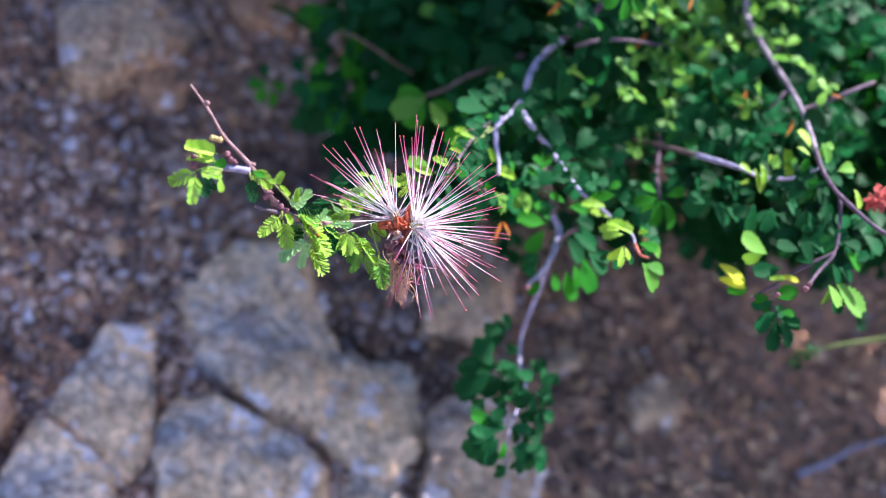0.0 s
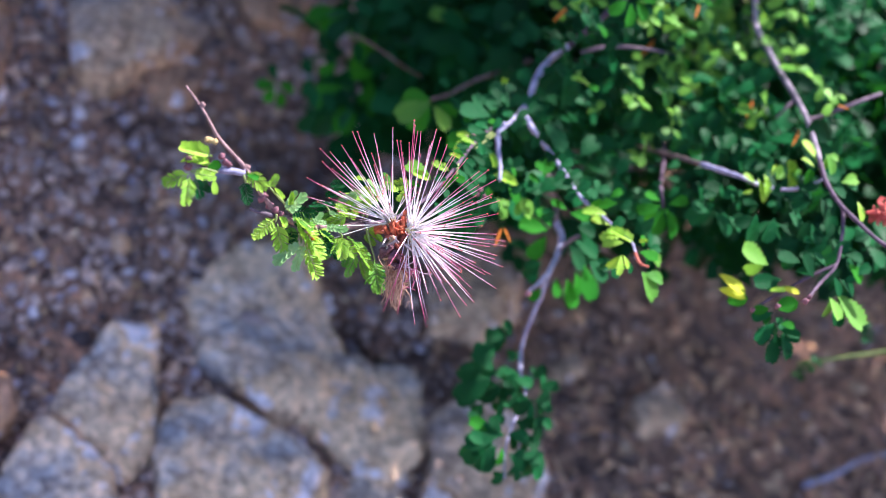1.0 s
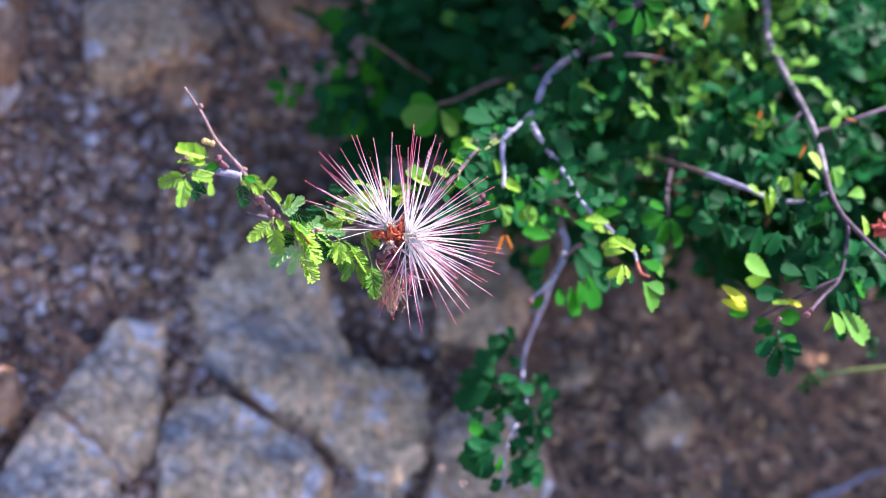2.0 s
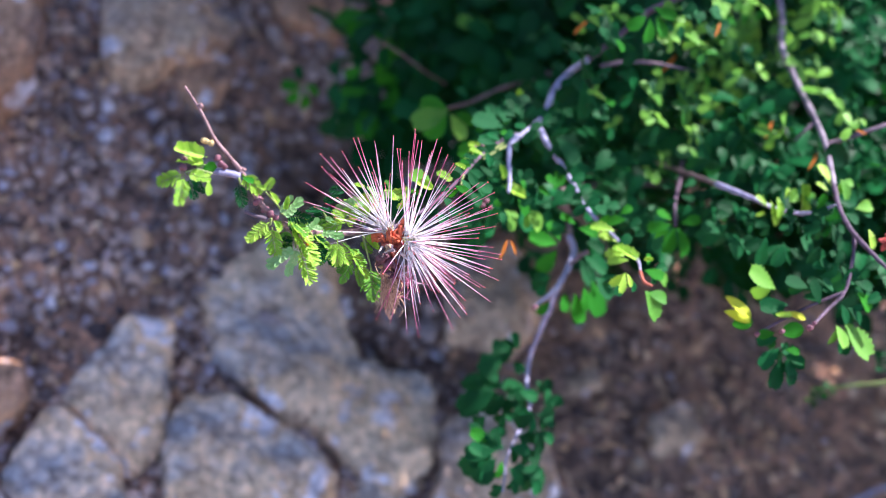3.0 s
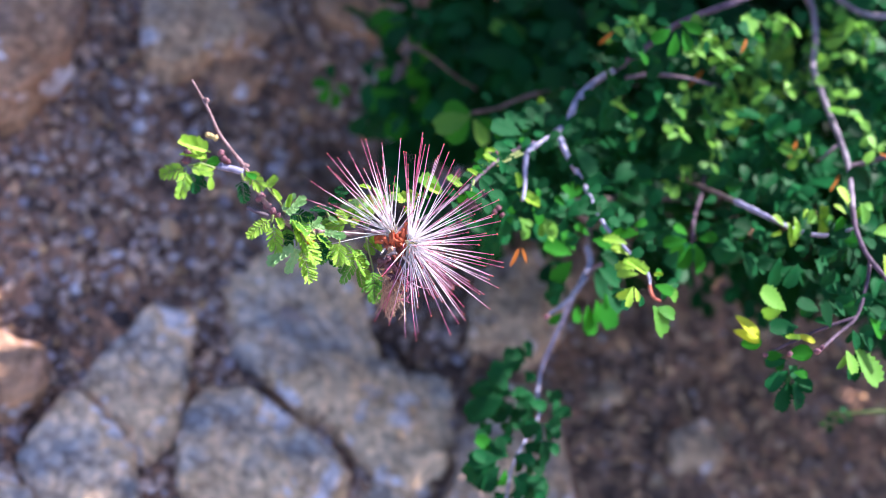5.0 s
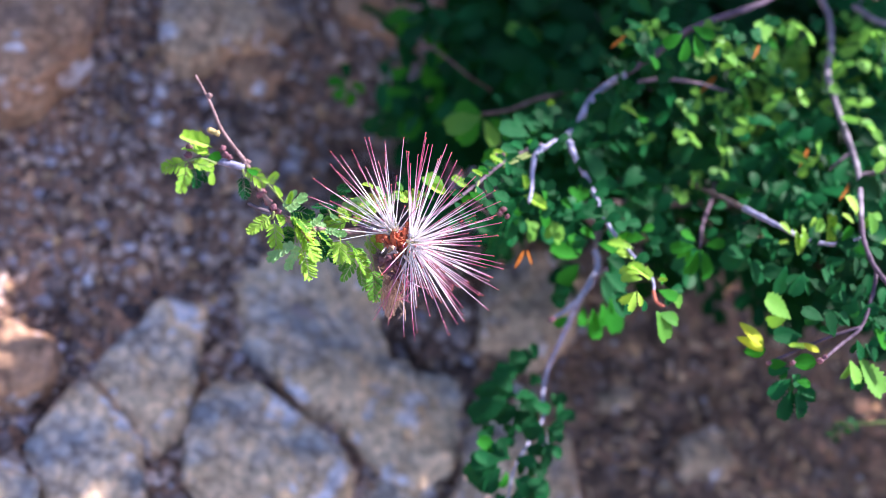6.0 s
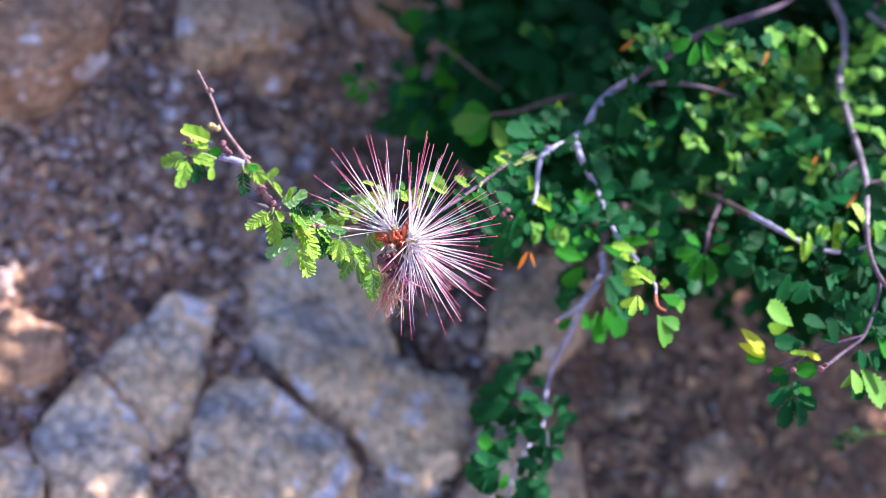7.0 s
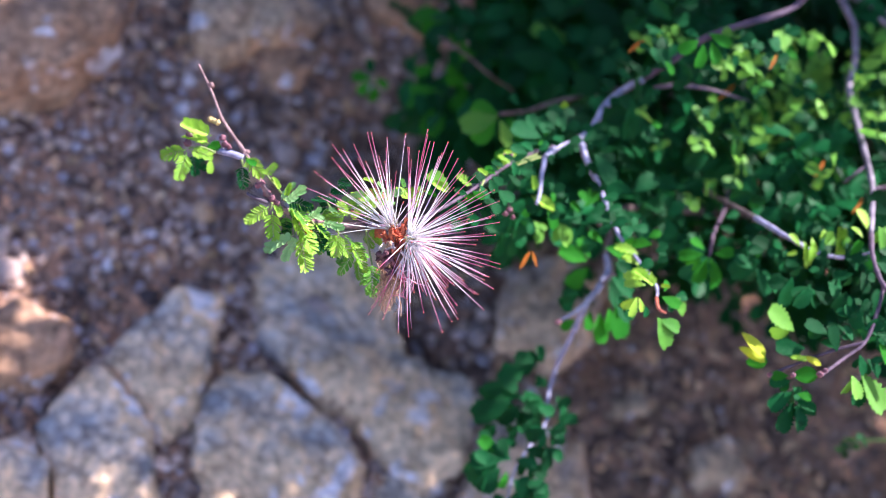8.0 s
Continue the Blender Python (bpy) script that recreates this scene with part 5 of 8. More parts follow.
blade(BOUGHS["mid"], (0.1782, 0.2957, 0.3430), (0.1816, 0.2991, 0.3433), SUNLIT_BROAD)
blade(BOUGHS["mid"], (0.1782, 0.2957, 0.3430), (0.1758, 0.2982, 0.3447), BROAD)
blade(BOUGHS["mid"], (0.1778, 0.2946, 0.3432), (0.1776, 0.2977, 0.3472), SUNLIT_BROAD)
blade(BOUGHS["mid"], (0.1807, 0.2901, 0.3443), (0.1792, 0.2964, 0.3510), FOLDED)
blade(BOUGHS["mid"], (0.1837, 0.2894, 0.3571), (0.1803, 0.2927, 0.3577), BRIGHT)
blade(BOUGHS["mid"], (0.1874, 0.2953, 0.3540), (0.1830, 0.3014, 0.3579), BRIGHT)
blade(BOUGHS["mid"], (0.1891, 0.2950, 0.3576), (0.1887, 0.2916, 0.3535), SUNLIT_BROAD)
blade(BOUGHS["mid"], (0.1891, 0.2950, 0.3576), (0.1936, 0.2960, 0.3570), SUNLIT_BROAD)
blade(BOUGHS["mid"], (0.1881, 0.2949, 0.3587), (0.1926, 0.2905, 0.3551), SUNLIT_BROAD)
blade(BOUGHS["mid"], (0.1942, 0.2864, 0.3556), (0.1991, 0.2857, 0.3547), BROAD)
blade(BOUGHS["mid"], (0.1931, 0.2855, 0.3560), (0.1993, 0.2884, 0.3572), SUNLIT_BROAD)
blade(BOUGHS["mid"], (0.1885, 0.2657, 0.3681), (0.1912, 0.2608, 0.3653), BRIGHT)
blade(BOUGHS["mid"], (0.1825, 0.2870, 0.3485), (0.1885, 0.2875, 0.3470), BROAD)
blade(BOUGHS["mid"], (0.1825, 0.2870, 0.3485), (0.1835, 0.2925, 0.3505), BROAD)
blade(BOUGHS["mid"], (0.1813, 0.2860, 0.3488), (0.1889, 0.2901, 0.3508), BROAD)
blade(BOUGHS["mid"], (0.1845, 0.2818, 0.3478), (0.1850, 0.2800, 0.3433), BROAD)
blade(BOUGHS["mid"], (0.1847, 0.2813, 0.3488), (0.1797, 0.2805, 0.3456), BROAD)
blade(BOUGHS["mid"], (0.1843, 0.2756, 0.3560), (0.1847, 0.2737, 0.3522), BROAD)
blade(BOUGHS["mid"], (0.1843, 0.2756, 0.3560), (0.1891, 0.2764, 0.3545), BROAD)
blade(BOUGHS["mid"], (0.1834, 0.2755, 0.3571), (0.1869, 0.2704, 0.3544), BROAD)
blade(BOUGHS["mid"], (0.1780, 0.2838, 0.3419), (0.1774, 0.2870, 0.3430), BROAD)
blade(BOUGHS["mid"], (0.1780, 0.2838, 0.3419), (0.1759, 0.2826, 0.3404), BROAD)
blade(BOUGHS["mid"], (0.1782, 0.2830, 0.3426), (0.1740, 0.2852, 0.3419), BROAD)
blade(BOUGHS["mid"], (0.1648, 0.2913, 0.3354), (0.1691, 0.2909, 0.3359), BROAD)
blade(BOUGHS["mid"], (0.1639, 0.2910, 0.3364), (0.1696, 0.2888, 0.3322), BROAD)
blade(BOUGHS["mid"], (0.1665, 0.2932, 0.3361), (0.1640, 0.2965, 0.3357), BROAD)
blade(BOUGHS["mid"], (0.1665, 0.2932, 0.3361), (0.1674, 0.2920, 0.3320), BROAD)
blade(BOUGHS["mid"], (0.1667, 0.2927, 0.3370), (0.1621, 0.2910, 0.3352), BROAD)
blade(BOUGHS["mid"], (0.1666, 0.2899, 0.3362), (0.1677, 0.2933, 0.3375), BROAD)
blade(BOUGHS["mid"], (0.1657, 0.2889, 0.3366), (0.1708, 0.2912, 0.3387), BROAD)
blade(BOUGHS["mid"], (0.1620, 0.2799, 0.3365), (0.1656, 0.2803, 0.3389), BROAD)
blade(BOUGHS["mid"], (0.1610, 0.2796, 0.3374), (0.1668, 0.2770, 0.3361), BROAD)
blade(BOUGHS["mid"], (0.1742, 0.2711, 0.3464), (0.1766, 0.2699, 0.3433), BROAD)
blade(BOUGHS["mid"], (0.1731, 0.2706, 0.3472), (0.1798, 0.2701, 0.3451), BROAD)
blade(BOUGHS["mid"], (0.1747, 0.2936, 0.3456), (0.1757, 0.2963, 0.3485), BRIGHT)
blade(BOUGHS["mid"], (0.1817, 0.2913, 0.3480), (0.1844, 0.2925, 0.3485), BROAD)
blade(BOUGHS["mid"], (0.1817, 0.2913, 0.3480), (0.1811, 0.2946, 0.3486), BROAD)
blade(BOUGHS["mid"], (0.1811, 0.2903, 0.3484), (0.1824, 0.2937, 0.3511), SUNLIT_BROAD)
blade(BOUGHS["mid"], (0.1831, 0.2874, 0.3501), (0.1845, 0.2907, 0.3543), LIT_THROUGH)
blade(BOUGHS["mid"], (0.1639, 0.2999, 0.3265), (0.1625, 0.2984, 0.3239), BROAD)
blade(BOUGHS["mid"], (0.1643, 0.2993, 0.3273), (0.1587, 0.2990, 0.3262), BROAD)
blade(BOUGHS["mid"], (0.1723, 0.2876, 0.3378), (0.1714, 0.2862, 0.3337), BROAD)
blade(BOUGHS["mid"], (0.1725, 0.2869, 0.3386), (0.1678, 0.2878, 0.3370), BROAD)
blade(BOUGHS["mid"], (0.1703, 0.2914, 0.3398), (0.1673, 0.2903, 0.3386), FOLDED)
blade(BOUGHS["mid"], (0.1776, 0.2755, 0.3475), (0.1831, 0.2787, 0.3467), BROAD)
blade(BOUGHS["mid"], (0.1767, 0.2753, 0.3485), (0.1813, 0.2710, 0.3469), BROAD)
blade(BOUGHS["mid"], (0.1816, 0.2705, 0.3507), (0.1851, 0.2693, 0.3464), BROAD)
blade(BOUGHS["mid"], (0.1813, 0.2704, 0.3520), (0.1794, 0.2649, 0.3480), BROAD)
blade(BOUGHS["mid"], (0.1756, 0.2895, 0.3422), (0.1785, 0.2921, 0.3437), BROAD)
blade(BOUGHS["mid"], (0.1746, 0.2890, 0.3429), (0.1799, 0.2888, 0.3420), BROAD)
blade(BOUGHS["mid"], (0.1624, 0.2968, 0.3205), (0.1609, 0.2998, 0.3236), BROAD)
blade(BOUGHS["mid"], (0.1624, 0.2968, 0.3205), (0.1594, 0.2977, 0.3179), BROAD)
blade(BOUGHS["mid"], (0.1628, 0.2959, 0.3210), (0.1562, 0.2971, 0.3233), BROAD)
blade(BOUGHS["mid"], (0.1891, 0.2814, 0.3567), (0.1909, 0.2829, 0.3587), BROAD)
blade(BOUGHS["mid"], (0.1880, 0.2809, 0.3574), (0.1935, 0.2797, 0.3569), BROAD)
# young and yellow leaves at the shrub's edge
blade(BOUGHS["lower"], (0.1680, 0.2567, 0.3433), (0.1632, 0.2560, 0.3372), SUNLIT_BROAD)
blade(BOUGHS["lower"], (0.1687, 0.2556, 0.3438), (0.1588, 0.2577, 0.3473), SUNLIT_BROAD)
blade(BOUGHS["lower"], (0.1768, 0.2557, 0.3475), (0.1723, 0.2545, 0.3449), BROAD)
blade(BOUGHS["lower"], (0.1773, 0.2548, 0.3482), (0.1702, 0.2568, 0.3487), BROAD)
blade(BOUGHS["lower"], (0.1803, 0.2539, 0.3511), (0.1798, 0.2577, 0.3506), BROAD)
blade(BOUGHS["lower"], (0.1805, 0.2531, 0.3518), (0.1751, 0.2543, 0.3527), BROAD)
blade(BOUGHS["lower"], (0.1871, 0.2579, 0.3520), (0.1918, 0.2589, 0.3506), BROAD)
blade(BOUGHS["lower"], (0.1871, 0.2579, 0.3520), (0.1875, 0.2630, 0.3531), BROAD)
blade(BOUGHS["lower"], (0.1861, 0.2569, 0.3523), (0.1906, 0.2592, 0.3563), BROAD)
blade(BOUGHS["lower"], (0.1717, 0.2509, 0.3429), (0.1695, 0.2490, 0.3394), BROAD)
blade(BOUGHS["lower"], (0.1723, 0.2504, 0.3439), (0.1643, 0.2497, 0.3412), BROAD)
blade(BOUGHS["lower"], (0.1794, 0.2489, 0.3498), (0.1755, 0.2525, 0.3478), BROAD)
blade(BOUGHS["lower"], (0.1794, 0.2476, 0.3500), (0.1754, 0.2520, 0.3554), BROAD)
blade(BOUGHS["lower"], (0.1898, 0.2492, 0.3491), (0.1917, 0.2470, 0.3453), BROAD)
blade(BOUGHS["lower"], (0.1898, 0.2492, 0.3491), (0.1930, 0.2497, 0.3509), BROAD)
blade(BOUGHS["lower"], (0.1886, 0.2489, 0.3500), (0.1956, 0.2474, 0.3476), BROAD)
blade(BOUGHS["lower"], (0.1864, 0.2484, 0.3504), (0.1857, 0.2461, 0.3474), BROAD)
blade(BOUGHS["lower"], (0.1856, 0.2483, 0.3515), (0.1896, 0.2451, 0.3473), BROAD)
blade(BOUGHS["lower"], (0.1959, 0.2535, 0.3488), (0.1964, 0.2569, 0.3503), BROAD)
blade(BOUGHS["lower"], (0.1950, 0.2526, 0.3492), (0.1993, 0.2559, 0.3510), BROAD)
blade(BOUGHS["lower"], (0.1863, 0.2435, 0.3463), (0.1868, 0.2414, 0.3401), SUNLIT_BROAD)
blade(BOUGHS["lower"], (0.1853, 0.2434, 0.3474), (0.1893, 0.2378, 0.3449), SUNLIT_BROAD)
blade(BOUGHS["lower"], (0.1901, 0.2459, 0.3454), (0.1898, 0.2383, 0.3407), BROAD)
blade(BOUGHS["lower"], (0.1886, 0.2461, 0.3467), (0.1986, 0.2398, 0.3407), SUNLIT_BROAD)
blade(BOUGHS["lower"], (0.1832, 0.2621, 0.3506), (0.1801, 0.2611, 0.3489), BROAD)
blade(BOUGHS["lower"], (0.1834, 0.2613, 0.3513), (0.1787, 0.2632, 0.3506), BROAD)
blade(BOUGHS["lower"], (0.1847, 0.2628, 0.3536), (0.1879, 0.2632, 0.3541), BROAD)
blade(BOUGHS["lower"], (0.1847, 0.2628, 0.3536), (0.1832, 0.2660, 0.3555), BROAD)
blade(BOUGHS["lower"], (0.1840, 0.2618, 0.3539), (0.1866, 0.2652, 0.3568), BROAD)
blade(BOUGHS["lower"], (0.1908, 0.2580, 0.3523), (0.1936, 0.2541, 0.3492), BROAD)
blade(BOUGHS["lower"], (0.1895, 0.2574, 0.3530), (0.1959, 0.2558, 0.3546), BROAD)
blade(BOUGHS["lower"], (0.1925, 0.2604, 0.3564), (0.1938, 0.2634, 0.3584), BROAD)
blade(BOUGHS["lower"], (0.1915, 0.2595, 0.3568), (0.1963, 0.2616, 0.3594), BROAD)
blade(BOUGHS["lower"], (0.1832, 0.2528, 0.3517), (0.1800, 0.2527, 0.3521), BROAD)
blade(BOUGHS["lower"], (0.1831, 0.2518, 0.3521), (0.1804, 0.2559, 0.3533), BROAD)
blade(BOUGHS["lower"], (0.1830, 0.2617, 0.3501), (0.1852, 0.2646, 0.3505), BROAD)
blade(BOUGHS["lower"], (0.1830, 0.2617, 0.3501), (0.1802, 0.2639, 0.3485), BROAD)
blade(BOUGHS["lower"], (0.1828, 0.2606, 0.3505), (0.1810, 0.2643, 0.3530), BROAD)
blade(BOUGHS["lower"], (0.1916, 0.2544, 0.3519), (0.1980, 0.2515, 0.3488), LIT_THROUGH)
blade(BOUGHS["edge"], (0.1625, 0.2474, 0.3376), (0.1543, 0.2528, 0.3397), YELLOW)
blade(BOUGHS["edge"], (0.1632, 0.2470, 0.3361), (0.1549, 0.2499, 0.3360), YELLOW)
blade(BOUGHS["edge"], (0.1641, 0.2479, 0.3357), (0.1583, 0.2473, 0.3330), OVAL)
blade(BOUGHS["edge"], (0.1775, 0.2460, 0.3439), (0.1720, 0.2480, 0.3435), YELLOW)
blade(BOUGHS["edge"], (0.1732, 0.2465, 0.3437), (0.1689, 0.2469, 0.3421), FOLDED)
blade(BOUGHS["edge"], (0.1767, 0.2425, 0.3435), (0.1703, 0.2419, 0.3407), OVAL)
blade(BOUGHS["edge"], (0.1718, 0.2442, 0.3344), (0.1712, 0.2421, 0.3307), BROAD)
blade(BOUGHS["edge"], (0.1721, 0.2438, 0.3354), (0.1661, 0.2421, 0.3330), BROAD)
blade(BOUGHS["edge"], (0.1735, 0.2418, 0.3320), (0.1772, 0.2404, 0.3264), BROAD)
blade(BOUGHS["edge"], (0.1737, 0.2418, 0.3333), (0.1681, 0.2362, 0.3294), BROAD)
blade(BOUGHS["edge"], (0.1750, 0.2392, 0.3300), (0.1799, 0.2348, 0.3282), BROAD)
blade(BOUGHS["edge"], (0.1747, 0.2395, 0.3315), (0.1733, 0.2313, 0.3261), BROAD)
blade(BOUGHS["edge"], (0.1756, 0.2396, 0.3329), (0.1787, 0.2386, 0.3293), BROAD)
blade(BOUGHS["edge"], (0.1756, 0.2396, 0.3329), (0.1792, 0.2435, 0.3327), BROAD)
blade(BOUGHS["edge"], (0.1744, 0.2392, 0.3337), (0.1801, 0.2369, 0.3344), BROAD)
blade(BOUGHS["edge"], (0.1764, 0.2387, 0.3304), (0.1818, 0.2382, 0.3316), BROAD)
blade(BOUGHS["edge"], (0.1754, 0.2388, 0.3316), (0.1808, 0.2335, 0.3271), BROAD)
blade(BOUGHS["edge"], (0.1708, 0.2447, 0.3361), (0.1658, 0.2433, 0.3356), LIT_THROUGH)
blade(BOUGHS["edge"], (0.1736, 0.2391, 0.3362), (0.1778, 0.2385, 0.3374), LIT_THROUGH)
blade(BOUGHS["edge"], (0.1735, 0.2424, 0.3345), (0.1773, 0.2431, 0.3327), BROAD)
blade(BOUGHS["edge"], (0.1727, 0.2422, 0.3355), (0.1754, 0.2385, 0.3339), BROAD)
# leaves over the crown's upper edge
blade(BOUGHS["arch_inner"], (0.1249, 0.3537, 0.3628), (0.1325, 0.3503, 0.3631), LIT_THROUGH)
blade(BOUGHS["arch_inner"], (0.1212, 0.3454, 0.3651), (0.1165, 0.3406, 0.3616), LIT_THROUGH)
blade(BOUGHS["arch_inner"], (0.1232, 0.3458, 0.3639), (0.1249, 0.3417, 0.3572), LIT_THROUGH)
blade(BOUGHS["arch_inner"], (0.1208, 0.3476, 0.3645), (0.1183, 0.3486, 0.3615), BROAD)
blade(BOUGHS["arch_inner"], (0.1212, 0.3466, 0.3650), (0.1162, 0.3497, 0.3643), BROAD)
blade(BOUGHS["arch_inner"], (0.1293, 0.3555, 0.3450), (0.1304, 0.3535, 0.3405), BROAD)
blade(BOUGHS["arch_inner"], (0.1293, 0.3555, 0.3450), (0.1344, 0.3576, 0.3466), BROAD)
blade(BOUGHS["arch_inner"], (0.1283, 0.3550, 0.3458), (0.1349, 0.3525, 0.3443), BROAD)
blade(BOUGHS["arch_inner"], (0.1632, 0.3742, 0.3482), (0.1573, 0.3774, 0.3501), LIT_THROUGH)
blade(BOUGHS["arch_inner"], (0.1732, 0.4018, 0.3374), (0.1744, 0.3984, 0.3342), LIT_THROUGH)
blade(BOUGHS["arch_inner"], (0.1851, 0.4156, 0.3223), (0.1885, 0.4186, 0.3258), LIT_THROUGH)
blade(BOUGHS["arch_inner"], (0.1468, 0.3592, 0.3563), (0.1503, 0.3616, 0.3571), BROAD)
blade(BOUGHS["arch_inner"], (0.1459, 0.3587, 0.3571), (0.1511, 0.3554, 0.3564), BROAD)
blade(BOUGHS["arch_inner"], (0.1531, 0.3642, 0.3519), (0.1581, 0.3657, 0.3511), BROAD)
blade(BOUGHS["arch_inner"], (0.1531, 0.3642, 0.3519), (0.1532, 0.3664, 0.3543), BROAD)
blade(BOUGHS["arch_inner"], (0.1523, 0.3631, 0.3522), (0.1569, 0.3671, 0.3540), BROAD)
blade(BOUGHS["arch_inner"], (0.1381, 0.3513, 0.3528), (0.1371, 0.3544, 0.3572), BROAD)
blade(BOUGHS["arch_inner"], (0.1385, 0.3501, 0.3532), (0.1323, 0.3525, 0.3564), SUNLIT_BROAD)
blade(BOUGHS["arch_inner"], (0.1449, 0.3520, 0.3536), (0.1402, 0.3527, 0.3500), SUNLIT_BROAD)
blade(BOUGHS["arch_inner"], (0.1453, 0.3507, 0.3538), (0.1399, 0.3566, 0.3553), SUNLIT_BROAD)
blade(BOUGHS["arch_inner"], (0.1373, 0.3590, 0.3593), (0.1415, 0.3596, 0.3586), BROAD)
blade(BOUGHS["arch_inner"], (0.1373, 0.3590, 0.3593), (0.1375, 0.3631, 0.3612), BROAD)
blade(BOUGHS["arch_inner"], (0.1366, 0.3579, 0.3595), (0.1404, 0.3601, 0.3635), BROAD)
blade(BOUGHS["arch_inner"], (0.1416, 0.3590, 0.3590), (0.1454, 0.3598, 0.3569), BROAD)
blade(BOUGHS["arch_inner"], (0.1416, 0.3590, 0.3590), (0.1424, 0.3635, 0.3604), BROAD)
blade(BOUGHS["arch_inner"], (0.1408, 0.3581, 0.3594), (0.1455, 0.3599, 0.3607), BROAD)
blade(BOUGHS["arch_inner"], (0.1554, 0.3790, 0.3534), (0.1563, 0.3826, 0.3553), BROAD)
blade(BOUGHS["arch_inner"], (0.1545, 0.3779, 0.3537), (0.1597, 0.3800, 0.3569), BROAD)
blade(BOUGHS["arch_inner"], (0.1320, 0.3526, 0.3592), (0.1338, 0.3506, 0.3569), BROAD)
blade(BOUGHS["arch_inner"], (0.1320, 0.3523, 0.3602), (0.1295, 0.3495, 0.3560), BROAD)
blade(BOUGHS["arch_inner"], (0.1263, 0.3507, 0.3623), (0.1304, 0.3449, 0.3588), LIT_THROUGH)
blade(BOUGHS["arch_inner"], (0.1480, 0.3655, 0.3588), (0.1526, 0.3685, 0.3586), BROAD)
blade(BOUGHS["arch_inner"], (0.1472, 0.3649, 0.3596), (0.1516, 0.3619, 0.3588), BROAD)
blade(BOUGHS["arch_inner"], (0.1737, 0.3969, 0.3324), (0.1749, 0.4025, 0.3367), LIT_THROUGH)
blade(BOUGHS["arch_inner"], (0.1548, 0.3675, 0.3557), (0.1549, 0.3728, 0.3578), SUNLIT_BROAD)
blade(BOUGHS["arch_inner"], (0.1548, 0.3675, 0.3557), (0.1500, 0.3675, 0.3555), BROAD)
blade(BOUGHS["arch_inner"], (0.1551, 0.3661, 0.3559), (0.1497, 0.3709, 0.3591), SUNLIT_BROAD)
blade(BOUGHS["arch_inner"], (0.1857, 0.4201, 0.3288), (0.1908, 0.4217, 0.3275), BROAD)
blade(BOUGHS["arch_inner"], (0.1857, 0.4201, 0.3288), (0.1866, 0.4252, 0.3309), BROAD)
blade(BOUGHS["arch_inner"], (0.1848, 0.4189, 0.3291), (0.1893, 0.4205, 0.3328), BROAD)
blade(BOUGHS["arch_inner"], (0.1156, 0.3410, 0.3540), (0.1109, 0.3419, 0.3530), BROAD)
blade(BOUGHS["arch_inner"], (0.1160, 0.3396, 0.3542), (0.1107, 0.3441, 0.3576), BROAD)
blade(BOUGHS["arch_inner"], (0.1083, 0.3477, 0.3544), (0.1088, 0.3506, 0.3573), BROAD)
blade(BOUGHS["arch_inner"], (0.1083, 0.3477, 0.3544), (0.1041, 0.3469, 0.3542), BROAD)
blade(BOUGHS["arch_inner"], (0.1086, 0.3466, 0.3548), (0.1043, 0.3511, 0.3557), SUNLIT_BROAD)
blade(BOUGHS["arch_inner"], (0.1240, 0.3474, 0.3476), (0.1260, 0.3463, 0.3441), BROAD)
blade(BOUGHS["arch_inner"], (0.1240, 0.3472, 0.3488), (0.1215, 0.3420, 0.3446), BROAD)
# leaves of the back, with shade or light through them put into their colour
blade(BOUGHS["back"], (0.0690, 0.3547, 0.2940), (0.0571, 0.3487, 0.2884), SUNLIT_BROAD)
blade(BOUGHS["back"], (0.0687, 0.3533, 0.2928), (0.0639, 0.3456, 0.2852), LIT_THROUGH)
blade(BOUGHS["back"], (0.0699, 0.3538, 0.2934), (0.0770, 0.3470, 0.2890), SUNLIT_BROAD)
blade(BOUGHS["back"], (0.0714, 0.3543, 0.2940), (0.0795, 0.3532, 0.2923), LIT_THROUGH)
blade(BOUGHS["back"], (0.0686, 0.3553, 0.2945), (0.0574, 0.3580, 0.2917), LIT_THROUGH)
blade(BOUGHS["back"], (0.0752, 0.3587, 0.2983), (0.0710, 0.3614, 0.3009), BROAD)
blade(BOUGHS["back"], (0.0810, 0.3610, 0.3011), (0.0778, 0.3642, 0.3037), BROAD)
blade(BOUGHS["back"], (0.0856, 0.3632, 0.3037), (0.0877, 0.3675, 0.3069), BROAD)
blade(BOUGHS["back"], (0.0750, 0.3567, 0.2966), (0.0803, 0.3538, 0.2944), BROAD)
blade(BOUGHS["top"], (0.0713, 0.4598, 0.2252), (0.0890, 0.4571, 0.2180), BROAD)
blade(BOUGHS["top"], (0.0678, 0.4625, 0.2271), (0.0822, 0.4658, 0.2345), BROAD)
blade(BOUGHS["top"], (0.0706, 0.4576, 0.2233), (0.0745, 0.4471, 0.2176), BROAD)
blade(BOUGHS["top"], (0.0756, 0.4634, 0.2289), (0.0924, 0.4595, 0.2296), BROAD)
blade(BOUGHS["top"], (0.0803, 0.4566, 0.2238), (0.0972, 0.4552, 0.2233), BROAD)
blade(BOUGHS["top"], (0.0579, 0.4687, 0.2310), (0.0669, 0.4722, 0.2381), BROAD)
blade(BOUGHS["top"], (0.0890, 0.4721, 0.2383), (0.0832, 0.4628, 0.2319), BROAD)
blade(BOUGHS["top"], (0.0616, 0.4566, 0.2212), (0.0669, 0.4479, 0.2086), BROAD)
blade(BOUGHS["top"], (0.0954, 0.4687, 0.2363), (0.1050, 0.4635, 0.2332), BROAD)
blade(BOUGHS["top"], (0.0522, 0.4744, 0.2350), (0.0655, 0.4828, 0.2393), BROAD)
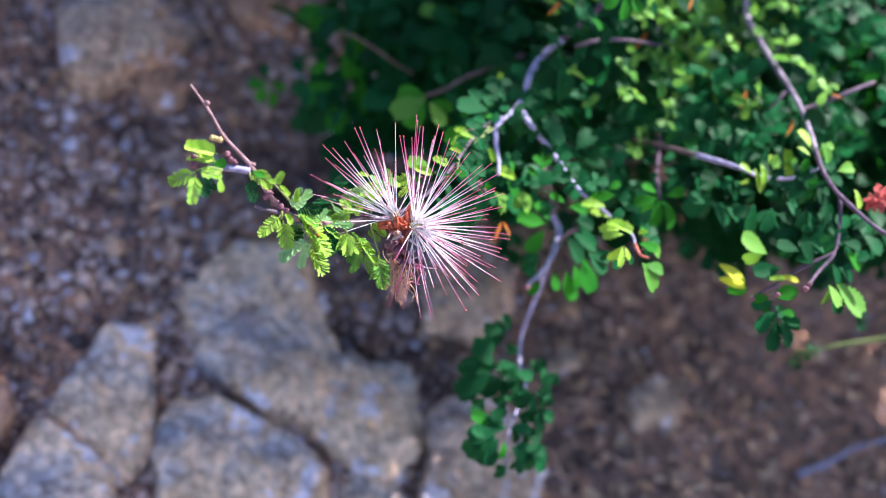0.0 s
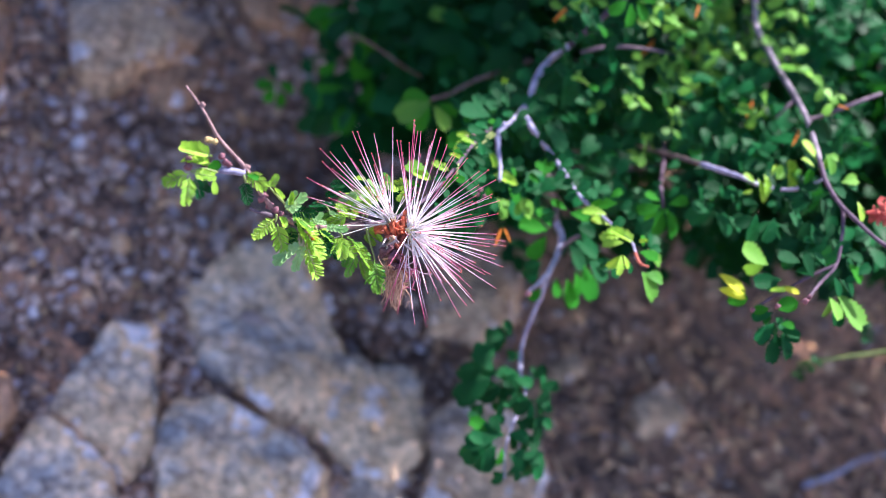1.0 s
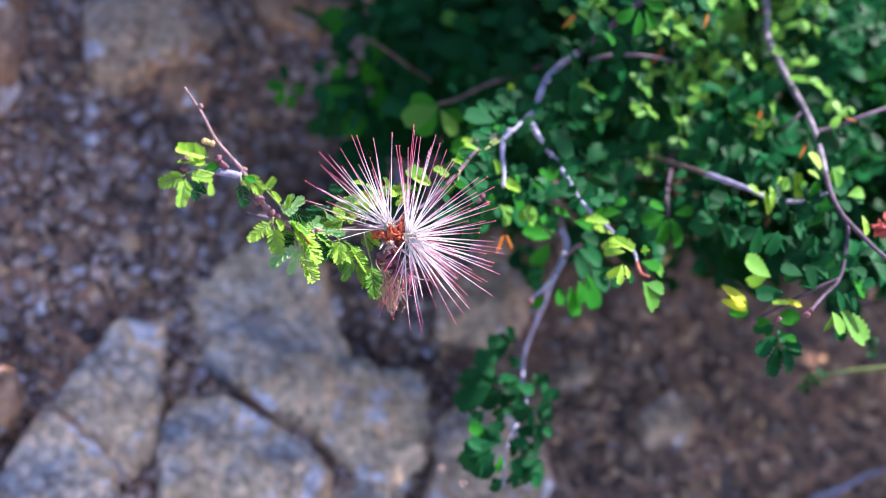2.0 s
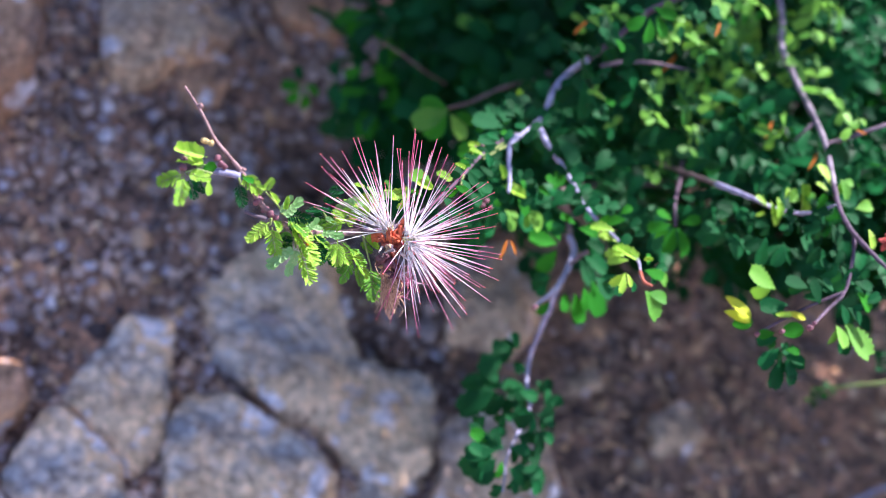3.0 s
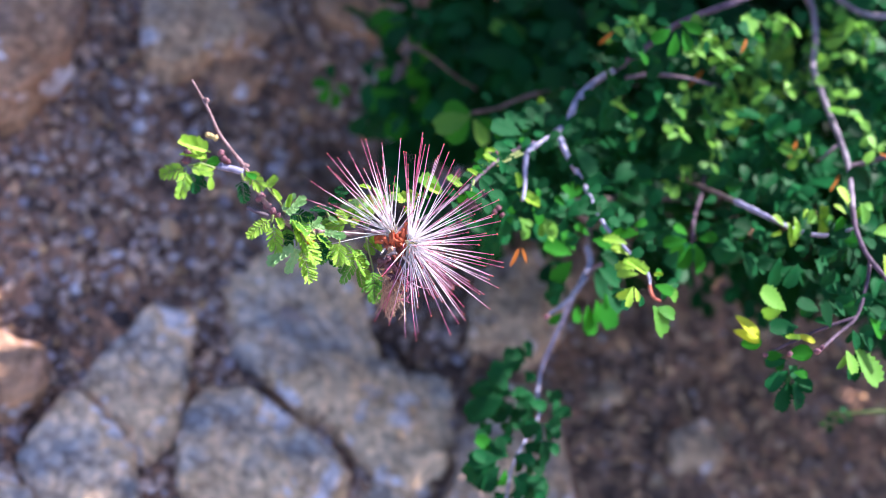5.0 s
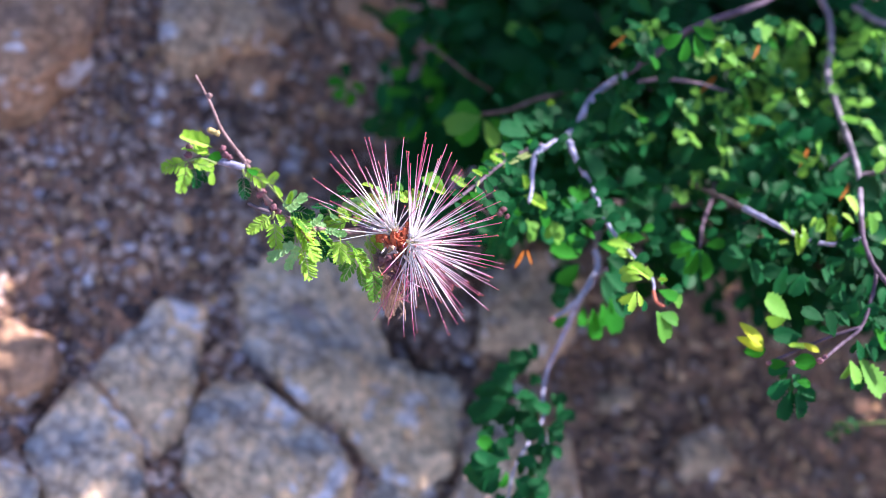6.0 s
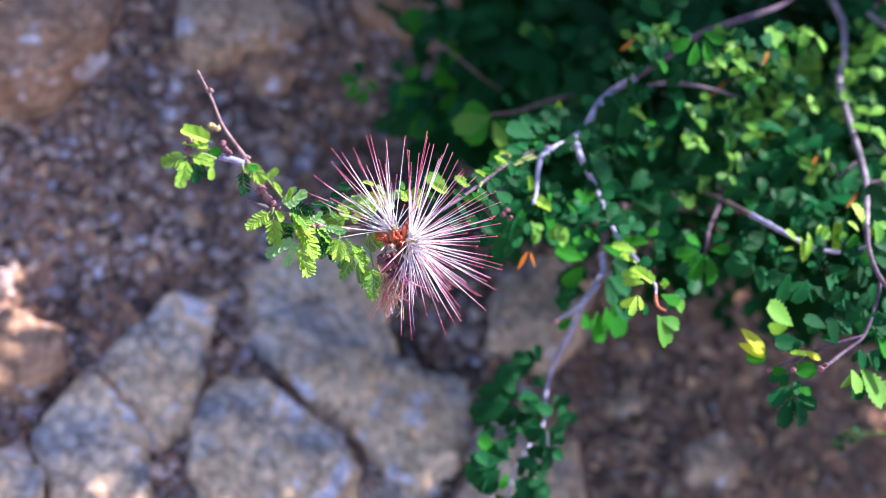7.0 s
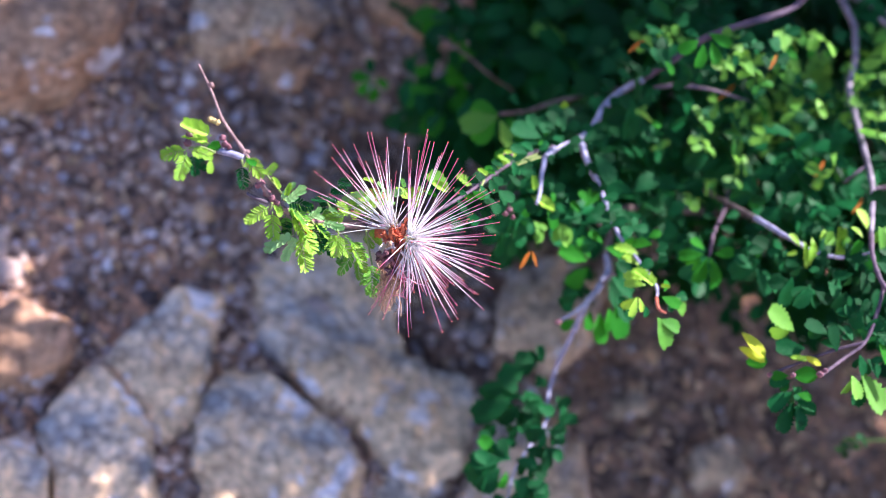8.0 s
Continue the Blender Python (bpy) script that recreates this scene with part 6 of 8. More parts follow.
blade(BOUGHS["top"], (0.0956, 0.4724, 0.2395), (0.0768, 0.4768, 0.2410), SUNLIT_BROAD)
blade(BOUGHS["top"], (0.0906, 0.4755, 0.2414), (0.0986, 0.4760, 0.2425), SUNLIT_BROAD)
blade(BOUGHS["top"], (0.0814, 0.4797, 0.2437), (0.0912, 0.4869, 0.2461), BROAD)
blade(BOUGHS["top"], (0.0394, 0.4771, 0.2355), (0.0503, 0.4724, 0.2324), BROAD)
blade(BOUGHS["top"], (0.0978, 0.4606, 0.2297), (0.1091, 0.4562, 0.2302), BROAD)
blade(BOUGHS["top"], (0.1058, 0.4782, 0.2459), (0.1189, 0.4675, 0.2416), BROAD)
blade(BOUGHS["top"], (0.1130, 0.4810, 0.2494), (0.1249, 0.4641, 0.2319), BROAD)
blade(BOUGHS["top"], (0.0995, 0.4817, 0.2479), (0.1098, 0.4755, 0.2424), BROAD)
blade(BOUGHS["far"], (0.0404, 0.4860, 0.2167), (0.0181, 0.4939, 0.2108), LIT_THROUGH)
blade(BOUGHS["far"], (0.0365, 0.4877, 0.2177), (0.0296, 0.4789, 0.2104), LIT_THROUGH)
blade(BOUGHS["far"], (0.0412, 0.4831, 0.2144), (0.0454, 0.4779, 0.2113), LIT_THROUGH)
blade(BOUGHS["far"], (0.0489, 0.4813, 0.2140), (0.0529, 0.4655, 0.1969), LIT_THROUGH)
blade(BOUGHS["far"], (0.0547, 0.4807, 0.2142), (0.0607, 0.4697, 0.2010), LIT_THROUGH)
blade(BOUGHS["far"], (0.0583, 0.4798, 0.2140), (0.0718, 0.4773, 0.2085), LIT_THROUGH)
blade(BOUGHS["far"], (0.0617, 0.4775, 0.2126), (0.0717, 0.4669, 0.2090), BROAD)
blade(BOUGHS["far"], (0.0483, 0.4597, 0.1954), (0.0296, 0.4583, 0.1840), LIT_THROUGH)
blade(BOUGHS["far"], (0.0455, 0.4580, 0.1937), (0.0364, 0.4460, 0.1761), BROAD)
blade(BOUGHS["far"], (0.0469, 0.4569, 0.1929), (0.0473, 0.4419, 0.1816), LIT_THROUGH)
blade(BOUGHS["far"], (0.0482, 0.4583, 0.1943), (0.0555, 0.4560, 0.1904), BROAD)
blade(BOUGHS["far"], (0.0120, 0.4591, 0.1898), (0.0023, 0.4581, 0.1882), LIT_THROUGH)
blade(BOUGHS["far"], (0.0134, 0.4584, 0.1893), (0.0173, 0.4529, 0.1810), LIT_THROUGH)
blade(BOUGHS["far"], (0.0130, 0.4597, 0.1904), (0.0208, 0.4583, 0.1889), LIT_THROUGH)
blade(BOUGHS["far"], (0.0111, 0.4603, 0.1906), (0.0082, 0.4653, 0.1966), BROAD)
blade(BOUGHS["far"], (0.0112, 0.4582, 0.1888), (0.0080, 0.4531, 0.1824), LIT_THROUGH)
blade(BOUGHS["far"], (0.0568, 0.4645, 0.2008), (0.0563, 0.4520, 0.1866), LIT_THROUGH)
blade(BOUGHS["far"], (0.0573, 0.4537, 0.1917), (0.0510, 0.4496, 0.1832), LIT_THROUGH)
blade(BOUGHS["far"], (0.0389, 0.4690, 0.2020), (0.0321, 0.4631, 0.1975), LIT_THROUGH)
blade(BOUGHS["far"], (0.0436, 0.4717, 0.2050), (0.0344, 0.4741, 0.2065), BROAD)
blade(BOUGHS["far"], (0.0406, 0.4908, 0.2208), (0.0334, 0.4976, 0.2237), BROAD)
blade(BOUGHS["far"], (0.0266, 0.4914, 0.2193), (0.0220, 0.4996, 0.2219), BROAD)
blade(BOUGHS["far"], (0.0601, 0.4627, 0.1997), (0.0689, 0.4480, 0.1935), BROAD)
blade(BOUGHS["far"], (0.0599, 0.4907, 0.2236), (0.0558, 0.4822, 0.2147), BROAD)
# leaves behind with shade in their dark colour, and sprays coloured as sunlit further in
cluster("arch", (0.0882, 0.3203, 0.3059), 3, 1.08)
cluster("arch", (0.0846, 0.3145, 0.3018), 3, 0.98)
cluster("arch", (0.1034, 0.3586, 0.2974), 3, 0.91)
cluster("arch", (0.1180, 0.3535, 0.3014), 3, 1.06)
cluster("arch", (0.1318, 0.3627, 0.2936), 3, 0.89)
cluster("arch", (0.1288, 0.3419, 0.2969), 3, 1.06)
cluster("tall", (0.1374, 0.3674, 0.3003), 3, 1.06)
cluster("tall", (0.1386, 0.3697, 0.3095), 3, 1.08)
cluster("tall", (0.1488, 0.3535, 0.2914), 3, 0.95)
cluster("tall", (0.1510, 0.3639, 0.3039), 3, 0.94)
cluster("tall", (0.1574, 0.3687, 0.3139), 3, 0.96)
cluster("tall", (0.1643, 0.3584, 0.3047), 3, 1.09)
cluster("tall", (0.1710, 0.3467, 0.3066), 3, 0.91)
cluster("tall", (0.1725, 0.3603, 0.3151), 3, 0.99)
cluster("tall", (0.1773, 0.3297, 0.3181), 3, 0.94)
cluster("tall", (0.1793, 0.3495, 0.3161), 3, 1.00)
cluster("tall", (0.1896, 0.3412, 0.3192), 3, 1.00)
cluster("tall", (0.1939, 0.3732, 0.3126), 3, 0.94)
cluster("tall", (0.1957, 0.3336, 0.3235), 3, 0.98)
cluster("tall", (0.2060, 0.3266, 0.3319), 3, 0.93)
cluster("tall", (0.2145, 0.3389, 0.3307), 3, 1.07)
cluster("tall", (0.2089, 0.3068, 0.3342), 2, 1.00)
cluster("tall", (0.2117, 0.2819, 0.3289), 3, 1.03)
cluster("arch", (0.1296, 0.3204, 0.3051), 3, 0.98)
cluster("tall", (0.1441, 0.3339, 0.2950), 3, 0.96)
cluster("tall", (0.1510, 0.3254, 0.2941), 2, 1.03)
cluster("arch", (0.1250, 0.3208, 0.3061), 2, 1.06)
cluster("arch", (0.0971, 0.3125, 0.3023), 2, 1.01)
cluster("arch", (0.0895, 0.3102, 0.2927), 2, 0.97)
cluster("tall", (0.1916, 0.3944, 0.3133), 3, 1.06)
cluster("tall", (0.1769, 0.3753, 0.3172), 3, 0.90)
cluster("tall", (0.1562, 0.3778, 0.3230), 3, 0.88)
cluster("tall", (0.2135, 0.3705, 0.3221), 3, 0.96)
cluster("tall", (0.2190, 0.3801, 0.3270), 3, 1.08)
cluster("tall", (0.2143, 0.4000, 0.3220), 3, 0.98)
cluster("tall", (0.2232, 0.4014, 0.3330), 3, 1.06)
cluster("arch", (0.1132, 0.3737, 0.3240), 3, 0.93)
cluster("arch", (0.1169, 0.3780, 0.3384), 3, 1.04)
cluster("tall", (0.1640, 0.3830, 0.3267), 2, 0.93)
cluster("tall", (0.158, 0.3724, 0.3337), 2, 0.6, SPRAY_SUNLIT)
cluster("tall", (0.1616, 0.3788, 0.3463), 2, 0.6, SPRAY_SUNLIT)
cluster("tall", (0.1711, 0.3904, 0.3508), 2, 0.6, SPRAY_SUNLIT)
cluster("tall", (0.1902, 0.3889, 0.3388), 2, 0.6, SPRAY_SUNLIT)
cluster("tall", (0.1741, 0.3678, 0.332), 2, 0.6, SPRAY_SUNLIT)
cluster("tall", (0.1675, 0.3536, 0.3256), 2, 0.6, SPRAY_SUNLIT)
cluster("tall", (0.186, 0.3424, 0.3318), 2, 0.6, SPRAY_SUNLIT)
cluster("tall", (0.1593, 0.363, 0.3193), 2, 0.6, SPRAY_SUNLIT)
cluster("tall", (0.1473, 0.3661, 0.327), 2, 0.6, SPRAY_SUNLIT)
cluster("tall", (0.1521, 0.3417, 0.3201), 2, 0.6, SPRAY_SUNLIT)
cluster("tall", (0.1373, 0.3495, 0.3248), 2, 0.6, SPRAY_SUNLIT)
cluster("tall", (0.1369, 0.3572, 0.3508), 2, 0.50, SPRAY_SUNLIT)
cluster("tall", (0.1466, 0.3631, 0.3453), 3, 0.55, SPRAY_SUNLIT)
cluster("tall", (0.1174, 0.3700, 0.3405), 2, 0.50, SPRAY_SUNLIT)
cluster("tall", (0.1120, 0.3785, 0.3336), 2, 0.50, SPRAY_SUNLIT)
cluster("tall", (0.1782, 0.4081, 0.2957), 2, 0.70, SPRAY_SUNLIT)
cluster("tall", (0.1795, 0.3937, 0.2969), 2, 0.60, SPRAY_SUNLIT)
cluster("tall", (0.1832, 0.3807, 0.3061), 2, 0.60, SPRAY_SUNLIT)
cluster("tall", (0.1815, 0.3753, 0.3013), 1, 0.50, SPRAY_SUNLIT)
cluster("tall", (0.1633, 0.3951, 0.3155), 2, 0.60, SPRAY_SUNLIT)
cluster("tall", (0.1864, 0.4144, 0.3088), 2, 0.60, SPRAY_SUNLIT)
cluster("tall", (0.1957, 0.4274, 0.3147), 2, 0.60, SPRAY_SUNLIT)
cluster("tall", (0.1168, 0.3397, 0.3317), 1, 0.40, SPRAY_SUNLIT)
cluster("tall", (0.1535, 0.3870, 0.3073), 1, 0.60, SPRAY_SUNLIT)
cluster("tall", (0.1484, 0.3691, 0.3441), 1, 0.60, SPRAY_SUNLIT)
cluster("tall", (0.1697, 0.3892, 0.3378), 2, 0.60, SPRAY_SUNLIT)
cluster("tall", (0.1857, 0.3836, 0.3090), 2, 0.50, SPRAY_SUNLIT)
cluster("tall", (0.1962, 0.3856, 0.3122), 1, 0.50, SPRAY_SUNLIT)
cluster("tall", (0.2011, 0.3900, 0.3299), 2, 0.60, SPRAY_SUNLIT)
cluster("tall", (0.1940, 0.3617, 0.3180), 1, 0.50, SPRAY_SUNLIT)
cluster("tall", (0.1988, 0.3546, 0.3390), 1, 0.50, SPRAY_SUNLIT)
cluster("tall", (0.2047, 0.4142, 0.3246), 2, 0.70, SPRAY_SUNLIT)
cluster("tall", (0.1727, 0.3849, 0.2950), 1, 0.50, SPRAY_SUNLIT)
cluster("tall", (0.1593, 0.3824, 0.3042), 1, 0.50, SPRAY_SUNLIT)
cluster("tall", (0.2025, 0.3260, 0.3549), 1, 0.50, SPRAY_SUNLIT)
cluster("tall", (0.1424, 0.3539, 0.3171), 1, 0.40, SPRAY_SUNLIT)
cluster("tall", (0.1846, 0.4087, 0.3038), 1, 0.60, SPRAY_SUNLIT)
cluster("tall", (0.1757, 0.4133, 0.2932), 2, 0.70, SPRAY_SUNLIT)
cluster("tall", (0.1834, 0.4151, 0.2958), 1, 0.60, SPRAY_SUNLIT)
cluster("tall", (0.1976, 0.4268, 0.3078), 3, 0.80, SPRAY_SUNLIT)
cluster("tall", (0.1933, 0.4106, 0.3066), 2, 0.60, SPRAY_SUNLIT)
cluster("tall", (0.2071, 0.4086, 0.3333), 3, 0.90, SPRAY_SUNLIT)
cluster("tall", (0.2017, 0.4287, 0.3233), 2, 0.70, SPRAY_SUNLIT)
cluster("tall", (0.2086, 0.4148, 0.3389), 3, 0.80, SPRAY_SUNLIT)
cluster("tall", (0.1992, 0.3667, 0.3362), 2, 0.70, SPRAY_SUNLIT)
cluster("tall", (0.1819, 0.4085, 0.2900), 2, 0.55, SPRAY_SUNLIT)
cluster("tall", (0.1851, 0.3783, 0.3044), 1, 0.60, SPRAY_SUNLIT)
cluster("tall", (0.1824, 0.3931, 0.2901), 1, 0.60, SPRAY_SUNLIT)
cluster("tall", (0.1940, 0.3819, 0.3087), 2, 0.50, SPRAY_SUNLIT)
cluster("tall", (0.1902, 0.3683, 0.3098), 1, 0.60, SPRAY_SUNLIT)
cluster("tall", (0.2054, 0.3458, 0.3457), 2, 0.50, SPRAY_SUNLIT)
cluster("tall", (0.1305, 0.3397, 0.3139), 1, 0.60, SPRAY_SUNLIT)
cluster("tall", (0.1452, 0.3227, 0.3174), 1, 0.50, SPRAY_SUNLIT)
cluster("tall", (0.1447, 0.3395, 0.3051), 1, 0.40, SPRAY_SUNLIT)
cluster("tall", (0.1430, 0.3601, 0.3489), 1, 0.60, SPRAY_SUNLIT)
cluster("tall", (0.1838, 0.4216, 0.3014), 1, 0.60, SPRAY_SUNLIT)
cluster("tall", (0.1997, 0.4083, 0.3188), 1, 0.50, SPRAY_SUNLIT)


# openings in the crown, along the sun's way, that let small patches of sun through
GAPS = [(z - 1.52 * x, y - 0.84 * x, w) for x, y, z, w in ((*(0.199, 0.4268, 0.3221), 0.015), (*(0.1951, 0.3634, 0.3349), 0.012), (*(0.1762, 0.3878, 0.3493), 0.014), (*(0.1995, 0.4027, 0.3386), 0.014), (*(0.206, 0.4191, 0.3402), 0.012), (*(0.1644, 0.3756, 0.3241), 0.008), (*(0.1355, 0.3488, 0.3635), 0.009))]
GAPS += [(z - 1.52 * x, y - 0.84 * x, 0.009) for x, y, z in [(0.2071, 0.4086, 0.3333), (0.2082, 0.3783, 0.3342), (0.1953, 0.4209, 0.3091), (0.1797, 0.4119, 0.2926), (0.22, 0.41, 0.3364), (0.1974, 0.3913, 0.3305), (0.2067, 0.3519, 0.3445)]]
GAPS += [(z - 1.52 * x, y - 0.84 * x, 0.013) for x, y, z in [(0.1479, 0.3675, 0.3426), (0.1832, 0.3807, 0.3061), (0.1188, 0.3717, 0.3395), (0.1374, 0.3588, 0.3496), (0.181, 0.3975, 0.2937), (0.112, 0.3785, 0.3336)]]
GAPS += [(height(x, y) - 1.52 * x, y - 0.84 * x, 0.014) for x, y in ((0.3379, 0.4485), (0.3503, 0.4357), (0.3176, 0.4171))]
GAPS += [(0.30, 0.447, 0.037), (0.262, 0.398, 0.030), (-0.49, 0.165, 0.028), (-0.53, 0.19, 0.024)]


def crown(name, label, c, r, count, size, seed, sprays=SPRAYS):
    """A mass of the shrub, or an unseen one that casts shade: thin twigs and leaves through an ellipsoid, uneven at its
    rim.
    """
    rng = random.Random(seed)
    v, f = [], []
    made = 0
    while made < count:
        q = Vector((rng.uniform(-1, 1), rng.uniform(-1, 1), rng.uniform(-1, 1)))
        if not q.length < 1 - 0.25 * (noise.noise(q * 2.3 + Vector((seed, 0, 0))) + 0.3):
            continue
        p = Vector((c[0] + q.x * r[0], c[1] + q.y * r[1], c[2] + q.z * r[2]))
        if p.z < height(p.x, p.y) + 0.03:
            continue
        # the shrub's underside rises towards its open front
        if p.z < 0.621 + 0.131 * p.x + -1.165 * p.y and p.x < 0.40:
            continue
        made += 1
        if any(math.hypot(p.z - 1.52 * p.x - a, p.y - 0.84 * p.x - b) < w for a, b, w in GAPS):
            continue
        d = Vector((rng.gauss(0, 1), rng.gauss(0, 1), rng.gauss(0, 0.5))).normalized()
        face = Vector((rng.gauss(0.15, 0.45), rng.gauss(-0.3, 0.45), 1))
        m = aim(p, p + d, face) @ Matrix.Scale(size * rng.uniform(0.75, 1.2), 4)
        sv, sf = rng.choice(sprays)
        b = len(v)
        v.extend(m @ x for x in sv)
        f.extend(tuple(b + k for k in t) for t in sf)
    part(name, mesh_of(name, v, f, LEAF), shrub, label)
    tv, tf = [], []
    for k in range(count // 14):
        q = Vector((rng.gauss(0, 0.45), rng.gauss(0, 0.45), rng.gauss(0, 0.45)))
        q *= min(1, 0.7 / q.length)
        p = Vector((c[0] + q.x * r[0], c[1] + q.y * r[1], c[2] + q.z * r[2]))
        a = BASE.lerp(p, 0.55)
        mid = a.lerp(p, 0.5) + Vector((rng.gauss(0, 0.012), rng.gauss(0, 0.012), rng.uniform(0, 0.02)))
        tube(spline([a, mid, p], 5), 0.0012, 0.0005, 6, 0.1, tv, tf, rng)
    part("brushwood", mesh_of("brushwood", tv, tf, SHADED_BARK), shrub)


crown("foliage", "dense inner leaves with shade in their dark green", (0.29, 0.50, 0.215), (0.23, 0.17, 0.12), 2600, 1.1, 21, SPRAYS[:4] + COARSE)
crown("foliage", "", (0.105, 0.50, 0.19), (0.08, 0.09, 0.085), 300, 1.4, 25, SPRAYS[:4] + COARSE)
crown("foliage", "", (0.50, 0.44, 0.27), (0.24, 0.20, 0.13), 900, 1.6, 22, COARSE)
# two crowns added out of view to shade the ground and rocks
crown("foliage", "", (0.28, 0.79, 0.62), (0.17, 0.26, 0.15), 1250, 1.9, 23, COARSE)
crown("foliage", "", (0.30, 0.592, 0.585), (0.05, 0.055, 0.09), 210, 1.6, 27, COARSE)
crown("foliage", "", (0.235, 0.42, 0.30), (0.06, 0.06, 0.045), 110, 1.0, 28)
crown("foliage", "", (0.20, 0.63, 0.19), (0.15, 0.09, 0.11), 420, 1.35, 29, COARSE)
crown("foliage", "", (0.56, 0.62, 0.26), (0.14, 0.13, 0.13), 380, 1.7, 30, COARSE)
# crowns from here on are unseen, added to block sun and sky
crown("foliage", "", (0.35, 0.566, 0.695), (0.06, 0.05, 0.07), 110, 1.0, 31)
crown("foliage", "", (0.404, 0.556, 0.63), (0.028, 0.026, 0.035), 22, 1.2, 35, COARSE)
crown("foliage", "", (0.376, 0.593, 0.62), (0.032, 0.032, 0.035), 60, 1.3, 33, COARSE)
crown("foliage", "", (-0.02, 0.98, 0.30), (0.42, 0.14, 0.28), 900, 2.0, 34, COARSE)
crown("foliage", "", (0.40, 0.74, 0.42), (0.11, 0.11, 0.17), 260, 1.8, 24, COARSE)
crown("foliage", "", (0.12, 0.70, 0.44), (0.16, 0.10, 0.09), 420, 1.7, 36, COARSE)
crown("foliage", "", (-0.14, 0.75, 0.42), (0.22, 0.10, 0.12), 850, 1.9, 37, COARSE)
for o in shrub.children:
    if o.name.startswith(("foliage", "brushwood")):
        o["kind"] = "stuff"

bough("sprig", [(0.36, 0.36, 0.2), (0.2891, 0.2994, 0.2747), (0.2718, 0.3064, 0.2499), (0.2573, 0.3098, 0.2361), (0.245, 0.3134, 0.223)], 0.0012, 0.0007, "pale green young shoot", GREEN_STEM)
cluster("sprig", (0.248, 0.3101, 0.2343), 2, 0.45)
cluster("sprig", (0.2633, 0.306, 0.2477), 1, 0.45)
F, R = BOUGHS["front"], BOUGHS["lower"]
stem("bud_stalk", [(0.1258, 0.2545, 0.3402), (0.1269, 0.2502, 0.3406), (0.1293, 0.2488, 0.3411)], 0.0005, 0.0004, CALYX, F, "red young shoot")
lumps("bud", [((0.1719, 0.2336, 0.3549), 0.0011), ((0.173, 0.2347, 0.3559), 0.0009)], PURPLE, R, "purple bud")
lumps("bud", [((0.1679, 0.2376, 0.3459), 0.001), ((0.1647, 0.2426, 0.3365), 0.0009)], PURPLE, R, "purple bud")
lumps("bud", [((0.1095, 0.2813, 0.279), 0.0013)], PURPLE, BOUGHS["fork"], "dark red bud")
lumps("bud", [((0.0761, 0.269, 0.3407), 0.0011), ((0.0754, 0.2679, 0.3396), 0.001), ((0.0779, 0.2676, 0.3397), 0.0009)], PURPLE, BOUGHS["side"], "purple buds")
lumps("bud", [((0.0697, 0.2824, 0.3486), 0.0011), ((0.0717, 0.283, 0.3493), 0.0009)], PURPLE, BOUGHS["arch"], "purple buds")
for o in (blade(BOUGHS["side"], (0.0877, 0.2704, 0.3236), (0.0864, 0.2642, 0.3208), YELLOW), blade(BOUGHS["side"], (0.0884, 0.2705, 0.3238), (0.0917, 0.267, 0.3212), YELLOW), blade(BOUGHS["cross"], (0.1486, 0.3775, 0.3263), (0.144, 0.3701, 0.3221), YELLOW),
          blade(BOUGHS["arch_inner"], (0.1083, 0.3658, 0.3414), (0.104, 0.3595, 0.3394), YELLOW), blade(BOUGHS["tall"], (0.1828, 0.3487, 0.3301), (0.1813, 0.342, 0.3269), YELLOW), blade(BOUGHS["tall"], (0.1916, 0.3238, 0.3418), (0.1896, 0.3177, 0.3389), YELLOW),
          blade(BOUGHS["arch_inner"], (0.1494, 0.3548, 0.3626), (0.1485, 0.3493, 0.3603), YELLOW), blade(BOUGHS["right"], (0.1962, 0.3191, 0.3595), (0.2007, 0.3185, 0.3596), YELLOW)):
    o.data = mesh_of("pinna", *plain_leaf(RNG, 0.10), LEAF_ORANGE)
    tagged(o, "dried orange leaf")

# ---- flowering twig ----
JOIN = (0.0869, 0.3143, 0.3278)
twig = thing("flowering_twig", JOIN, "thin brown twig with fresh feathered leaflets, growing from the shrub", "twig")
stem("stem", [JOIN, (0.0796, 0.2989, 0.3375), (0.072, 0.2809, 0.3476), (0.0628, 0.2559, 0.3595), (0.0538, 0.2385, 0.3645), (0.0453, 0.2281, 0.3664), (0.0363, 0.218, 0.3738)], 0.0005, 0.0005, PURPLE_BARK, twig, "purple-grey stem hidden by leaves", 0.14, 8)
stem("stem", [(0.0363, 0.218, 0.3738), (0.0279, 0.2127, 0.3762), (0.0192, 0.2086, 0.3808), (0.0134, 0.2073, 0.3855), (0.0089, 0.2073, 0.3915), (0.0048, 0.2085, 0.3972), (0.0009, 0.2098, 0.4005), (-0.003, 0.2119, 0.4031), (-0.0068, 0.2152, 0.4067), (-0.012, 0.2197, 0.4098)], 0.00085, 0.00028, TWIG, twig, "brown twig ending in a bare tip", 0.14, 8)
lumps("node", [((0.0133, 0.2068, 0.3864), 0.0012), ((0.0118, 0.2075, 0.3868), 0.0011), ((0.0147, 0.2068, 0.3852), 0.0011)], PURPLE, twig, "swollen purplish node")
lumps("node", [((0.0099, 0.2072, 0.3902), 0.0012), ((0.0093, 0.2066, 0.3896), 0.0009)], PURPLE, twig)
lumps("node", [((0.0042, 0.2086, 0.3973), 0.0011), ((0.0049, 0.2089, 0.3976), 0.0008)], TWIG, twig)
lumps("node", [((-0.0076, 0.2165, 0.4077), 0.0009)], TWIG, twig)
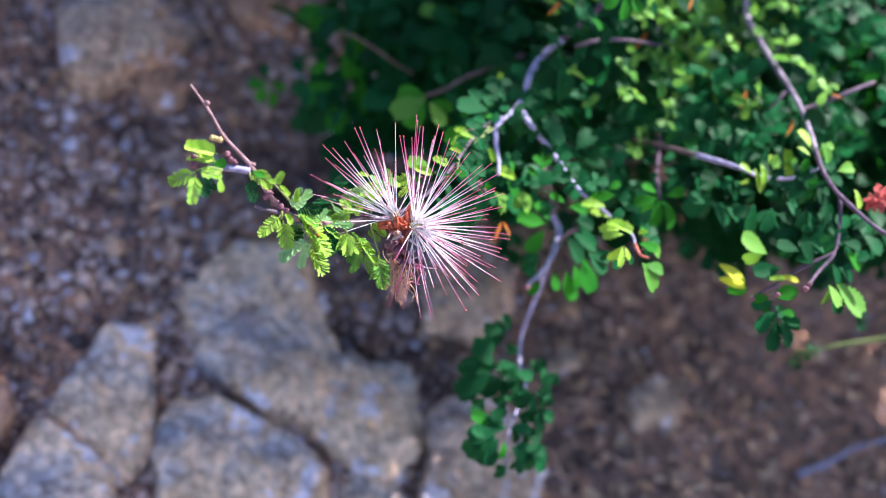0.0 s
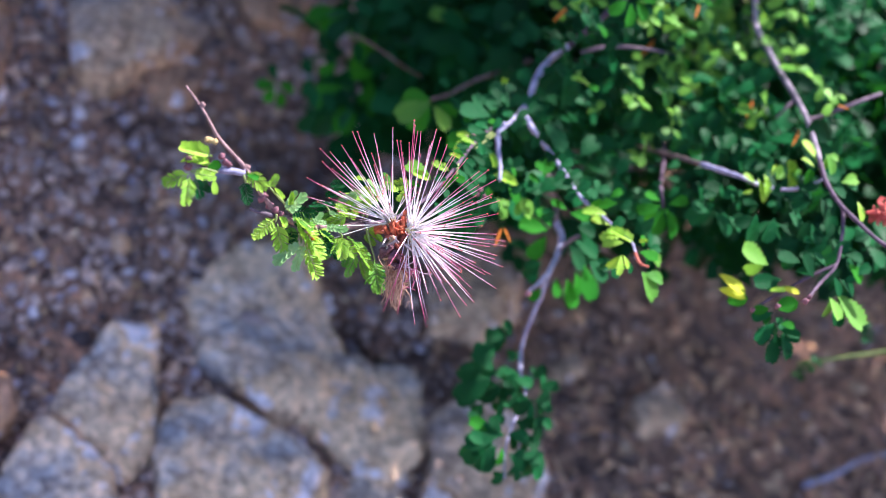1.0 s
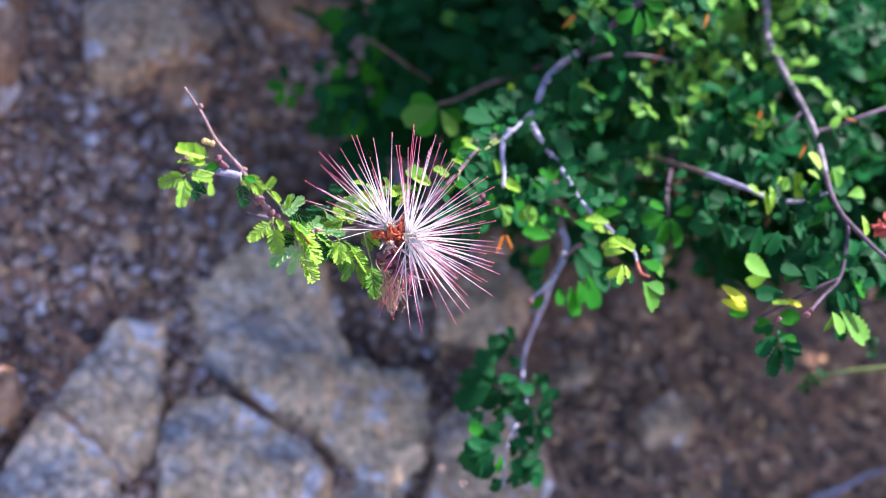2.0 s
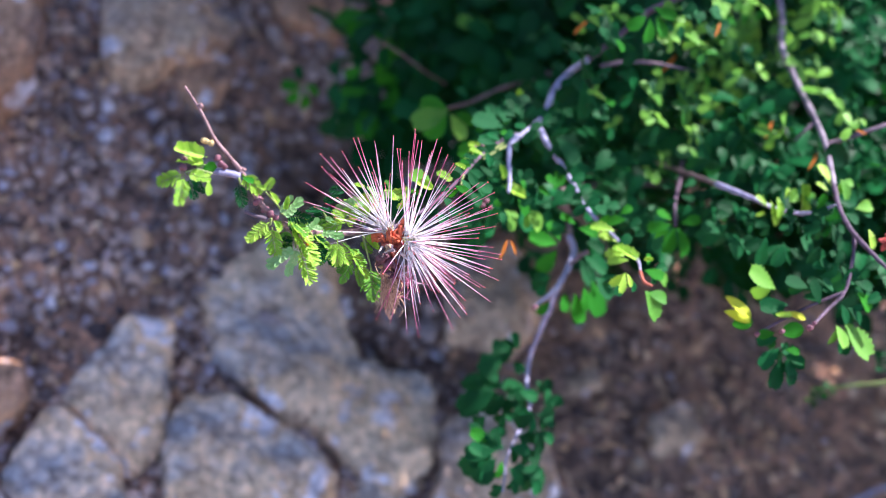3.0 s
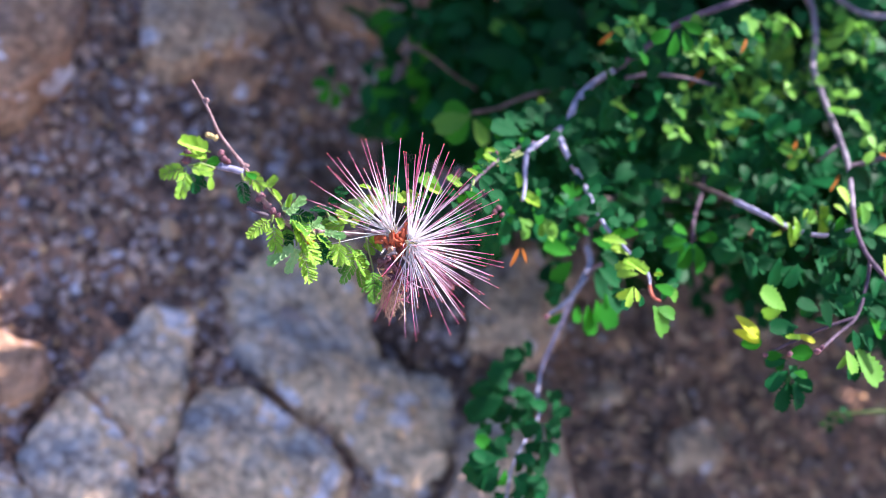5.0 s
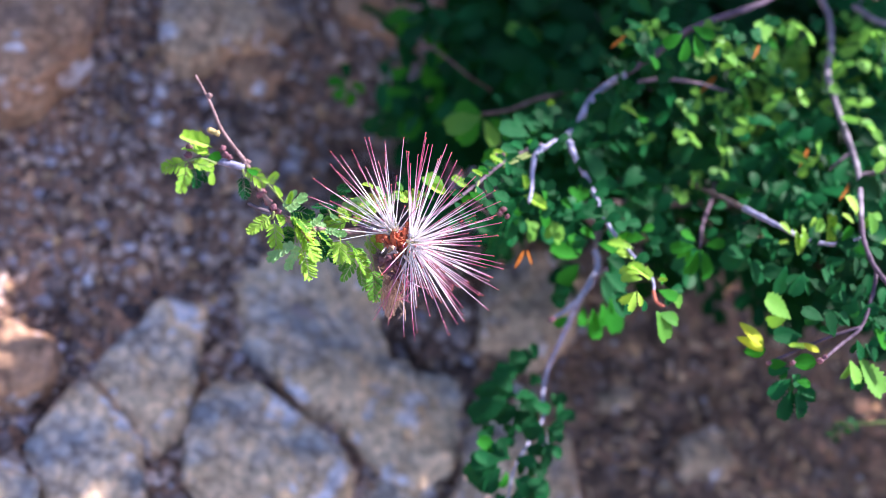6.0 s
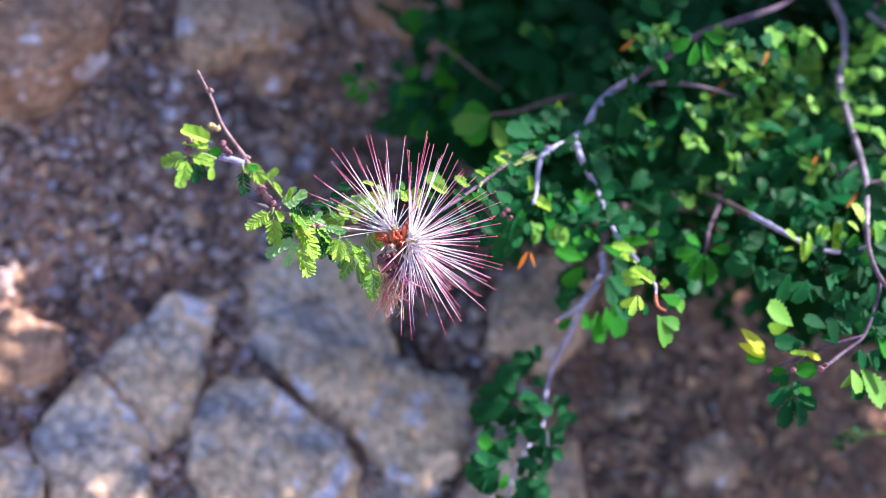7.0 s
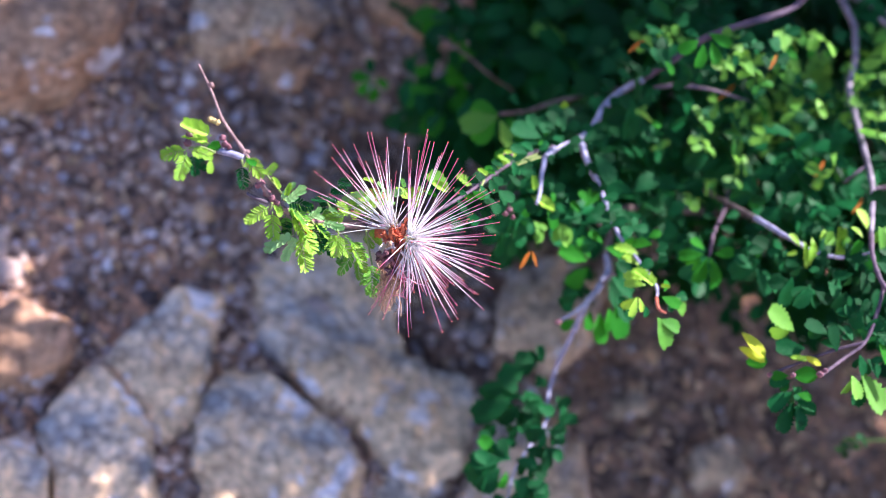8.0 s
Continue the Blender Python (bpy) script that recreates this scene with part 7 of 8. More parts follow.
lumps("bud", [((-0.0013, 0.2084, 0.4003), 0.0010), ((-0.0002, 0.2074, 0.3996), 0.0010), ((0.0008, 0.2077, 0.3986), 0.0008)], PURPLE, twig, "pair of dark red buds")
lumps("bud", [((-0.0052, 0.2105, 0.4029), 0.0008), ((-0.0045, 0.2104, 0.4029), 0.0008), ((-0.0035, 0.2102, 0.4029), 0.0009)], TAN_BUD, twig, "small tan bud")
stem("spur", [(0.0045, 0.2078, 0.3966), (0.0014, 0.2073, 0.3971), (-0.0016, 0.2066, 0.3975)], 0.0009, 0.0008, BARK, twig, "lilac-grey broken spur", 0.06)
stem("spur", [(0.0129, 0.2059, 0.3855), (0.0099, 0.2055, 0.3861), (0.0072, 0.2054, 0.387)], 0.0006, 0.0004, DARK_BARK, twig, "grey-brown broken spur", 0.06)
lumps("bud", [((-0.0085, 0.2048, 0.3989), 0.0012), ((-0.0086, 0.206, 0.3999), 0.0010)], PURPLE, twig, "purple bud")
lumps("bud", [((0.0221, 0.2075, 0.3802), 0.0014), ((0.0209, 0.2068, 0.3795), 0.0012), ((0.0231, 0.2064, 0.3795), 0.001)], DRIED, twig, "dried brown bud scales")
lumps("bud", [((0.0236, 0.2058, 0.379), 0.0006), ((0.0246, 0.2062, 0.3794), 0.0005)], LEAF_ORANGE, twig, "tiny orange bud")


def twig_leaf(stalk, blades, r=0.00035, label=""):
    """A leaf of the twig: its stalk, and the blades on it, each from its base to its tip."""
    s = stem("leaf", stalk, r, r * 0.7, GREEN_STEM, twig, label, 0.05, 4, 6)
    for base, tip, kind in blades:
        blade(s, base, tip, kind, UP + Vector((RNG.gauss(0, 0.38), RNG.gauss(0, 0.38), 0)))


twig_leaf([(-0.0017, 0.2051, 0.3982), (-0.0051, 0.2045, 0.3992), (-0.0077, 0.2029, 0.3992)], [
    ((-0.0034, 0.2060, 0.4024), (-0.0107, 0.2072, 0.4023), FOLDED), ((-0.0034, 0.2042, 0.4017), (-0.0098, 0.2064, 0.4003), FINE), ((-0.0079, 0.2018, 0.3997), (-0.0131, 0.2006, 0.3963), FINE),
    ((-0.0072, 0.2026, 0.3991), (-0.0020, 0.2032, 0.3987), FINE), ((-0.0077, 0.2018, 0.3990), (-0.0075, 0.1968, 0.3948), FINE), ((-0.0065, 0.2032, 0.3973), (-0.0045, 0.1999, 0.3944), FINE_SHADED),
    ((-0.0024, 0.2034, 0.3982), (-0.0012, 0.2004, 0.3958), BRIGHT), ((-0.0056, 0.2035, 0.3968), (-0.0028, 0.2015, 0.3953), FINE_SHADED), ((-0.0039, 0.2043, 0.4006), (-0.0068, 0.2066, 0.4019), FINE),
    ((-0.0044, 0.2055, 0.3975), (-0.0014, 0.2069, 0.3995), LIT_THROUGH)], label="bright green leaf of small leaflets")
twig_leaf([(0.0044, 0.2066, 0.3971), (0.0048, 0.2062, 0.3964), (0.0051, 0.2061, 0.3954)], [
    ((0.0051, 0.2079, 0.3971), (0.0101, 0.2064, 0.3939), FINE), ((0.0045, 0.2065, 0.3951), (0.0067, 0.2035, 0.3912), FINE_SHADED), ((0.0049, 0.2076, 0.3966), (0.0080, 0.2071, 0.3966), LIT_THROUGH)])
twig_leaf([(0.0177, 0.2086, 0.3842), (0.0140, 0.2082, 0.3891), (0.0109, 0.2076, 0.3933)], [
    ((0.0109, 0.2067, 0.3942), (0.0123, 0.2091, 0.3963), FINE), ((0.0148, 0.2064, 0.3907), (0.0124, 0.2084, 0.3921), FOLDED), ((0.0164, 0.2071, 0.3882), (0.0166, 0.2097, 0.3905), FOLDED),
    ((0.0113, 0.2067, 0.3949), (0.0096, 0.2073, 0.3949), FINE)])
twig_leaf([(0.0137, 0.2058, 0.3862), (0.0138, 0.2049, 0.3850), (0.0136, 0.2046, 0.3845)], [
    ((0.0134, 0.2041, 0.3864), (0.0095, 0.2004, 0.3828), FINE), ((0.0143, 0.2051, 0.3837), (0.0165, 0.2012, 0.3783), FINE), ((0.0144, 0.2052, 0.3863), (0.0159, 0.2040, 0.3852), FOLDED),
    ((0.0147, 0.2077, 0.3847), (0.0168, 0.2051, 0.3828), BRIGHT)])
twig_leaf([(0.0159, 0.2075, 0.3867), (0.0168, 0.2080, 0.3856), (0.0173, 0.2085, 0.3848)], [
    ((0.0165, 0.2070, 0.3858), (0.0193, 0.2108, 0.3880), SHEEN_FINE), ((0.0157, 0.2064, 0.3875), (0.0170, 0.2097, 0.3897), SHEEN_FINE), ((0.0167, 0.2089, 0.3850), (0.0229, 0.2092, 0.3847), FINE_SHADED),
    ((0.0173, 0.2085, 0.3844), (0.0230, 0.2064, 0.3827), FINE_SHADED), ((0.0177, 0.2083, 0.3838), (0.0247, 0.2037, 0.3812), FINE), ((0.0186, 0.2086, 0.3820), (0.0266, 0.2026, 0.3774), FINE),
    ((0.0179, 0.2089, 0.3823), (0.0212, 0.2064, 0.3802), FINE_SHADED), ((0.0219, 0.2096, 0.3812), (0.0227, 0.2115, 0.3832), FINE)])
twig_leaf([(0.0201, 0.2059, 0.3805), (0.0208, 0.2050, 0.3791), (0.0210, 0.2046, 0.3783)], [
    ((0.0210, 0.2031, 0.3801), (0.0164, 0.2004, 0.3759), SHEEN_FINE), ((0.0215, 0.2039, 0.3789), (0.0206, 0.2002, 0.3749), SHEEN_FINE), ((0.0203, 0.2048, 0.3791), (0.0177, 0.2037, 0.3781), FINE_SHADED),
    ((0.0206, 0.2055, 0.3800), (0.0167, 0.2061, 0.3800), FINE_SHADED), ((0.0174, 0.2073, 0.3811), (0.0194, 0.2041, 0.3778), FINE_SHADED)])
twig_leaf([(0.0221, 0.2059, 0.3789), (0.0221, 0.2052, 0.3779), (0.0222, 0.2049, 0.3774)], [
    ((0.0220, 0.2056, 0.3770), (0.0267, 0.2002, 0.3721), FINE), ((0.0225, 0.2074, 0.3759), (0.0264, 0.2045, 0.3730), FINE), ((0.0236, 0.2087, 0.3761), (0.0266, 0.2059, 0.3737), FINE_SHADED)])
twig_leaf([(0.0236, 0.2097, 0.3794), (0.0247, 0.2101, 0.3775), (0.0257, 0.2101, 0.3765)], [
    ((0.0238, 0.2100, 0.3782), (0.0290, 0.2063, 0.3745), FINE_SHADED), ((0.0245, 0.2107, 0.3782), (0.0294, 0.2085, 0.3761), FINE), ((0.0233, 0.2094, 0.3801), (0.0247, 0.2115, 0.3818), SHEEN_FINE),
    ((0.0257, 0.2098, 0.3755), (0.0286, 0.2065, 0.3718), FINE_SHADED), ((0.0271, 0.2094, 0.3742), (0.0312, 0.2073, 0.3713), FINE_SHADED), ((0.0264, 0.2110, 0.3784), (0.0308, 0.2107, 0.3790), SHEEN_FINE)])
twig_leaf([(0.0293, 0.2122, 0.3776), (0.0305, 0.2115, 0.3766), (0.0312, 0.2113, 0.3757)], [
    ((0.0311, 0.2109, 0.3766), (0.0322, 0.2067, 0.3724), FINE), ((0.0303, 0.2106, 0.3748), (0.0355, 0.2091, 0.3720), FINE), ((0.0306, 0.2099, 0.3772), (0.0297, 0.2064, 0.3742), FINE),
    ((0.0321, 0.2127, 0.3744), (0.0363, 0.2112, 0.3735), FINE_SHADED), ((0.0342, 0.2130, 0.3724), (0.0404, 0.2083, 0.3687), FINE), ((0.0359, 0.2113, 0.3699), (0.0345, 0.2067, 0.3660), FINE_SHADED),
    ((0.0373, 0.2121, 0.3674), (0.0397, 0.2084, 0.3643), FINE_SHADED), ((0.0340, 0.2105, 0.3707), (0.0331, 0.2081, 0.3676), FINE_SHADED)])
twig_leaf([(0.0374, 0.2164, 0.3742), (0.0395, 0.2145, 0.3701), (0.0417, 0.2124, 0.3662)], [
    ((0.0415, 0.2151, 0.3638), (0.0440, 0.2087, 0.3590), FINE_SHADED), ((0.0408, 0.2134, 0.3642), (0.0409, 0.2104, 0.3595), FINE_SHADED), ((0.0432, 0.2164, 0.3618), (0.0459, 0.2118, 0.3576), FINE_SHADED),
    ((0.0371, 0.2170, 0.3710), (0.0406, 0.2151, 0.3703), FINE), ((0.0382, 0.2189, 0.3719), (0.0421, 0.2167, 0.3702), FOLDED), ((0.0347, 0.2161, 0.3687), (0.0400, 0.2140, 0.3661), FINE_SHADED)])
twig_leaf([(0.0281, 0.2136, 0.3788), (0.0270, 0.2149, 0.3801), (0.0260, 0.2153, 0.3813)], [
    ((0.0283, 0.2170, 0.3807), (0.0223, 0.2175, 0.3788), FINE_SHADED), ((0.0293, 0.2166, 0.3784), (0.0255, 0.2156, 0.3758), FINE_SHADED), ((0.0296, 0.2180, 0.3786), (0.0243, 0.2180, 0.3752), FINE_SHADED),
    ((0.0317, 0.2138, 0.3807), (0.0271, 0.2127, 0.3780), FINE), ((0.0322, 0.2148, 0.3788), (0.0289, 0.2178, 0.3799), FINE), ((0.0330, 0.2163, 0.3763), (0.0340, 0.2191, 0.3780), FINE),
    ((0.0301, 0.2134, 0.3801), (0.0277, 0.2143, 0.3804), SHEEN_FINE), ((0.0310, 0.2172, 0.3783), (0.0323, 0.2197, 0.3804), FINE), ((0.0359, 0.2205, 0.3745), (0.0316, 0.2229, 0.3754), FINE_SHADED),
    ((0.0270, 0.2110, 0.3796), (0.0236, 0.2122, 0.3787), SHEEN_FINE)])
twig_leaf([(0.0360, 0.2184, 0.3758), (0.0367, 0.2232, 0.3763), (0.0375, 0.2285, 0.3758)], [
    ((0.0343, 0.2226, 0.3813), (0.0304, 0.2211, 0.3781), SHEEN_FINE), ((0.0374, 0.2266, 0.3793), (0.0343, 0.2254, 0.3759), FINE), ((0.0357, 0.2275, 0.3799), (0.0326, 0.2283, 0.3797), FOLDED),
    ((0.0409, 0.2273, 0.3765), (0.0368, 0.2260, 0.3737), FINE), ((0.0436, 0.2326, 0.3747), (0.0390, 0.2322, 0.3720), SHEEN_FINE), ((0.0493, 0.2387, 0.3709), (0.0439, 0.2377, 0.3686), FINE),
    ((0.0427, 0.2282, 0.3734), (0.0389, 0.2298, 0.3739), SHEEN_FINE), ((0.0379, 0.2225, 0.3787), (0.0342, 0.2209, 0.3769), FINE), ((0.0458, 0.2334, 0.3714), (0.0419, 0.2354, 0.3723), FINE),
    ((0.0392, 0.2292, 0.3761), (0.0370, 0.2305, 0.3770), SHEEN_FINE), ((0.0312, 0.2245, 0.3808), (0.0269, 0.2253, 0.3793), FINE_SHADED), ((0.0350, 0.2209, 0.3790), (0.0313, 0.2234, 0.3794), FINE)])
twig_leaf([(0.0370, 0.2181, 0.3757), (0.0377, 0.2229, 0.3761), (0.0385, 0.2282, 0.3757)], [
    ((0.0437, 0.2392, 0.3687), (0.0419, 0.2413, 0.3700), FINE_SHADED), ((0.0488, 0.2389, 0.3670), (0.0467, 0.2367, 0.3649), FINE), ((0.0326, 0.2202, 0.3780), (0.0351, 0.2226, 0.3790), SHEEN_FINE),
    ((0.0301, 0.2227, 0.3802), (0.0261, 0.2219, 0.3783), FINE_SHADED)])
twig_leaf([(0.0606, 0.2520, 0.3591), (0.0587, 0.2516, 0.3602), (0.0572, 0.2508, 0.3615)], [
    ((0.0557, 0.2468, 0.3654), (0.0482, 0.2509, 0.3662), SUNLIT_BROAD), ((0.0618, 0.2546, 0.3614), (0.0572, 0.2565, 0.3617), FINE), ((0.0557, 0.2452, 0.3662), (0.0511, 0.2475, 0.3655), FOLDED),
    ((0.0642, 0.2546, 0.3587), (0.0612, 0.2532, 0.3562), LIT_THROUGH), ((0.0682, 0.2585, 0.3546), (0.0724, 0.2559, 0.3526), BROAD), ((0.0701, 0.2665, 0.3501), (0.0757, 0.2659, 0.3488), BROAD),
    ((0.0531, 0.2435, 0.3643), (0.0494, 0.2456, 0.3646), LIT_THROUGH)])
twig_leaf([(0.0647, 0.2593, 0.3600), (0.0643, 0.2554, 0.3604), (0.0642, 0.2534, 0.3589)], [
    ((0.0659, 0.2593, 0.3541), (0.0704, 0.2577, 0.3518), BROAD), ((0.0663, 0.2624, 0.3559), (0.0619, 0.2644, 0.3571), BROAD), ((0.0620, 0.2511, 0.3538), (0.0677, 0.2500, 0.3520), BROAD),
    ((0.0583, 0.2442, 0.3584), (0.0623, 0.2414, 0.3569), BROAD), ((0.0704, 0.2683, 0.3482), (0.0747, 0.2663, 0.3462), BROAD), ((0.0659, 0.2562, 0.3512), (0.0703, 0.2545, 0.3507), BROAD),
    ((0.0729, 0.2817, 0.3423), (0.0776, 0.2800, 0.3410), BROAD)])
twig_leaf([(0.0809, 0.2984, 0.3376), (0.0752, 0.2863, 0.3448), (0.0716, 0.2797, 0.3479)], [
    ((0.0793, 0.2960, 0.3406), (0.0748, 0.2987, 0.3411), BROAD), ((0.0773, 0.2912, 0.3438), (0.0717, 0.2922, 0.3435), BROAD), ((0.0720, 0.2775, 0.3513), (0.0676, 0.2795, 0.3522), BRIGHT),
    ((0.0716, 0.2741, 0.3563), (0.0746, 0.2716, 0.3539), BROAD), ((0.0705, 0.2754, 0.3509), (0.0664, 0.2774, 0.3509), BROAD), ((0.0690, 0.2721, 0.3524), (0.0719, 0.2692, 0.3503), BROAD),
    ((0.0680, 0.2682, 0.3547), (0.0643, 0.2694, 0.3551), LIT_THROUGH), ((0.0659, 0.2604, 0.3604), (0.0690, 0.2577, 0.3586), BROAD), ((0.0655, 0.2614, 0.3602), (0.0622, 0.2622, 0.3607), FOLDED),
    ((0.0752, 0.2888, 0.3441), (0.0794, 0.2869, 0.3427), BROAD), ((0.0636, 0.2539, 0.3638), (0.0667, 0.2511, 0.3621), BROAD), ((0.0807, 0.2992, 0.3383), (0.0836, 0.3020, 0.3407), BROAD)])
twig_leaf([(0.0821, 0.2980, 0.3374), (0.0763, 0.2860, 0.3447), (0.0728, 0.2794, 0.3478)], [
    ((0.0766, 0.2852, 0.3499), (0.0734, 0.2836, 0.3468), BROAD), ((0.0728, 0.2752, 0.3555), (0.0688, 0.2762, 0.3557), BROAD), ((0.0716, 0.2746, 0.3537), (0.0758, 0.2742, 0.3526), BROAD),
    ((0.0688, 0.2692, 0.3554), (0.0651, 0.2704, 0.3543), BROAD), ((0.0667, 0.2647, 0.3570), (0.0708, 0.2642, 0.3560), BROAD), ((0.0633, 0.2511, 0.3673), (0.0597, 0.2517, 0.3673), BROAD),
    ((0.0619, 0.2502, 0.3643), (0.0657, 0.2492, 0.3639), LIT_THROUGH), ((0.0610, 0.2494, 0.3630), (0.0574, 0.2499, 0.3626), BROAD), ((0.0585, 0.2453, 0.3642), (0.0619, 0.2436, 0.3629), BROAD)])

# ---- flower head ----
HEART = Vector((0.0462, 0.2185, 0.369))
flower = thing("flower_head", HEART, "pink and white powder-puff flower with long stamens on the twig", "flower", "flower heads")


def stamen(base, way, length, bend, rng, droop, mat):
    """A long thread with a small round anther at its end."""
    way = way.normalized()
    side = Vector((rng.gauss(0, 1), rng.gauss(0, 1), rng.gauss(0, 1)))
    side = (side - way * side.dot(way)).normalized() * bend
    n = 9
    line = [way * (length * k / n) + (side + Vector((0, 0, -droop))) * (length * (k / n) ** 2) for k in range(n + 1)]
    v, f = tube(line, 0.000175 * rng.uniform(0.85, 1.15), 0.000065, 5)
    ends = len(f)
    ball(v, f, line[-1], 0.00021 * rng.uniform(0.75, 1.15), (1, 1, 1), 0.2, 0, rng)
    me = mesh_of("stamen", v, f, mat, ANTHER)
    uv = me.uv_layers.new(name="UVMap")
    for p in me.polygons:
        p.material_index = 1 if p.index >= ends else 0
        for li in p.loop_indices:
            vi = me.loops[li].vertex_index
            uv.data[li].uv = (0.5, min(1.0, (vi // 5) / n))
    return part("stamen", me, flower, "", Matrix.Translation(base))


# across, up and out of the flower, as it faces
ACROSS, RISE, OUT = Vector((0.9675, 0.1062, 0.2296)), Vector((-0.2283, 0.7572, 0.6120)), Vector((-0.1089, -0.6445, 0.7568))


def brush(base, tips, seed, out=1.0, mats=(FILAMENT, FILAMENT, FILAMENT_PINK), bend=0.05):
    """One floret's brush of stamens: each reaches a place across and up from the base, in mm, and as far out as its length allows."""
    rng = random.Random(seed)
    base = Vector(base)
    for a, b in tips:
        flat = math.hypot(a, b)
        full = max(flat * 1.02, rng.uniform(21.5, 24.5) if flat > 9 else rng.uniform(14, 19))
        deep = out * min(13.0, math.sqrt(full * full - flat * flat)) + rng.uniform(-2.0, 2.0)
        way = (ACROSS * a + RISE * b + OUT * deep) * 0.001
        start = base + (ACROSS * rng.gauss(0, 0.5) + RISE * rng.gauss(0, 0.5) + OUT * rng.uniform(-0.6, 0.4)) * 0.001
        stamen(start, base + way - start, (base + way - start).length, bend * rng.uniform(0.1, 1.3), rng, 0.0, rng.choice(mats))


HEART_A, HEART_B = (0.0438, 0.2195, 0.3748), (0.0485, 0.2163, 0.3760)
brush(HEART_A, [(-21.0, 12.3), (-22.4, 9.1), (-18.4, 5.6), (-17.5, 15.6), (-16.5, 20.0), (-15.0, 18.8), (-11.7, 15.2), (-11.0, 20.6), (-8.9, 23.7), (-7.6, 23.7), (-4.1, 17.8), (-3.5, 19.3), (-2.3, 22.8), (-14.0, 14.5), (1.8, 24.1), (-20.5, -3.4), (-13.4, 3.9), (-9.4, 1.3), (-19.3, -0.1), (-6.1, 16.2), (-10.2, 9.6), (-7.6, 11.8), (-5.4, 8.9), (-12.9, 7.5), (-1.5, 16.2), (-0.3, 11.8)], 1, 0.8, (FILAMENT, FILAMENT_PINK))
brush(HEART_B, [(-1.6, 23.1), (-1.0, 23.5), (-1.2, 20.0), (1.0, 22.5), (2.0, 22.1), (2.2, 28.3), (2.8, 26.9), (3.2, 25.6), (5.0, 25.3), (6.4, 21.6), (7.0, 22.4), (8.8, 25.4), (10.5, 23.2), (11.5, 21.3), (11.8, 19.4), (12.7, 18.7), (8.8, 12.0), (15.6, 18.0), (18.3, 15.0), (21.0, 14.6), (4.1, 19.0), (5.6, 16.1), (0.4, 16.1)], 2, 0.7, (FILAMENT, FILAMENT_PINK, FILAMENT_ROSE))
brush(HEART_B, [(22.5, 11.8), (17.7, 10.7), (16.7, 8.2), (21.6, 7.9), (21.0, 6.7), (23.2, 6.9), (15.5, 6.7), (14.3, 5.7), (15.6, 2.6), (19.3, 2.8), (22.6, 2.0), (18.4, 0.9), (17.7, 0.4), (13.3, -1.5), (18.4, -2.6), (21.5, -2.3), (24.4, -3.2), (24.3, -5.1), (11.7, -4.5), (19.6, -5.0), (21.0, -6.6), (21.5, -7.6), (11.4, 3.7), (13.6, 0.7)], 3)
brush(HEART_B, [(23.4, -10.2), (20.3, -9.4), (19.7, -11.4), (18.0, -12.7), (20.7, -16.4), (13.1, -11.4), (12.0, -10.2), (14.6, -15.0), (14.8, -17.4), (14.9, -19.1), (12.0, -20.6), (11.1, -22.6), (8.5, -14.6), (6.3, -17.5), (4.1, -15.3), (7.9, -13.1), (9.9, -8.8), (15.8, -8.8), (7.0, -10.2), (5.6, -13.1)], 4, 0.9, (FILAMENT, FILAMENT, FILAMENT_PINK, FILAMENT_ROSE))
brush(HEART_B, [(0.6, -24.8), (1.9, -22.8), (-2.3, -23.5), (-7.9, -19.9), (-3.7, -21.0), (-5.8, -17.2), (3.2, -13.1), (2.0, -15.3)], 5, 0.3, (FILAMENT_PINK, FILAMENT_ROSE), 0.1)
for k, (heart, lean) in enumerate(((HEART_A, (-5.0, 8.0)), (HEART_B, (6.0, 3.0)), (HEART_B, (8.0, -5.0)))):
    pick = random.Random(40 + k)
    brush(heart, [(pick.gauss(lean[0], 5.5), pick.gauss(lean[1], 5.5)) for i in range(20)], 50 + k, 1.0)
for p, r in ((HEART_A, 0.0010), (HEART_B, 0.0012)):
    lumps("heart", [(Vector(p) + OUT * 0.0006, r), (Vector(p) + OUT * 0.0012 + ACROSS * 0.0008, r * 0.7), (Vector(p) + OUT * 0.0010 - RISE * 0.0008, r * 0.7)], PALE, flower, "pale yellow heart of a floret")


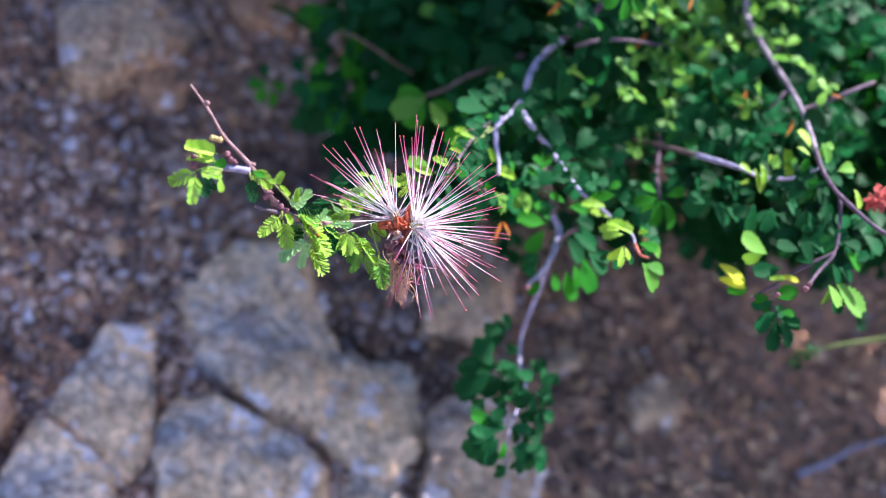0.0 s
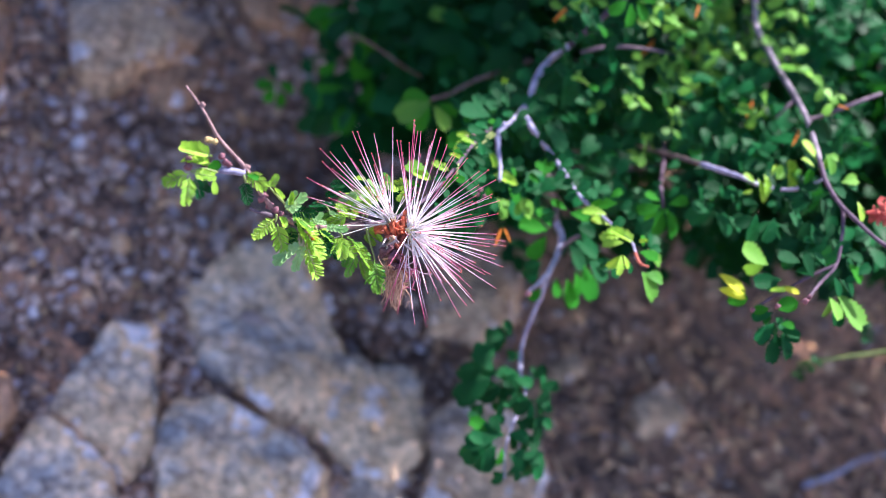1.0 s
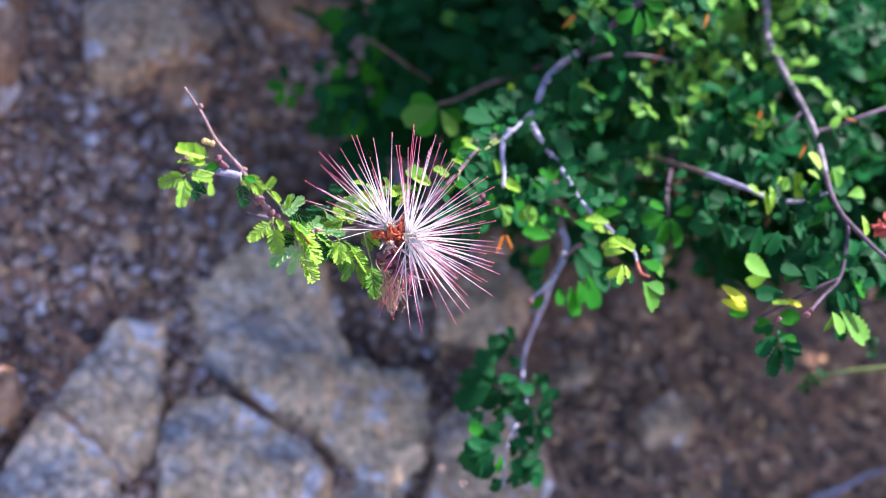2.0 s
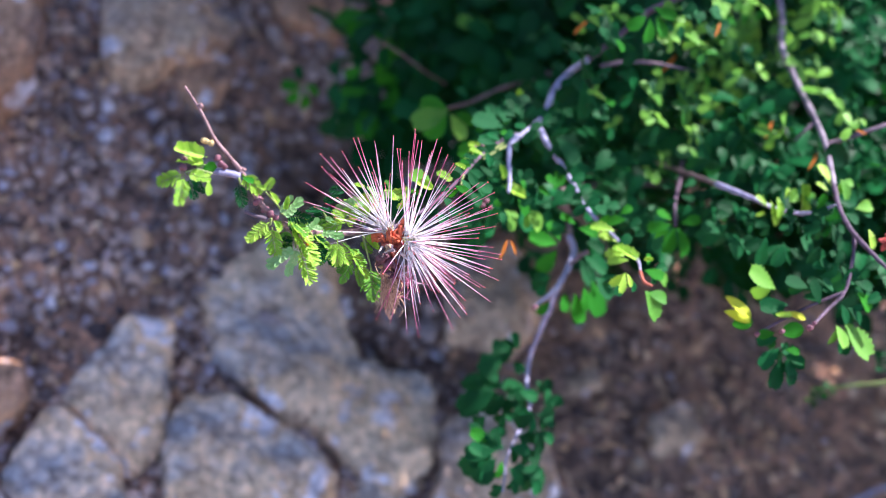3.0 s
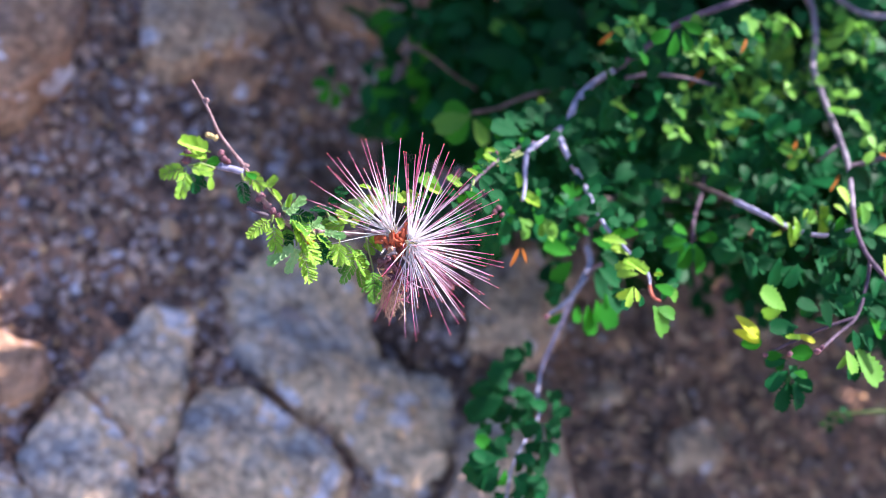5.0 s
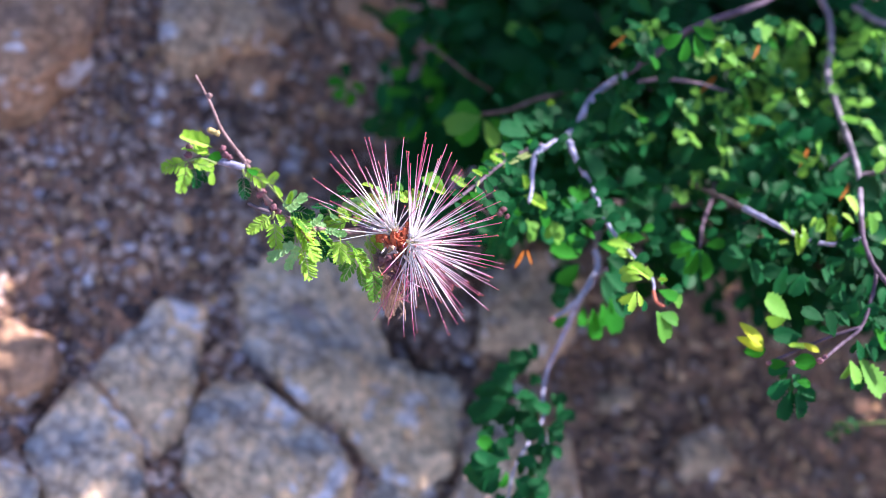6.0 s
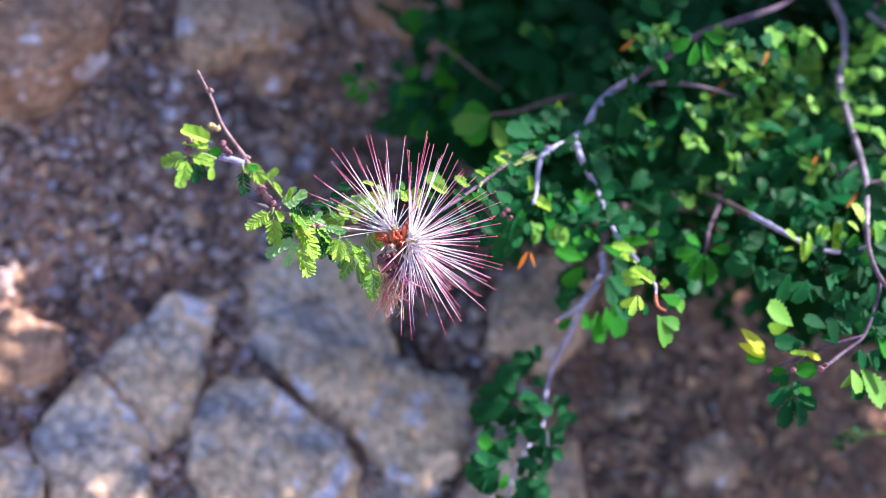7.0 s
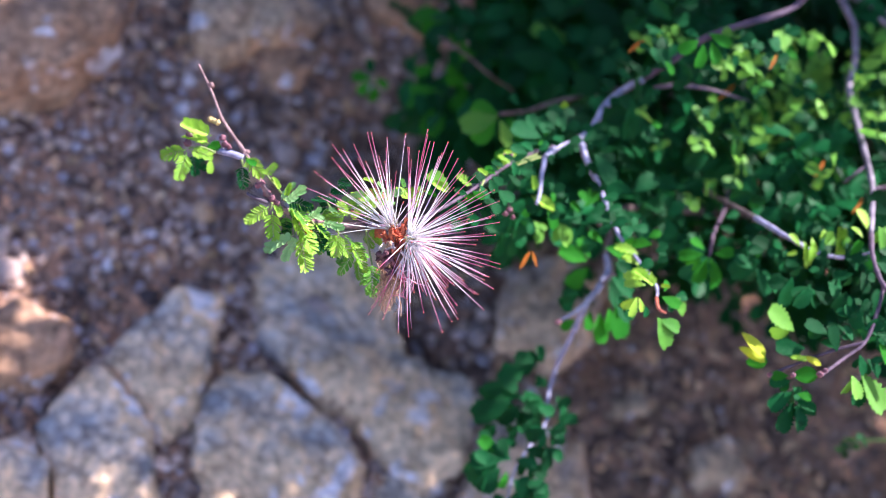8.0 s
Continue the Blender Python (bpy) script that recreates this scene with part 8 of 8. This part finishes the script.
def husks():
    """The red floret tubes, and the purple-brown remains of withered florets that hang under them."""
    rng = random.Random(5)
    spots = [((0.0420, 0.2174, 0.3734), .0011, RED), ((0.0432, 0.2164, 0.3740), .0010, CALYX), ((0.0444, 0.2164, 0.3755), .0012, RED), ((0.0457, 0.2180, 0.3757), .0010, RED), ((0.0465, 0.2192, 0.3769), .0008, RED), ((0.0468, 0.2163, 0.3758), .0010, RED), ((0.0456, 0.2153, 0.3748), .0011, CALYX), ((0.0444, 0.2145, 0.3739), .0010, DRIED), ((0.0474, 0.2152, 0.3736), .0011, CALYX), ((0.0439, 0.2133, 0.3728), .0009, PAPER), ((0.0432, 0.2127, 0.3709), .0013, PURPLE), ((0.0445, 0.2114, 0.3726), .0014, PURPLE), ((0.0460, 0.2131, 0.3729), .0012, CALYX), ((0.0460, 0.2112, 0.3713), .0014, PURPLE), ((0.0446, 0.2110, 0.3696), .0012, DRIED), ((0.0474, 0.2122, 0.3711), .0012, CALYX), ((0.0474, 0.2104, 0.3695), .0012, PURPLE), ((0.0461, 0.2098, 0.3688), .0012, DRIED), ((0.0486, 0.2100, 0.3681), .0010, CALYX), ((0.0471, 0.2094, 0.3673), .0010, DRIED)]
    for p, r, mat in spots * 3:
        v, f = [], []
        p = Vector(p) + Vector((rng.gauss(0, 0.0006), rng.gauss(0, 0.0006), rng.gauss(0, 0.0006)))
        turn = Euler((rng.uniform(-0.9, 0.9), rng.uniform(-0.9, 0.9), rng.uniform(0, 6))).to_matrix()
        ball(v, f, (0, 0, 0), r, (0.35, 0.6, 1.3), 1.5, 1, rng, turn)
        ball(v, f, turn @ Vector((0, 0.4 * r, 0.5 * r)), r * 0.5, (0.3, 0.6, 1.5), 1.2, 1, rng, turn)
        part("husk", mesh_of("husk", v, f, mat), flower, "", Matrix.Translation(p))
    for p, q in (((0.0446, 0.2156, 0.3735), (0.0416, 0.2163, 0.3763)), ((0.0456, 0.2155, 0.3736), (0.0434, 0.2169, 0.3771)), ((0.0461, 0.2155, 0.3737), (0.0448, 0.2173, 0.3776)), ((0.0468, 0.2151, 0.3735), (0.0461, 0.2186, 0.3789)), ((0.0467, 0.2145, 0.3729), (0.0482, 0.2154, 0.3765)), ((0.0475, 0.2157, 0.3740), (0.0464, 0.2197, 0.3800)), ((0.0457, 0.2159, 0.3740), (0.0462, 0.2165, 0.3772))):
        a, b = Vector(p), Vector(q)
        line = spline([a, a.lerp(b, 0.5) + Vector((rng.gauss(0, 0.0003), rng.gauss(0, 0.0003), rng.gauss(0, 0.0003))), b], 4)
        v, f = tube([x - a for x in line], 0.0004, 0.00055, 7, 0.3, rng=rng)
        part("floret_tube", mesh_of("floret_tube", v, f, RED), flower, "orange-red floret tube", Matrix.Translation(a))
    for p, q in (((0.0454, 0.2142, 0.3751), (0.0421, 0.2125, 0.3736)), ((0.0453, 0.2137, 0.3747), (0.0432, 0.2117, 0.3731)), ((0.0442, 0.2145, 0.3752), (0.0462, 0.2132, 0.3747)), ((0.0478, 0.2131, 0.3745), (0.0506, 0.2112, 0.3737))):
        a, b = Vector(p), Vector(q)
        line = spline([a, a.lerp(b, 0.5) + Vector((rng.gauss(0, 0.0005), rng.gauss(0, 0.0005), rng.gauss(0, 0.0005))), b], 4)
        v, f = tube([x - a for x in line], 0.0005, 0.00015, 6, 0.5, rng=rng)
        part("husk", mesh_of("husk", v, f, PAPER), flower, "papery pale scale", Matrix.Translation(a))
    for mat, top, end, count, spread, curl in ((DRIED, (0.0463, 0.2114, 0.3683), (0.0483, 0.2046, 0.3601), 60, 0.0020, 0.0011), (FILAMENT_ROSE, (0.0501, 0.2107, 0.3721), (0.0519, 0.2056, 0.3667), 9, 0.0016, 0.0016)):
        for k in range(count):
            p = Vector(top) + Vector((rng.gauss(0, spread), rng.gauss(0, spread), rng.gauss(0, spread))) * 0.7
            d = Vector(end) - Vector(top)
            n = 7
            turn, phase = rng.uniform(3, 9), rng.uniform(0, 6.3)
            side = d.orthogonal().normalized()
            other = d.normalized().cross(side)
            pts = [p + d * (j / n) * rng.uniform(0.85, 1.1) + (side * math.cos(phase + turn * j / n) + other * math.sin(phase + turn * j / n)) * curl * (0.4 + j / n) + Vector((rng.gauss(0, 0.0005), rng.gauss(0, 0.0005), rng.gauss(0, 0.0005))) for j in range(n)]
            v, f = tube([q - p for q in spline(pts, 5)], 0.00012, 0.00009, 5)
            me = mesh_of("withered_stamen", v, f, mat)
            uv = me.uv_layers.new(name="UVMap")
            for lp in me.loops:
                uv.data[lp.index].uv = (0.5, 0.35 + 0.3 * (lp.vertex_index // 5) / (n * 5))
            part("withered_stamen", me, flower, "", Matrix.Translation(p))


husks()


# a second, withered flower head at the shrub's edge
FADED = Vector((0.2032, 0.2726, 0.3591))
faded = thing("flower_head", FADED, "withered dark red flower head among the leaves", "flower", "flower heads")
rr = random.Random(9)
for k in range(40):
    d = Vector((rr.gauss(0, 1), rr.gauss(0, 1), rr.gauss(0, 1))).normalized() * rr.uniform(0.003, 0.0056)
    v, f = tube(spline([Vector(), d * 0.6 + Vector((rr.gauss(0, 0.0008), rr.gauss(0, 0.0008), 0)), d], 4), 0.0004, 0.0003, 5)
    ball(v, f, d, 0.0006, (1, 1, 1), 0.3, 0, rr)
    part("withered_stamen", mesh_of("withered_stamen", v, f, ANTHER), faded, "", Matrix.Translation(FADED))

# fallen twigs on the soil
for name, pts, r in (("fallen_twig", [(0.3601, 0.388), (0.3833, 0.4005), (0.4082, 0.4174), (0.4481, 0.4357)], 0.0022), ("fallen_twig", [(0.0213, 0.3832), (0.0309, 0.3937), (0.0416, 0.4012)], 0.0012)):
    line = spline([(x, y, height(x, y) + 0.004) for x, y in pts], 6)
    v, f = tube(line, r, r * 0.6, 8, 0.15, rng=RNG)
    ob = new(name, mesh_of(name, shift_to(v, line[0]), f, BARK))
    ob.location = line[0]
    tagged(ob, "weathered grey fallen twig on the soil", "twig", "fallen twigs")
